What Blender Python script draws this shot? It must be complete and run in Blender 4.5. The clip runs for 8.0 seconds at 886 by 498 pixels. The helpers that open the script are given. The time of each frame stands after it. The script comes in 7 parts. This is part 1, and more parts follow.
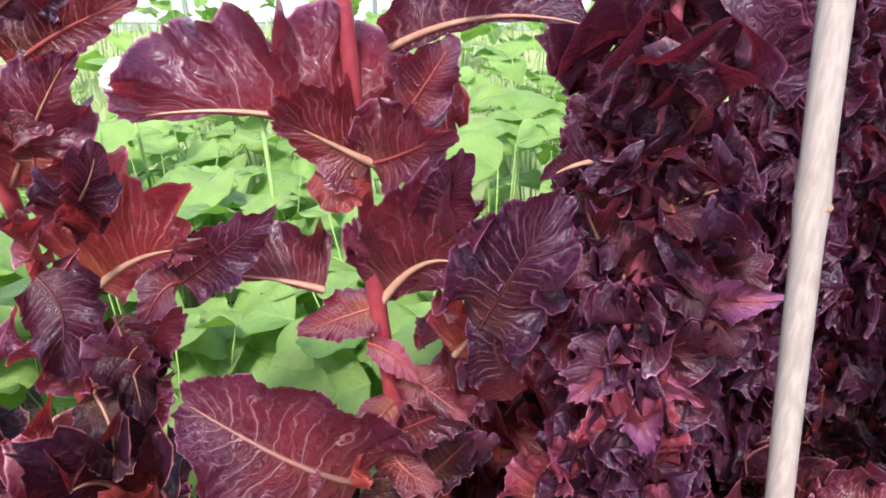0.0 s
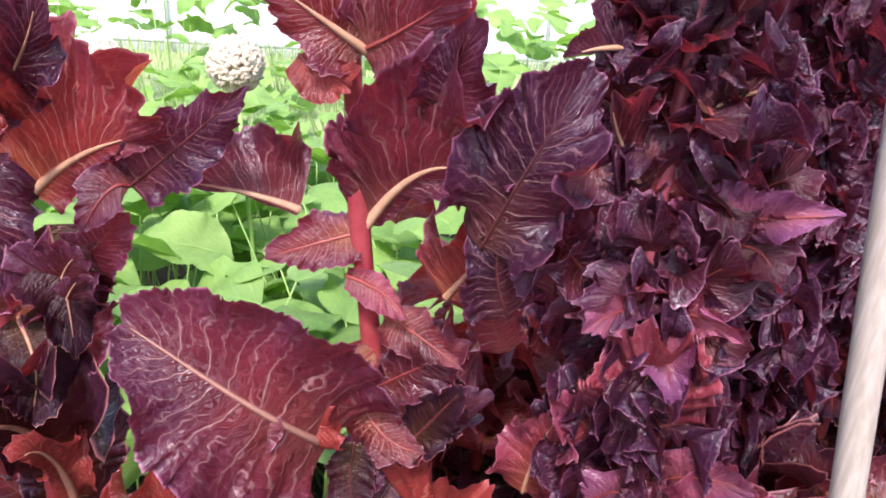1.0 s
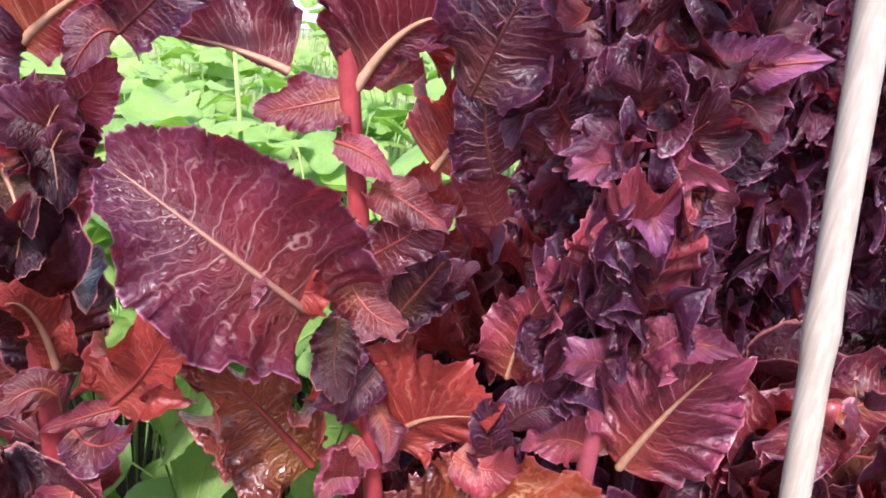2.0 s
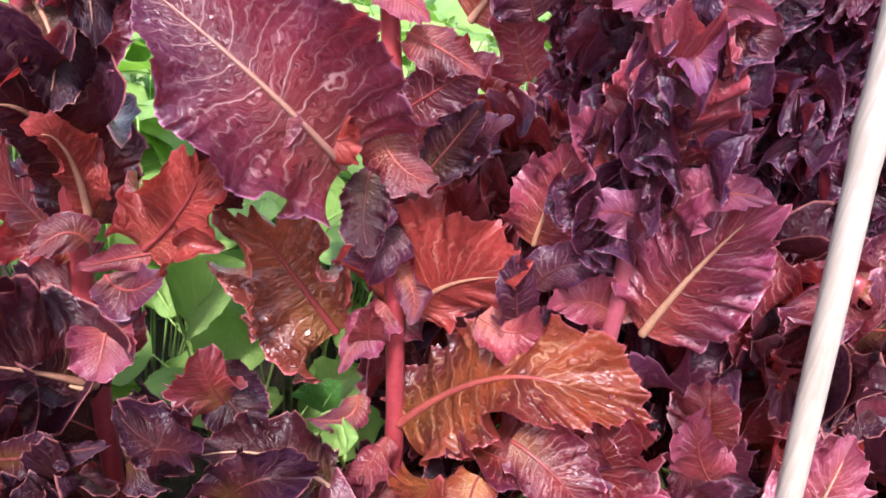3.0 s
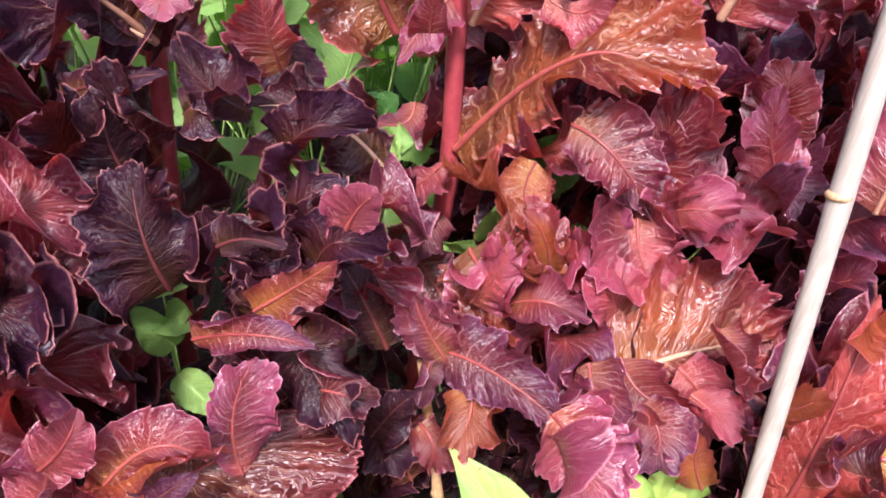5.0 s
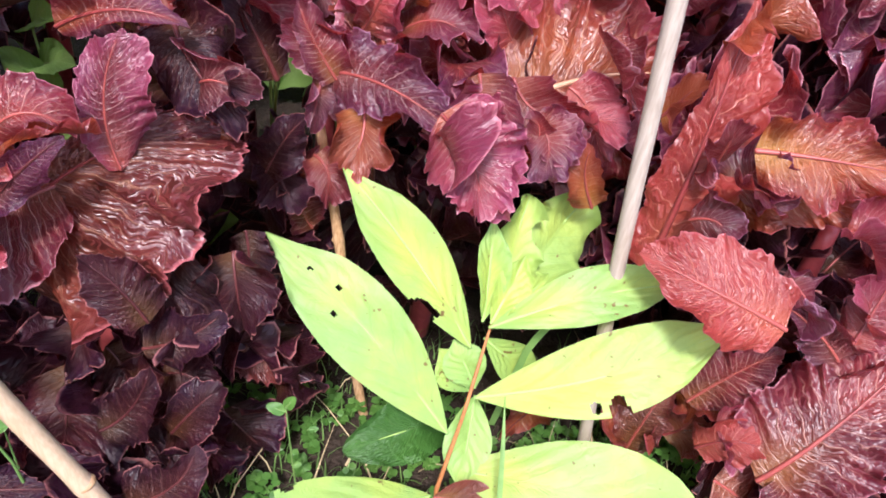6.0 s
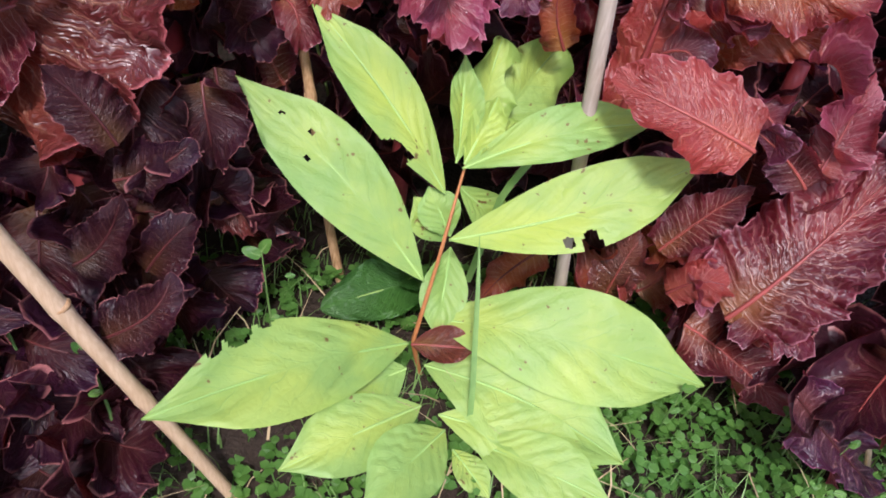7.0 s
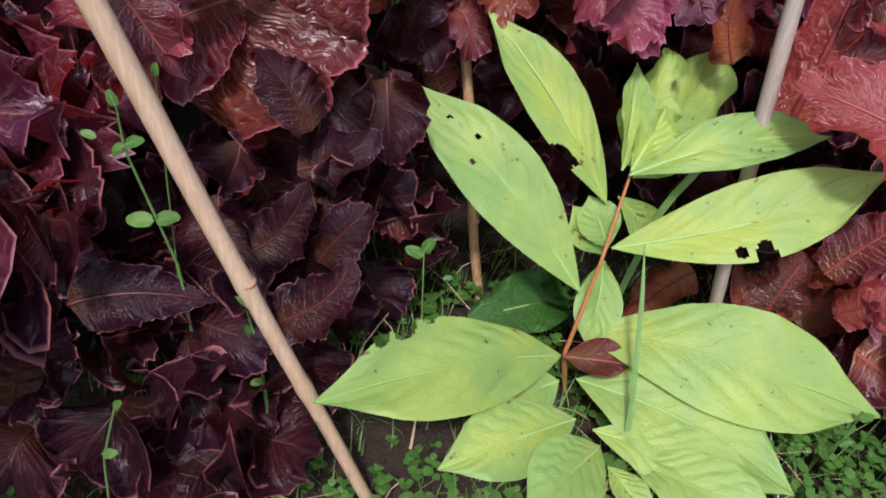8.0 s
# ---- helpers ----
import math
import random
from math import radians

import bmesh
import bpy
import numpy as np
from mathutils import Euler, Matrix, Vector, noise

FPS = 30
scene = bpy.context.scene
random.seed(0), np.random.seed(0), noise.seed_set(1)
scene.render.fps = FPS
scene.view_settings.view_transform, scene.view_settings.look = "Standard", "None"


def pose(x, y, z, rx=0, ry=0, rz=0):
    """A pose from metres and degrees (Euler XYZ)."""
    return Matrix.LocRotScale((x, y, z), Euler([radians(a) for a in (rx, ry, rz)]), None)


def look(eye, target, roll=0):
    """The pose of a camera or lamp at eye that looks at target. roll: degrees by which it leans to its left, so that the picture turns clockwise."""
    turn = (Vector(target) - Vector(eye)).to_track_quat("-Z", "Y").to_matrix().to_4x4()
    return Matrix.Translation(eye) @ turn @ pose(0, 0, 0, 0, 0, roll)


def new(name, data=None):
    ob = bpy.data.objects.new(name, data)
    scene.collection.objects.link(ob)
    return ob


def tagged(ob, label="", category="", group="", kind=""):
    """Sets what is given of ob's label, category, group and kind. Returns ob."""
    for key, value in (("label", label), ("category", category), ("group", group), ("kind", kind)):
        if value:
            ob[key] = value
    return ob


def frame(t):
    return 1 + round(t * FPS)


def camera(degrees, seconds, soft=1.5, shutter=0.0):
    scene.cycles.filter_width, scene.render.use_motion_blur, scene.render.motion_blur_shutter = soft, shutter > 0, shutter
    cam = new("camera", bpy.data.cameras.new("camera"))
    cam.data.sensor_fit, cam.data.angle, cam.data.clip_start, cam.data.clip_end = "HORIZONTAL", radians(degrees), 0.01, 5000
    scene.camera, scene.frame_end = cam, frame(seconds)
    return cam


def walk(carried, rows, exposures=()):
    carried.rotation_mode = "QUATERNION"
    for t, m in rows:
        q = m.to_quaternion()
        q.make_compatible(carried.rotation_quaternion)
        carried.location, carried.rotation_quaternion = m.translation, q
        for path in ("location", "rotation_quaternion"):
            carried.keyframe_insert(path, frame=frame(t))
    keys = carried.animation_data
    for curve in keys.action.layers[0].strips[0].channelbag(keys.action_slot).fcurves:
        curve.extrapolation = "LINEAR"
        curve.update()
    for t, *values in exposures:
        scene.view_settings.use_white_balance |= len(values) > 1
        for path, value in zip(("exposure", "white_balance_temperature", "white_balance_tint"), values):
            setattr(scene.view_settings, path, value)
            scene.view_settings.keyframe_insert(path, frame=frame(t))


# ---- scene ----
cam = camera(63.0, 8.0, soft=1.8)
# seconds, eye, yaw, pitch, roll
ROWS = [
    (0, 0.0018, 0.0049, 1.0312, -0.56, -28.25, -0.10),
    (0.5, -0.0089, 0.0295, 0.9850, -2.12, -26.51, 1.59),
    (1, -0.0099, 0.0307, 0.9267, -2.86, -24.59, 3.47),
    (1.5, 0.0027, 0.0189, 0.8807, -4.16, -24.12, 4.64),
    (2, -0.0013, -0.0029, 0.8514, -3.36, -24.82, 5.11),
    (2.2, -0.0047, -0.0120, 0.8335, -3.10, -26.03, 5.66),
    (3.3, -0.0129, -0.0441, 0.7686, -3.34, -29.04, 7.73),
    (3.5, -0.0117, -0.0537, 0.7498, -3.22, -29.90, 8.84),
    (4, -0.0020, -0.0709, 0.6995, -1.85, -30.84, 10.52),
    (4.2, -0.0003, -0.0808, 0.6786, -1.91, -31.16, 10.09),
    (5.3, 0.0104, -0.1340, 0.5920, 1.18, -35.08, 7.67),
    (5.5, 0.0201, -0.1496, 0.5697, -1.25, -36.76, 8.64),
    (6, 0.0476, -0.1845, 0.5185, -7.04, -39.14, 11.22),
    (6.5, 0.0641, -0.2112, 0.4863, -9.38, -41.11, 12.13),
    (7, 0.0600, -0.2367, 0.4622, -9.95, -42.15, 12.16),
    (7.5, 0.0521, -0.2534, 0.4396, -10.21, -41.00, 12.15),
    (8, 0.0028, -0.2649, 0.4183, -1.75, -37.71, 9.30),
]


def aimed(x, y, z, yaw, pitch, roll):
    a, b = radians(yaw), radians(pitch)
    ahead = Vector((-math.sin(a) * math.cos(b), math.cos(a) * math.cos(b), math.sin(b)))
    eye = Vector((x, y, z))
    return look(eye, eye + ahead, roll)


walk(cam, [(t, aimed(*row)) for t, *row in ROWS], [(t, stops, 6000, 18) for t, stops in ((0, 1.35), (1, 1.5), (2, 1.7), (3.5, 1.96), (4.2, 1.9), (5.5, 1.9), (6, 1.58), (7, 0.90), (7.5, 0.82), (8, 0.62))])

# ---- light ----
SUN_HEIGHT, SUN_TURN = 54.0, 191.0  # degrees above the horizon; from straight ahead towards the right
world = bpy.data.worlds.new("sky")
scene.world = world
world.use_nodes = True
wn, wl = world.node_tree.nodes, world.node_tree.links
sky = wn.new("ShaderNodeTexSky")
sky.sky_type, sky.sun_disc = "NISHITA", False
sky.sun_elevation, sky.sun_rotation = radians(SUN_HEIGHT), radians(SUN_TURN)
sky.dust_density, sky.air_density = 2.5, 1.0
wl.new(sky.outputs[0], wn["Background"].inputs[0])
wn["Background"].inputs[1].default_value = 0.15
sun_data = bpy.data.lights.new("sun", "SUN")
sun_data.energy, sun_data.angle, sun_data.color = 2.3, radians(7.0), (1.0, 0.96, 0.92)
sun = new("sun", sun_data)
h, r = radians(SUN_HEIGHT), radians(SUN_TURN)
sun.matrix_world = look((6 * math.sin(r) * math.cos(h), 6 * math.cos(r) * math.cos(h), 6 * math.sin(h)), (0, 0, 0))

# ---- materials ----


class Nodes:
    """A small builder of node materials."""

    def __init__(self, name):
        self.mat = bpy.data.materials.new(name)
        self.mat.use_nodes = True
        self.tree = self.mat.node_tree
        self.bsdf = self.tree.nodes["Principled BSDF"]
        self.out = self.tree.nodes["Material Output"]

    def node(self, kind, **props):
        n = self.tree.nodes.new(kind)
        for k, v in props.items():
            setattr(n, k, v)
        return n

    def link(self, a, b):
        self.tree.links.new(a, b)

    def put(self, socket, value):
        if hasattr(value, "node"):
            self.link(value, socket)
        else:
            socket.default_value = value

    def math(self, op, a, b=0.0, c=0.0):
        n = self.node("ShaderNodeMath", operation=op)
        for i, v in enumerate((a, b, c)):
            self.put(n.inputs[i], v)
        return n.outputs[0]

    def span(self, value, lo, hi, a=0.0, b=1.0):
        n = self.node("ShaderNodeMapRange", interpolation_type="SMOOTHSTEP")
        for i, v in enumerate((value, lo, hi, a, b)):
            self.put(n.inputs[i], v)
        return n.outputs[0]

    def mix(self, factor, a, b, blend="MIX"):
        n = self.node("ShaderNodeMix", data_type="RGBA", blend_type=blend)
        self.put(n.inputs[0], factor)
        for i, v in ((6, a), (7, b)):
            self.put(n.inputs[i], (*v, 1.0) if isinstance(v, tuple) else v)
        return n.outputs[2]

    def noise(self, vector, scale, detail=3.0, rough=0.55):
        n = self.node("ShaderNodeTexNoise")
        self.link(vector, n.inputs["Vector"])
        n.inputs["Scale"].default_value, n.inputs["Detail"].default_value = scale, detail
        n.inputs["Roughness"].default_value = rough
        return n.outputs["Fac"]

    def where(self):
        return self.node("ShaderNodeTexCoord").outputs["Object"]

    def bump(self, height, strength, distance):
        n = self.node("ShaderNodeBump")
        n.inputs["Strength"].default_value, n.inputs["Distance"].default_value = strength, distance
        self.link(height, n.inputs["Height"])
        self.link(n.outputs[0], self.bsdf.inputs["Normal"])
        return n.outputs[0]

    def done(self, color, rough=0.5, spec=0.5):
        self.put(self.bsdf.inputs["Base Color"], (*color, 1.0) if isinstance(color, tuple) else color)
        self.put(self.bsdf.inputs["Roughness"], rough)
        self.bsdf.inputs["Specular IOR Level"].default_value = spec
        return self.mat

    def thin(self, color, amount, normal=None):
        """Lets part of the light through, as a leaf does."""
        t, m = self.node("ShaderNodeBsdfTranslucent"), self.node("ShaderNodeMixShader")
        self.put(t.inputs[0], (*color, 1.0) if isinstance(color, tuple) else color)
        if normal is not None:
            self.link(normal, t.inputs["Normal"])
        m.inputs[0].default_value = amount
        self.link(self.bsdf.outputs[0], m.inputs[1])
        self.link(t.outputs[0], m.inputs[2])
        self.link(m.outputs[0], self.out.inputs[0])


def leaf_paint(name, dark, light, vein, glow, rough, veins, slant, net, through_light, vein_mix=0.6, wrinkle=0.5, spec=0.5, heart=None, blotch=0.5, rim_shine=None, outer=None, specks=0.0, crinkle=1.5, wax=0.0, branch=2.4):
    """A leaf: pinnate veins along its own length, a net of finer ones, blotches, relief and light that comes through."""
    n = Nodes(name)
    uv = n.node("ShaderNodeUVMap").outputs[0]
    sep = n.node("ShaderNodeSeparateXYZ")
    n.link(uv, sep.inputs[0])
    u, v = sep.outputs[0], sep.outputs[1]
    across = n.math("ABSOLUTE", n.math("MULTIPLY_ADD", v, 2.0, -1.0))
    info = n.node("ShaderNodeObjectInfo").outputs["Random"]
    here = n.where()
    warp = n.noise(here, 45.0, 2.0)
    quilt = n.noise(here, 85.0, 3.0)
    run = n.math("MULTIPLY_ADD", u, veins, n.math("MULTIPLY", n.math("POWER", across, 0.8), -slant))
    run = n.math("ADD", run, n.math("MULTIPLY", warp, 0.8))
    run = n.math("ADD", run, n.math("MULTIPLY", n.math("MULTIPLY", n.math("SUBTRACT", n.noise(here, 32.0, 2.0), 0.5), across), branch))
    side = n.math("MULTIPLY_ADD", n.math("GREATER_THAN", v, 0.5), 0.5, run)
    saw = n.math("PINGPONG", side, 0.5)
    width = n.math("MULTIPLY_ADD", across, -0.035, 0.06)
    line = n.math("SUBTRACT", 1.0, n.span(saw, 0.0, width))
    line = n.math("MULTIPLY", line, n.span(across, 1.0, 0.35))
    fork = n.math("PINGPONG", n.math("MULTIPLY_ADD", n.math("ADD", side, n.math("MULTIPLY", quilt, 0.7)), 2.0, 0.25), 0.5)
    fork = n.math("MULTIPLY", n.math("SUBTRACT", 1.0, n.span(fork, 0.0, 0.11)), n.math("MULTIPLY", n.span(across, 0.12, 0.45), 0.6))
    line = n.math("MAXIMUM", line, n.math("MULTIPLY", fork, n.span(across, 1.0, 0.6)))
    cells = n.node("ShaderNodeTexVoronoi", feature="DISTANCE_TO_EDGE")
    bent = n.node("ShaderNodeTexNoise")
    n.link(here, bent.inputs["Vector"])
    bent.inputs["Scale"].default_value = 60.0
    n.link(n.mix(0.007, here, bent.outputs["Color"]), cells.inputs["Vector"])
    cells.inputs["Scale"].default_value = net
    mesh_line = n.math("MULTIPLY", n.math("SUBTRACT", 1.0, n.span(cells.outputs["Distance"], 0.0, 0.05)), 0.17)
    rib = n.math("MULTIPLY", n.math("SUBTRACT", 1.0, n.span(across, 0.0, 0.05)), 0.5)
    lines = n.math("MAXIMUM", n.math("MAXIMUM", line, mesh_line), rib)
    patch = n.span(n.noise(here, 17.0, 4.0), 0.5 - 0.22 / (0.4 + blotch), 0.5 + 0.22 / (0.4 + blotch))
    tone = n.math("MULTIPLY_ADD", patch, 0.58, n.math("MULTIPLY", info, 0.42))
    body = n.mix(tone, dark, light)
    if outer:
        body = n.mix(n.math("MULTIPLY", n.span(n.math("MULTIPLY_ADD", n.noise(here, 28.0, 3.0), 0.7, n.math("ADD", n.math("MULTIPLY", across, 0.55), n.math("MULTIPLY", u, 0.35))), 0.55, 1.25), n.math("MULTIPLY_ADD", n.math("FRACT", n.math("MULTIPLY", info, 7.31)), 0.75, 0.25)), body, outer)
    if heart:
        inner = n.math("MULTIPLY", n.math("SUBTRACT", 1.0, n.span(u, 0.05, 0.6)), n.math("SUBTRACT", 1.0, n.span(across, 0.1, 0.8)))
        body = n.mix(n.math("MULTIPLY", inner, n.math("MULTIPLY_ADD", info, 0.7, 0.25)), body, heart)
    # Thin pink leaf edge, with the highlights along it painted in.
    if rim_shine:
        body = n.mix(n.math("MULTIPLY", n.span(n.math("MULTIPLY_ADD", quilt, 0.05, across), 0.985, 1.02), 0.6), body, rim_shine)
    color = n.mix(n.math("MULTIPLY", lines, vein_mix), body, vein)
    if specks:
        spot = n.span(n.math("ADD", n.noise(here, 210.0, 1.0), n.math("MULTIPLY", n.noise(here, 28.0, 2.0), 0.55)), specks, specks + 0.03)
        color = n.mix(spot, color, (0.15, 0.07, 0.03))
    fine = n.noise(here, 260.0, 2.0)
    crepe = n.node("ShaderNodeCombineXYZ")
    n.link(n.math("MULTIPLY_ADD", warp, 2.0, n.math("MULTIPLY", side, 5.0)), crepe.inputs[0])
    n.link(n.math("MULTIPLY_ADD", warp, 2.5, n.math("MULTIPLY", across, 7.0)), crepe.inputs[1])
    n.link(n.math("MULTIPLY", info, 40.0), crepe.inputs[2])
    fold_up = n.math("ABSOLUTE", n.math("SUBTRACT", n.noise(crepe.outputs[0], 0.7, 2.0), 0.5))
    height = n.math("ADD", n.math("MULTIPLY", n.noise(here, 42.0, 1.0), 0.8), n.math("MULTIPLY", fine, 0.05))
    height = n.math("ADD", height, n.math("MULTIPLY", fold_up, crinkle))
    height = n.math("ADD", height, n.math("MULTIPLY", n.span(cells.outputs["Distance"], 0.0, 0.4), 0.14))
    height = n.math("SUBTRACT", height, n.math("MULTIPLY", lines, 0.18))
    normal = n.bump(height, wrinkle, 0.005)
    n.done(color, n.math("MULTIPLY_ADD", quilt, 0.30, rough - 0.14), spec)
    n.bsdf.inputs["Coat Weight"].default_value, n.bsdf.inputs["Coat Roughness"].default_value = wax, 0.28
    n.link(normal, n.bsdf.inputs["Coat Normal"])
    n.thin(n.mix(n.math("MULTIPLY", lines, 0.35), n.mix(tone, tuple(0.6 * c for c in glow), glow), vein), through_light, normal)
    return n.mat


def plain(name, a, b, scale, rough=0.6, relief=0.3, depth=0.002, spec=0.4, through_light=0.0, glow=None):
    n = Nodes(name)
    here = n.where()
    big, small = n.noise(here, scale, 4.0), n.noise(here, scale * 7, 3.0)
    info = n.node("ShaderNodeObjectInfo").outputs["Random"]
    t = n.span(n.math("ADD", n.math("MULTIPLY", n.math("ADD", big, small), 0.4), n.math("MULTIPLY", info, 0.3)), 0.25, 0.85)
    color = n.mix(t, a, b)
    n.bump(small, relief, depth)
    n.done(color, n.math("MULTIPLY_ADD", small, 0.2, rough - 0.1), spec)
    if through_light:
        n.thin(glow or color, through_light)
    return n.mat


LETTUCE = leaf_paint("red_lettuce", (0.028, 0.004, 0.007), (0.205, 0.022, 0.021), (0.58, 0.29, 0.23), (0.75, 0.06, 0.045), 0.36, 10.0, 3.6, 95.0, 0.30, heart=(0.25, 0.095, 0.028), spec=0.48, vein_mix=0.65, wrinkle=0.44, rim_shine=(0.60, 0.24, 0.28), outer=(0.075, 0.016, 0.046), wax=0.10, blotch=0.9)
LETTUCE_BACK = leaf_paint("plum_lettuce", (0.014, 0.004, 0.012), (0.062, 0.010, 0.026), (0.42, 0.20, 0.19), (0.50, 0.045, 0.07), 0.36, 9.0, 3.4, 95.0, 0.24, heart=(0.14, 0.05, 0.04), spec=0.34, vein_mix=0.54, wrinkle=0.44, rim_shine=(0.28, 0.09, 0.15), outer=(0.034, 0.009, 0.031), wax=0.05, blotch=0.8)
# Deep red leaf, darkened further to hold the shade at the left.
LETTUCE_DARK_SHADE = leaf_paint("black_red_shade_lettuce", (0.009, 0.0025, 0.004), (0.042, 0.006, 0.008), (0.22, 0.10, 0.07), (0.26, 0.02, 0.014), 0.40, 9.0, 3.4, 95.0, 0.14, heart=(0.075, 0.034, 0.010), spec=0.22, vein_mix=0.34, wrinkle=0.44, rim_shine=(0.42, 0.15, 0.14), outer=(0.020, 0.005, 0.016), wax=0.04, blotch=0.8)
COPPER = leaf_paint("copper_lettuce", (0.07, 0.010, 0.010), (0.34, 0.080, 0.020), (0.60, 0.31, 0.18), (0.85, 0.15, 0.04), 0.33, 10.0, 3.6, 95.0, 0.34, heart=(0.36, 0.17, 0.035), spec=0.51, vein_mix=0.61, wrinkle=0.37, rim_shine=(0.50, 0.11, 0.14), outer=(0.14, 0.016, 0.026), crinkle=3.0, wax=0.10, blotch=0.8)
BRICK = leaf_paint("brick_lettuce", (0.12, 0.014, 0.014), (0.34, 0.045, 0.036), (0.55, 0.20, 0.14), (0.65, 0.07, 0.04), 0.36, 9.0, 3.4, 95.0, 0.28, heart=(0.36, 0.09, 0.05), spec=0.41, wax=0.11, vein_mix=0.61, wrinkle=0.44, rim_shine=(0.40, 0.10, 0.12))
PLUM = leaf_paint("violet_lettuce", (0.026, 0.004, 0.010), (0.135, 0.014, 0.019), (0.56, 0.32, 0.29), (0.60, 0.05, 0.07), 0.38, 9.0, 3.4, 95.0, 0.28, heart=(0.19, 0.055, 0.04), spec=0.44, vein_mix=0.42, wrinkle=0.44, rim_shine=(0.50, 0.20, 0.30), outer=(0.066, 0.017, 0.045), wax=0.07, blotch=0.9)
BRONZE = leaf_paint("bronze_lettuce", (0.045, 0.010, 0.008), (0.19, 0.042, 0.018), (0.46, 0.24, 0.15), (0.60, 0.09, 0.03), 0.33, 10.0, 3.6, 95.0, 0.22, heart=(0.20, 0.10, 0.025), spec=0.54, vein_mix=0.47, wrinkle=0.50, rim_shine=(0.50, 0.13, 0.14), outer=(0.11, 0.014, 0.022), crinkle=3.2, wax=0.16, blotch=0.9)
# Mauve leaf colour that also holds the pale sheen of lit leaves.
MAUVE = leaf_paint("mauve_sheen_lettuce", (0.075, 0.008, 0.016), (0.33, 0.048, 0.052), (0.62, 0.33, 0.30), (0.80, 0.10, 0.09), 0.34, 9.0, 3.4, 95.0, 0.30, heart=(0.30, 0.08, 0.04), spec=0.51, vein_mix=0.47, wrinkle=0.44, rim_shine=(0.60, 0.22, 0.26), outer=(0.20, 0.035, 0.080), wax=0.10, blotch=1.1)
LILAC = leaf_paint("lilac_lettuce", (0.09, 0.018, 0.044), (0.42, 0.095, 0.125), (0.50, 0.26, 0.27), (0.60, 0.07, 0.10), 0.36, 9.0, 3.4, 95.0, 0.28, heart=(0.14, 0.05, 0.04), spec=0.41, vein_mix=0.5, wrinkle=0.44, rim_shine=(0.46, 0.17, 0.27), outer=(0.20, 0.055, 0.14), wax=0.09, blotch=1.0)
RIB = plain("lettuce_rib", (0.30, 0.13, 0.08), (0.50, 0.30, 0.18), 30.0, 0.4, 0.2, 0.001)
# Dark rib that goes with the leaf colours darkened for shade.
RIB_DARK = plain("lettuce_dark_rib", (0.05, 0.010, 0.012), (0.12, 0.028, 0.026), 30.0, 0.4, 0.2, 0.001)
RIB_TAN = plain("lettuce_tan_rib", (0.22, 0.09, 0.07), (0.34, 0.17, 0.12), 30.0, 0.4, 0.2, 0.001)
RIB_RED = plain("lettuce_red_rib", (0.15, 0.020, 0.022), (0.32, 0.07, 0.055), 30.0, 0.4, 0.2, 0.001)
STEM_PLUM = plain("plum_stem", (0.20, 0.035, 0.055), (0.36, 0.09, 0.11), 24.0, 0.42, 0.25, 0.001)
STEM = plain("lettuce_stem", (0.22, 0.026, 0.036), (0.44, 0.085, 0.08), 24.0, 0.38, 0.25, 0.001)
SAPLING = leaf_paint("sapling_leaf", (0.22, 0.37, 0.095), (0.42, 0.50, 0.085), (0.20, 0.36, 0.09), (0.42, 0.62, 0.10), 0.50, 7.0, 1.7, 160.0, 0.30, vein_mix=0.30, wrinkle=0.22, spec=0.4, specks=1.025, branch=0.4, outer=(0.22, 0.37, 0.10), blotch=1.1, crinkle=0.5)
SAPLING_RIB = plain("sapling_rib", (0.24, 0.40, 0.10), (0.32, 0.46, 0.13), 30.0, 0.5, 0.1)
TWIG = plain("sapling_bark", (0.30, 0.10, 0.03), (0.46, 0.20, 0.07), 60.0, 0.5, 0.3, 0.001)


def bamboo(name, a, b, stain):
    """Dry cane: long pale streaks, darker blotches and a fine grain."""
    n = Nodes(name)
    here = n.where()
    long = n.node("ShaderNodeMapping")
    n.link(here, long.inputs[0])
    long.inputs["Scale"].default_value = (1.0, 1.0, 0.05)
    streak = n.noise(long.outputs[0], 520.0, 3.0)
    color = n.mix(n.span(streak, 0.3, 0.7), a, b)
    color = n.mix(n.math("MULTIPLY", n.span(n.noise(here, 26.0, 4.0), 0.50, 0.75), 0.5), color, stain)
    n.bump(streak, 0.25, 0.001)
    return n.done(color, n.math("MULTIPLY_ADD", streak, 0.25, 0.36), 0.45)


CANE_TAN = bamboo("tan_cane", (0.45, 0.305, 0.185), (0.54, 0.385, 0.25), (0.34, 0.215, 0.12))
CANE = bamboo("bamboo_cane", (0.29, 0.235, 0.185), (0.38, 0.315, 0.255), (0.23, 0.175, 0.125))
CANE_OLD = bamboo("old_cane", (0.28, 0.15, 0.065), (0.48, 0.30, 0.16), (0.18, 0.09, 0.04))
VINE = leaf_paint("vine_leaf", (0.13, 0.26, 0.060), (0.31, 0.44, 0.12), (0.36, 0.55, 0.16), (0.35, 0.65, 0.06), 0.5, 5.0, 2.0, 40.0, 0.38, vein_mix=0.4, wrinkle=0.3, spec=0.35, branch=0.8)
VINE_STALK = plain("vine_stalk", (0.20, 0.34, 0.08), (0.32, 0.46, 0.12), 30.0)
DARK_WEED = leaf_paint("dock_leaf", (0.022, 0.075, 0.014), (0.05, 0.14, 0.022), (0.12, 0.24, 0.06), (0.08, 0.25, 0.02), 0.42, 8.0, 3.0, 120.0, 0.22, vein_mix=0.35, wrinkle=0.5)
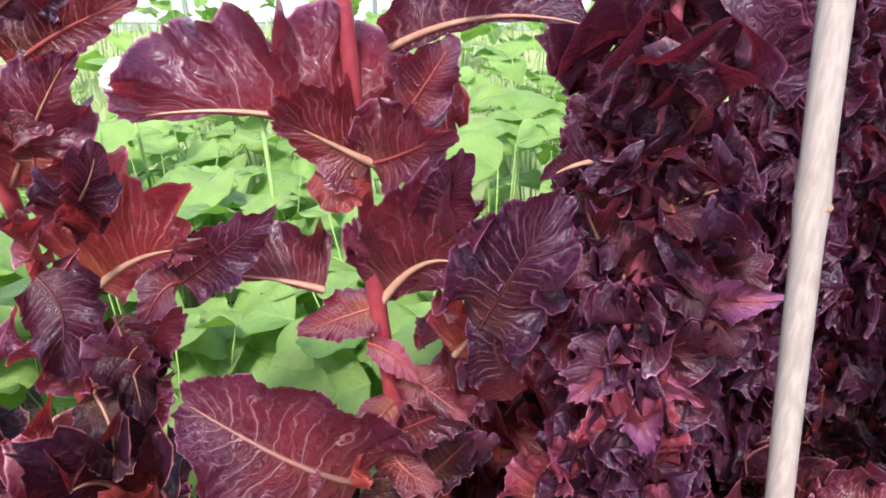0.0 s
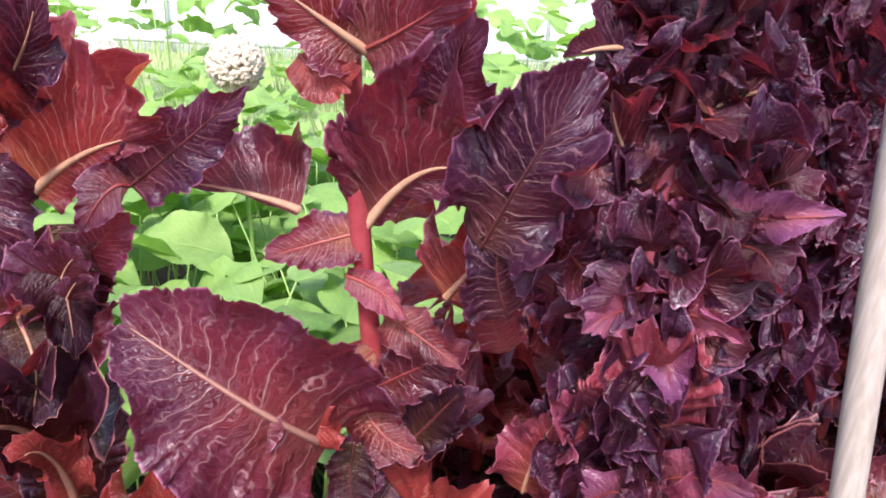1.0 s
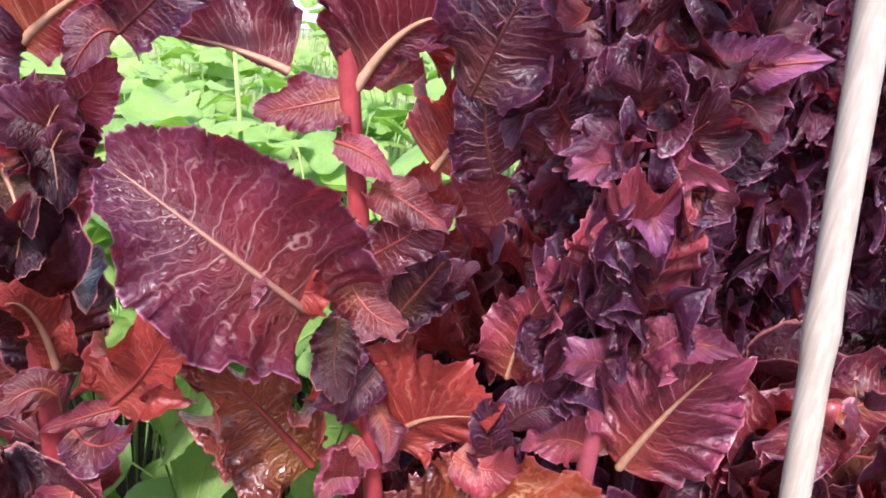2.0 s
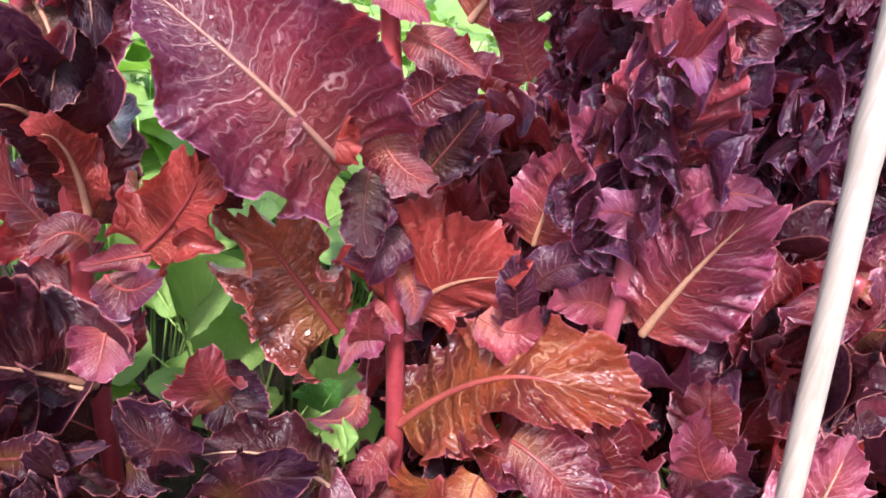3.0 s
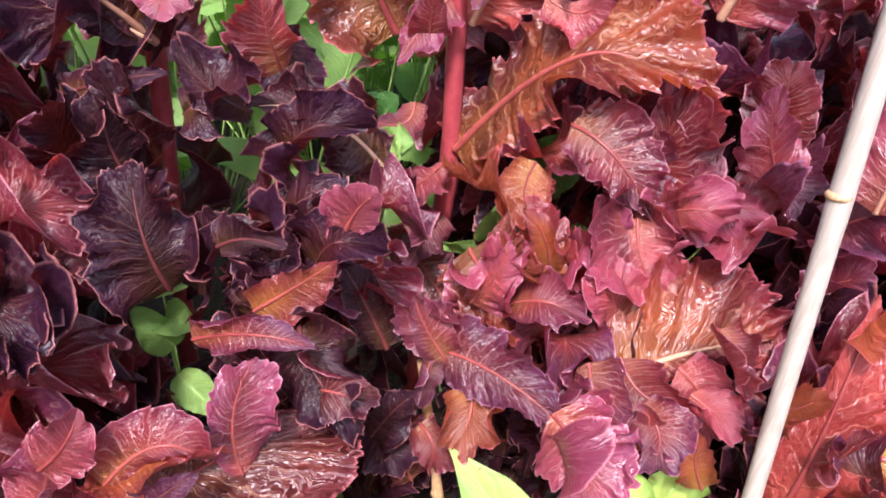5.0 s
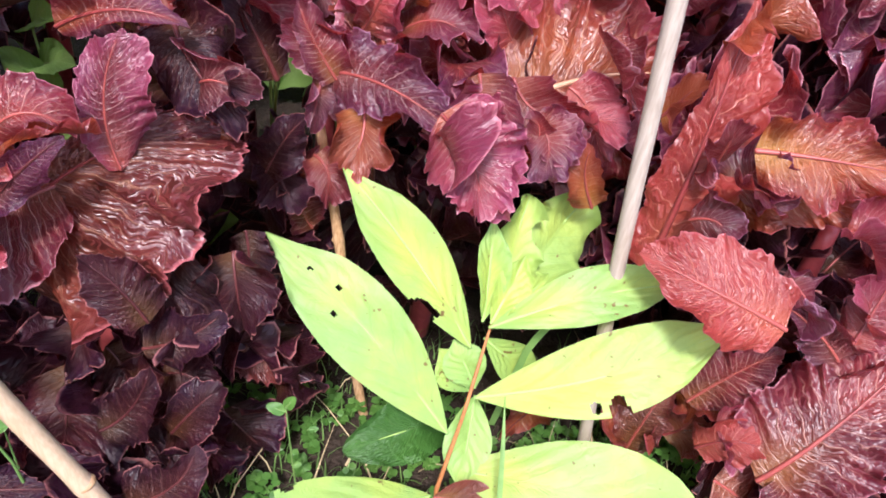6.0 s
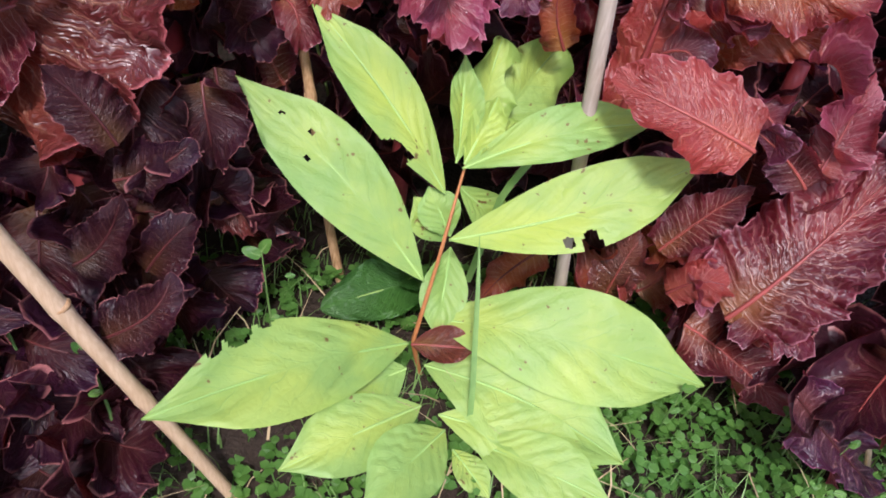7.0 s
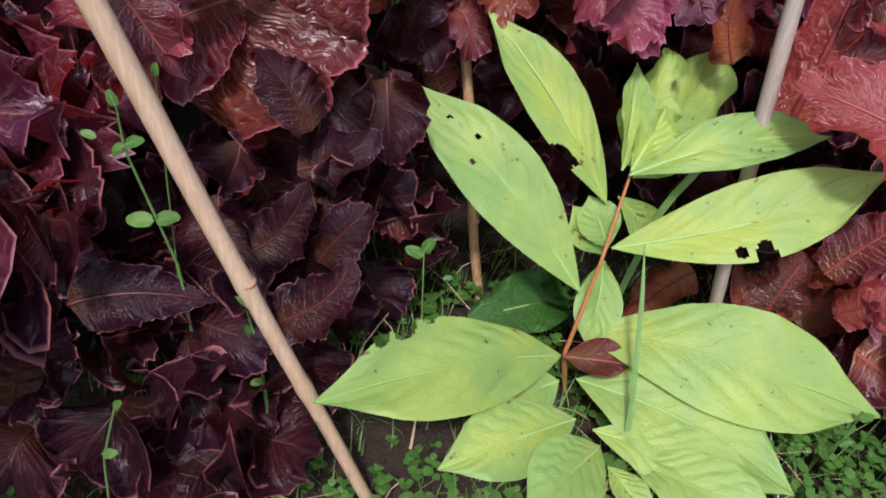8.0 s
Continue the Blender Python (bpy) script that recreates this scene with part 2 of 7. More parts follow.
WEED = plain("weed_green", (0.04, 0.12, 0.022), (0.14, 0.27, 0.05), 20.0, 0.5, 0.2, 0.001, 0.4, 0.3, (0.2, 0.42, 0.05))
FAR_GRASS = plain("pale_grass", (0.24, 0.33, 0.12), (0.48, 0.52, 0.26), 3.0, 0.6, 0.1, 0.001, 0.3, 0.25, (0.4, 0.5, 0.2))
GRASS = plain("grass_green", (0.09, 0.19, 0.05), (0.20, 0.32, 0.09), 20.0, 0.5, 0.1, 0.001, 0.4, 0.25, (0.25, 0.45, 0.08))
STRAW = plain("dry_straw", (0.34, 0.25, 0.13), (0.56, 0.44, 0.26), 20.0, 0.7)
SOIL = plain("dark_soil", (0.014, 0.010, 0.008), (0.045, 0.030, 0.021), 18.0, 0.9, 0.8, 0.01, 0.2)
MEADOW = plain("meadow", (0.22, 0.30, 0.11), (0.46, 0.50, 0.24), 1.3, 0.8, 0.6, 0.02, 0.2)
HEDGE = plain("hedge_leaf", (0.09, 0.20, 0.06), (0.22, 0.36, 0.12), 2.0, 0.6, 0.2, 0.01, 0.3, 0.3, (0.25, 0.42, 0.1))
FILM = plain("greenhouse_film", (0.80, 0.80, 0.82), (0.90, 0.90, 0.92), 1.0, 0.35, 0.15, 0.01, 0.5)
PIPE = plain("steel_pipe", (0.36, 0.37, 0.38), (0.50, 0.51, 0.52), 8.0, 0.45)
BLOOM = plain("pale_bloom", (0.60, 0.50, 0.36), (0.78, 0.68, 0.52), 40.0, 0.7, 0.2, 0.002, 0.3, 0.2, (0.8, 0.75, 0.6))

# ---- shapes ----


def part(name, data, material, parent, label=""):
    ob = new(name, data)
    ob.parent = parent
    data.materials.append(material) if not data.materials else None
    return tagged(ob, label)


def thing(name, at, label, category, group="", kind=""):
    ob = new(name)
    ob.location = at
    ob.empty_display_size = 0.05
    return tagged(ob, label, category, group, kind)


def sheet(name, points, uvs=None, keep=None):
    """A mesh from a grid of points (rows, columns, 3), smooth, with its own uv map; keep: which of its quads stay."""
    rows, cols = points.shape[:2]
    i = np.arange(rows * cols).reshape(rows, cols)
    quads = np.stack([i[:-1, :-1], i[1:, :-1], i[1:, 1:], i[:-1, 1:]], -1)
    quads = (quads[keep] if keep is not None else quads).reshape(-1, 4)
    me = bpy.data.meshes.new(name)
    me.from_pydata(points.reshape(-1, 3).tolist(), [], quads.tolist())
    if uvs is not None:
        layer = me.uv_layers.new(name="UVMap")
        layer.data.foreach_set("uv", uvs.reshape(-1, 2)[quads.ravel()].ravel())
    me.polygons.foreach_set("use_smooth", [True] * len(quads))
    return me


def tube(name, path, radii, sides=8, closed=True):
    """A round tube along a path of points, with a radius at each."""
    path = np.array(path, float)
    radii = np.broadcast_to(np.array(radii, float), (len(path),))
    ahead = np.gradient(path, axis=0)
    ahead /= np.linalg.norm(ahead, axis=1)[:, None]
    ref = np.array([0.0, 1.0, 0.0]) if abs(ahead[0][1]) < 0.8 else np.array([1.0, 0.0, 0.0])
    a = np.cross(ahead, ref)
    a /= np.linalg.norm(a, axis=1)[:, None]
    b = np.cross(ahead, a)
    ang = np.linspace(0, 2 * math.pi, sides, endpoint=False)
    ring = path[:, None] + radii[:, None, None] * (np.cos(ang)[None, :, None] * a[:, None] + np.sin(ang)[None, :, None] * b[:, None])
    verts = ring.reshape(-1, 3).tolist()
    faces = [(k * sides + j, k * sides + (j + 1) % sides, (k + 1) * sides + (j + 1) % sides, (k + 1) * sides + j) for k in range(len(path) - 1) for j in range(sides)]
    if closed:
        faces += [tuple(range(sides))[::-1], tuple(range((len(path) - 1) * sides, len(path) * sides))]
    me = bpy.data.meshes.new(name)
    me.from_pydata(verts, [], faces)
    me.polygons.foreach_set("use_smooth", [True] * len(faces))
    return me


def joined(name, meshes):
    """Several meshes as one."""
    verts, faces, base = [], [], 0
    for me in meshes:
        verts += [tuple(v.co) for v in me.vertices]
        faces += [tuple(base + k for k in p.vertices) for p in me.polygons]
        base = len(verts)
        bpy.data.meshes.remove(me)
    out = bpy.data.meshes.new(name)
    out.from_pydata(verts, [], faces)
    out.polygons.foreach_set("use_smooth", [True] * len(faces))
    return out


def wave(x, rng, count, low, high):
    """Smooth noise along x: a few sines of random pace."""
    out = 0 * x
    for _ in range(count):
        out = out + rng.uniform(0.5, 1.0) * np.sin(rng.uniform(low, high) * x + rng.uniform(0, 6.28))
    return out / count


def outline(shape, u):
    if shape == "clasp":  # broad from the base
        return (0.42 + 0.58 * np.sin(np.clip(u / 0.6, 0, 1) * math.pi / 2)) * np.sqrt(np.clip(1 - np.clip((u - 0.5) / 0.5, 0, 1) ** 2.4, 0, 1))
    if shape == "lance":  # long oval with a drawn-out tip
        return 1.06 * np.clip(np.sin(math.pi * np.clip(u, 0, 1) ** 1.12), 0, 1) ** 0.82 * (1 - 0.55 * np.clip((u - 0.76) / 0.24, 0, 1) ** 1.2) + 0.010
    return np.sqrt(np.clip(1 - (2 * u - 1) ** 2, 0, 1)) * (1.12 - 0.3 * u)  # heart


def leaf_points(base, tip, face, width, shape="clasp", arch=0.12, droop=0.0, fold=0.25, curl=0.5, ruffle=0.10, waves=13.0, pucker=0.0015, ragged=0.022, sway=0.0, twist=0.0, seed=0, nu=124, nv=27, lobes=0, skew=0.0, crisp=0.0022):
    """The grid of a leaf from base to tip, its upper face towards face: rows along it, columns across it. Also its midrib and uvs."""
    rng = np.random.default_rng(seed)
    base, tip, face = (np.array(p, float) for p in (base, tip, face))
    t = tip - base
    length = np.linalg.norm(t)
    t /= length
    n = face - t * (face @ t)
    n /= np.linalg.norm(n)
    s = np.cross(t, n)
    u = 1 - (1 - np.linspace(0, 1, nu)) ** 1.3
    mid = base + length * (u[:, None] * t + (arch * 4 * u * (1 - u) - droop * u**3)[:, None] * n + (sway * np.sin(math.pi * u))[:, None] * s)
    v = np.linspace(-1, 1, nv)
    v = np.sign(v) * np.abs(v) ** 0.75
    half = 0.5 * width * outline(shape, u)
    if lobes:
        half = half * (1 - 0.16 * (0.5 + 0.5 * np.cos(2 * math.pi * lobes * u + 1.0)))
    uu, vv = np.meshgrid(u, v, indexing="ij")
    av, sg = np.abs(vv), np.where(vv >= 0, 1.0, -1.0)
    edge = np.zeros_like(uu)
    reach = min(length, 0.2) / 0.1
    for sign in (-1, 1):
        rough_edge = 0.9 * wave(u * reach, rng, 3, 5, 11) + 0.9 * wave(u * reach, rng, 3, 20, 32) - 0.9 * np.abs(wave(u * reach, rng, 2, 34, 52)) + 0.8 * wave(u * reach, rng, 3, 70, 100)
        edge += np.where(sg == sign, rough_edge[:, None], 0)
    a = half[:, None] * av * (1 + ragged * edge * av**5) * (1 + skew * sg)
    big, frill, push = np.zeros_like(uu), np.zeros_like(uu), np.zeros_like(uu)
    for sign in (-1, 1):
        ph, k = rng.uniform(0, 6.28, 5), rng.uniform(0.85, 1.15, 3)
        y = 2 * math.pi * k[0] * (0.2 * waves + 0.3) * (uu + 0.12 * av)
        x = 2 * math.pi * k[1] * waves * (uu + 0.22 * av + 0.045 * np.sin(9 * uu + ph[4]) + 0.022 * np.sin(23 * uu + 2 * ph[4]))
        side_on = sg == sign
        big += np.where(side_on, np.sin(y + ph[0]) + 0.5 * np.sin(0.53 * y + ph[1]), 0)
        frill += np.where(side_on, np.sin(x + ph[2]) + 0.35 * np.sin(1.6 * x + ph[3]), 0)
        push += np.where(side_on, np.cos(x + ph[2]) + 0.3 * np.cos(1.6 * x + ph[3]), 0)
    swell = 0.75 + 0.45 * wave(uu * 14 + 3 * sg, rng, 3, 0.7, 1.8)
    frill, push = frill * swell, push * swell
    grow = np.clip(uu / 0.25, 0.05, 1) * np.clip(half[:, None] / (0.35 * width), 0.25, 1)
    roll = fold + curl * av * 0.6 + 1.9 * ruffle * big * av**1.2 * grow
    side, lift = a * np.cos(roll), a * np.sin(roll)
    lift = lift + ruffle * width * 0.46 * av**3.5 * frill * grow
    step = max(0.009, 4.5 * length / nu)
    for sign in (-1, 1):
        beat = 2 * math.pi * length / step * (uu + 0.05 * wave(uu * 9, rng, 2, 0.8, 1.6)) + rng.uniform(0, 6.28)
        lift = lift + np.where(sg == sign, crisp * av**9 * np.sin(beat) * (0.6 + 0.6 * wave(uu * 11 + sign, rng, 3, 0.7, 1.7)), 0) * np.clip(half[:, None] / (0.3 * width), 0.1, 1)
    along = ruffle * width * 0.20 * av**4 * push * grow
    cell = np.abs(np.sin(math.pi * (7 * uu - 2.4 * av**0.8 + 0.25 * wave(uu * 9 + vv * 5, rng, 3, 1, 3)))) + 0.7 * wave(uu * 40 + 6 * vv, rng, 3, 0.5, 1.5) * wave(vv * 12 - 9 * uu, rng, 3, 0.5, 1.5)
    lift = lift + pucker * cell * np.sin(math.pi * np.clip(av, 0, 1)) ** 0.6 * grow
    turn = twist * uu
    side, lift = side * np.cos(turn) - sg * lift * np.sin(turn), side * np.sin(turn) * sg + lift * np.cos(turn)
    pts = mid[:, None] + (sg * side)[..., None] * s + lift[..., None] * n + along[..., None] * t
    pts = pts + (0.08 * width * wave(uu * 6 + vv * 2.5, rng, 3, 0.6, 1.6) * grow)[..., None] * n
    return pts, mid, n, np.stack([uu, 0.5 + 0.5 * vv], -1)


LEAF_N = [0]


def leaf(plant, base, tip, face, width, material=LETTUCE, rib=RIB, thick=0.0028, name="leaf", label="", holes=(), rib_end=0.62, **how):
    """One leaf with its midrib, as a part of its plant; places are in the world."""
    LEAF_N[0] += 1
    how.setdefault("seed", LEAF_N[0])
    o = np.array(plant.location)
    pts, mid, n, uvs = leaf_points(np.array(base) - o, np.array(tip) - o, face, width, **how)
    keep = None
    if holes:
        c = (uvs[:-1, :-1] + uvs[1:, 1:]) / 2
        keep = np.ones(c.shape[:2], bool)
        for hu, hv, ru, rv in holes:
            keep &= ((c[..., 0] - hu) / ru) ** 2 + ((c[..., 1] - hv) / rv) ** 2 > 1
    ob = part(name, sheet(name, pts, uvs, keep), material, plant, label)
    k = max(4, int(len(mid) * rib_end))
    u = np.linspace(0, 1, k)
    part("midrib", tube("midrib", mid[:k] - 0.25 * thick * n, thick * (1 - u) ** 0.8 + 0.0003, 6), rib, ob)
    return ob


def frond_points(mid, left, right, tip, face, fold=(0.0, 0.0), curl=0.42, frill=1.0, sweep=0.25, bend=1.7, pucker=0.0012, cup=0.0, seed=0, nv=23, pitch=0.0019, most=170):
    """A lettuce leaf as a fan about its midrib: mid is the midrib's course, left and right the reach of the side veins at its foot, third and two thirds, tip the reach past its end. The edge is frilled and toothed at an even pace."""
    rng = np.random.default_rng(seed)
    mid, face = np.array(mid, float), np.array(face, float)
    stops = np.linspace(0, 1, len(mid))
    curves = [np.polyfit(stops, mid[:, k], len(mid) - 1) for k in range(3)]

    def course(u):
        p = np.stack([np.polyval(c, u) for c in curves], -1)
        t = np.stack([np.polyval(np.polyder(c), u) for c in curves], -1)
        t /= np.linalg.norm(t, axis=1)[:, None]
        n = face - t * (t @ face)[:, None]
        n /= np.linalg.norm(n, axis=1)[:, None]
        return p, t, n, np.cross(t, n)

    def reach(u, side):
        x = np.array([0, 0.165, 0.33, 0.5, 0.67, 0.84, 1.0])
        a, b, c, d = (*side, tip)
        return np.interp(u, x, [a, 0.6 * b + 0.45 * a, b, 0.52 * (b + c), c, 0.55 * (c + d), d])

    def ahead(u):
        return sweep + (math.pi / 2 - sweep) * u**bend

    fine = np.linspace(0, 1, 400)
    p, t, n, s = course(fine)
    length = {}
    for sg, side in ((-1, left), (1, right)):
        e = p + reach(fine, side)[:, None] * (sg * np.cos(ahead(fine))[:, None] * s + np.sin(ahead(fine))[:, None] * t)
        length[sg] = np.concatenate([[0], np.cumsum(np.linalg.norm(np.diff(e, axis=0), axis=1))])
    total = length[-1] + length[1]
    nu = int(min(most, max(40, 0.5 * total[-1] / pitch)))
    u = np.interp(np.linspace(0, total[-1], nu), total, fine)
    p, t, n, s = course(u)
    v = np.linspace(-1, 1, nv)
    v = np.sign(v) * np.abs(v) ** 0.78
    av, sg = np.abs(v)[None, :], np.where(v >= 0, 1.0, -1.0)[None, :]
    edge = np.where(sg > 0, length[1][-1] - np.interp(u, fine, length[1])[:, None], np.interp(u, fine, length[-1])[:, None] - length[-1][-1])
    far = np.where(sg > 0, reach(u, right)[:, None], reach(u, left)[:, None])
    small = np.clip(far / 0.035, 0.15, 1.0)

    def ripples(size, count=4):
        return wave(edge * (2 * math.pi / size), rng, count, 0.6, 1.6)

    fray = 0.0032 * ripples(0.011) + 0.0055 * ripples(0.0052) * (0.6 + 0.8 * ripples(0.03))
    lobe = 0.008 * ripples(0.034)
    out = far * av + small * min(1.0, 0.35 + 0.65 * frill) * (lobe * av**3 + fray * av**6)
    bow = np.where(sg > 0, fold[1], fold[0]) * av + curl * av**2 * (0.3 + 3.4 * ripples(0.07))
    phi = ahead(u)[:, None] + 0.12 * av * ripples(0.04) * np.clip((1 - u[:, None]) * 8, 0, 1)
    wide, long = sg * out * np.cos(phi), out * np.sin(phi)
    side, lift = wide * np.cos(bow), np.abs(wide) * np.sin(bow)
    pace = edge / 0.020 + 0.9 * ripples(0.05)
    swell = 0.6 + 1.3 * ripples(0.05)
    lift = lift + frill * small * (0.014 * av**1.5 * ripples(0.055) + 0.0075 * swell * av**3 * np.sin(2 * math.pi * pace) + 0.0050 * av**6 * ripples(0.009))
    lift = lift + cup * far * av**2
    cells = np.abs(np.sin(math.pi * (9 * u[:, None] + 0.4 * wave(av * 6 + 3 * sg + 0 * edge, rng, 3, 0.5, 1.4)))) * (0.6 + 0.5 * wave(av * 22 + 9 * u[:, None], rng, 3, 0.6, 1.4))
    lift = lift + pucker * cells * np.sin(math.pi * np.clip(av, 0, 1)) ** 0.7 * small
    push = 0.0028 * frill * small * swell * av**4 * np.cos(2 * math.pi * pace)
    pts = p[:, None] + side[..., None] * s[:, None] + lift[..., None] * n[:, None] + (long + push * np.cos(phi))[..., None] * t[:, None]
    uvs = np.stack([u[:, None] + 0.37 * av**0.8, np.broadcast_to(0.5 + 0.5 * v[None, :], (nu, nv))], -1)
    return pts, p, n, uvs


def frond(plant, mid, left, right, tip, face, material=LETTUCE, rib=RIB, thick=0.0026, name="leaf", label="", **how):
    """One lettuce leaf with its midrib, as a part of its plant; places are in the world."""
    LEAF_N[0] += 1
    how.setdefault("seed", LEAF_N[0])
    pts, course, n, uvs = frond_points(np.array(mid) - np.array(plant.location), left, right, tip, face, **how)
    ob = part(name, sheet(name, pts, uvs), material, plant, label)
    k = np.linspace(0, 1, len(course))
    part("midrib", tube("midrib", course + 0.2 * thick * n, thick * (1 - k) ** 0.7 * (0.75 + 0.25 * (1 - k)) + 0.0003, 7), rib, ob)
    return ob


def free_leaf(plant, base, tip, face, width, material, rib, thick, frill=1.15):
    """A leaf between two places, its bend and tilt left to chance."""
    seed = LEAF_N[0] + 1
    q = random.Random(7 * seed)
    base, tip, face = (np.array(p, float) for p in (base, tip, face))
    length = np.linalg.norm(tip - base)
    out = face / np.linalg.norm(face)
    across = np.cross(tip - base, out)
    end = base + (tip - base) * 0.72
    middle = (base + end) / 2 + out * length * q.uniform(-0.05, 0.22) + across * q.uniform(-0.12, 0.12)
    tilt = out + across / length * q.uniform(-0.5, 0.5)
    half = width * 0.52
    sides = [tuple(half * f * q.uniform(0.8, 1.2) for f in (0.62, 1.0, 0.85)) for _ in range(2)]
    return frond(plant, (base, middle, end), sides[0], sides[1], length * 0.34, tilt, material, rib, thick, fold=(q.uniform(-0.35, 0.7), q.uniform(-0.35, 0.7)), curl=q.uniform(0.25, 0.7), sweep=q.uniform(0.0, 0.4), cup=q.uniform(-0.25, 0.25), frill=frill, seed=seed, nv=19, pitch=0.0022)


SPAN = 0.13


def variants(count, width, end, frill, most):
    """Leaf meshes to be shared: a leaf 13 cm long along +x, upper face up; end is how much of it lies past the midrib."""
    made = []
    for k in range(count):
        q = random.Random(900 + 31 * k + int(100 * width))
        half = SPAN * width * 0.5 * q.uniform(0.85, 1.2)
        course = [(0, 0, 0), (0.45 * SPAN, 0.05 * SPAN * q.uniform(-1, 1), SPAN * q.uniform(0.02, 0.16)), ((1 - end) * SPAN, 0, SPAN * q.uniform(-0.15, 0.15))]
        sides = [tuple(half * f * q.uniform(0.85, 1.15) for f in (0.55, 1.0, 0.85)) for _ in range(2)]
        pts, mid, n, uvs = frond_points(course, sides[0], sides[1], end * SPAN, (0, 0, 1), fold=(q.uniform(-0.1, 0.7), q.uniform(-0.1, 0.7)), curl=q.uniform(0.4, 0.9), frill=frill, sweep=q.uniform(0.05, 0.4), cup=q.uniform(-0.3, 0.25), seed=40 + k, nv=15, pitch=0.003, most=most)
        r = np.linspace(0, 1, len(mid))
        made.append((sheet("leaf", pts, uvs), tube("midrib", mid + 0.0003 * n, 0.0013 * (1 - r) ** 0.8 + 0.0002, 5)))
    return made


def spray(plant, meshes, at, yaw, rise, size, spin, material, rib, name="leaf"):
    """A shared leaf set on its plant at a place (in the plant's own space), turned and sized."""
    lamina, mid = meshes
    ob = part(name, lamina, material, plant)
    ob.matrix_basis = Matrix.Translation(at) @ Euler((0, -rise, yaw)).to_matrix().to_4x4() @ Matrix.Rotation(spin, 4, "X") @ Matrix.Scale(size / SPAN, 4)
    if rib:
        part("midrib", mid, rib, ob)
    return ob


def stem(plant, path, radii, material=STEM, sides=10, name="stem", label=""):
    o = np.array(plant.location)
    p = np.array(path, float) - o
    fine = np.linspace(0, len(p) - 1, 6 * len(p))
    k = np.arange(len(p))
    smooth = np.stack([np.interp(fine, k, p[:, j]) for j in range(3)], 1)
    r = np.interp(fine, k, radii) * (1 + 0.05 * np.sin(fine * 9))
    return part(name, tube(name, smooth, r, sides), material, plant, label)

# ---- the bed and what lies behind it ----


def lie(x, y):
    """The soil's height: level in the bed, sinking into a hollow at its front edge."""
    a = np.clip(np.minimum((0.06 - x) / 0.08, (x + 0.9) / 0.4), 0, 1)
    b = np.clip(np.minimum((0.10 - y) / 0.06, (y + 0.9) / 0.4), 0, 1)
    return -0.085 * a * a * (3 - 2 * a) * b * b * (3 - 2 * b)


def ground_sheet():
    n = 160
    x = np.sign(np.linspace(-1, 1, n)) * np.abs(np.linspace(-1, 1, n)) ** 3.6 * 120
    y = np.sign(np.linspace(-1, 1, n)) * np.abs(np.linspace(-1, 1, n)) ** 3.6 * 120 + 0.06
    xx, yy = np.meshgrid(x, y, indexing="ij")
    near = np.exp(-(xx**2 + yy**2) / 6)
    zz = lie(xx, yy) - 0.004 + near * (0.012 * np.sin(17 * xx + 3 * yy) * np.sin(13 * yy) + 0.006 * np.sin(41 * xx) * np.sin(37 * yy))
    ob = new("ground", sheet("ground", np.stack([xx, yy, zz], -1)))
    ob.data.materials.append(SOIL)
    return tagged(ob, "dark crumbly soil of a vegetable bed under the plants", "soil", kind="structure")


ground = ground_sheet()


def blades(name, spots, rng, low, high, material, label, lean=0.6, width=0.0025):
    """Many grass blades or straws as one mesh."""
    verts, faces = [], []
    for x, y, z in spots:
        h, a, tip = rng.uniform(low, high), rng.uniform(0, 6.28), rng.uniform(0.2, 1.0) * lean
        d, w = Vector((math.cos(a), math.sin(a), 0)), Vector((-math.sin(a), math.cos(a), 0)) * width * rng.uniform(0.6, 1.3)
        k = len(verts)
        for i in range(4):
            f = i / 3
            p = Vector((x, y, z)) + d * (h * tip * f * f) + Vector((0, 0, h * f * (1 - 0.35 * tip * f)))
            verts += [tuple(p - w * (1 - 0.9 * f)), tuple(p + w * (1 - 0.9 * f))]
        faces += [(k + 2 * i, k + 2 * i + 1, k + 2 * i + 3, k + 2 * i + 2) for i in range(3)]
    me = bpy.data.meshes.new(name)
    me.from_pydata(verts, [], faces)
    ob = new(name, me)
    me.materials.append(material)
    return tagged(ob, label, name.replace("_", " "), kind="stuff")


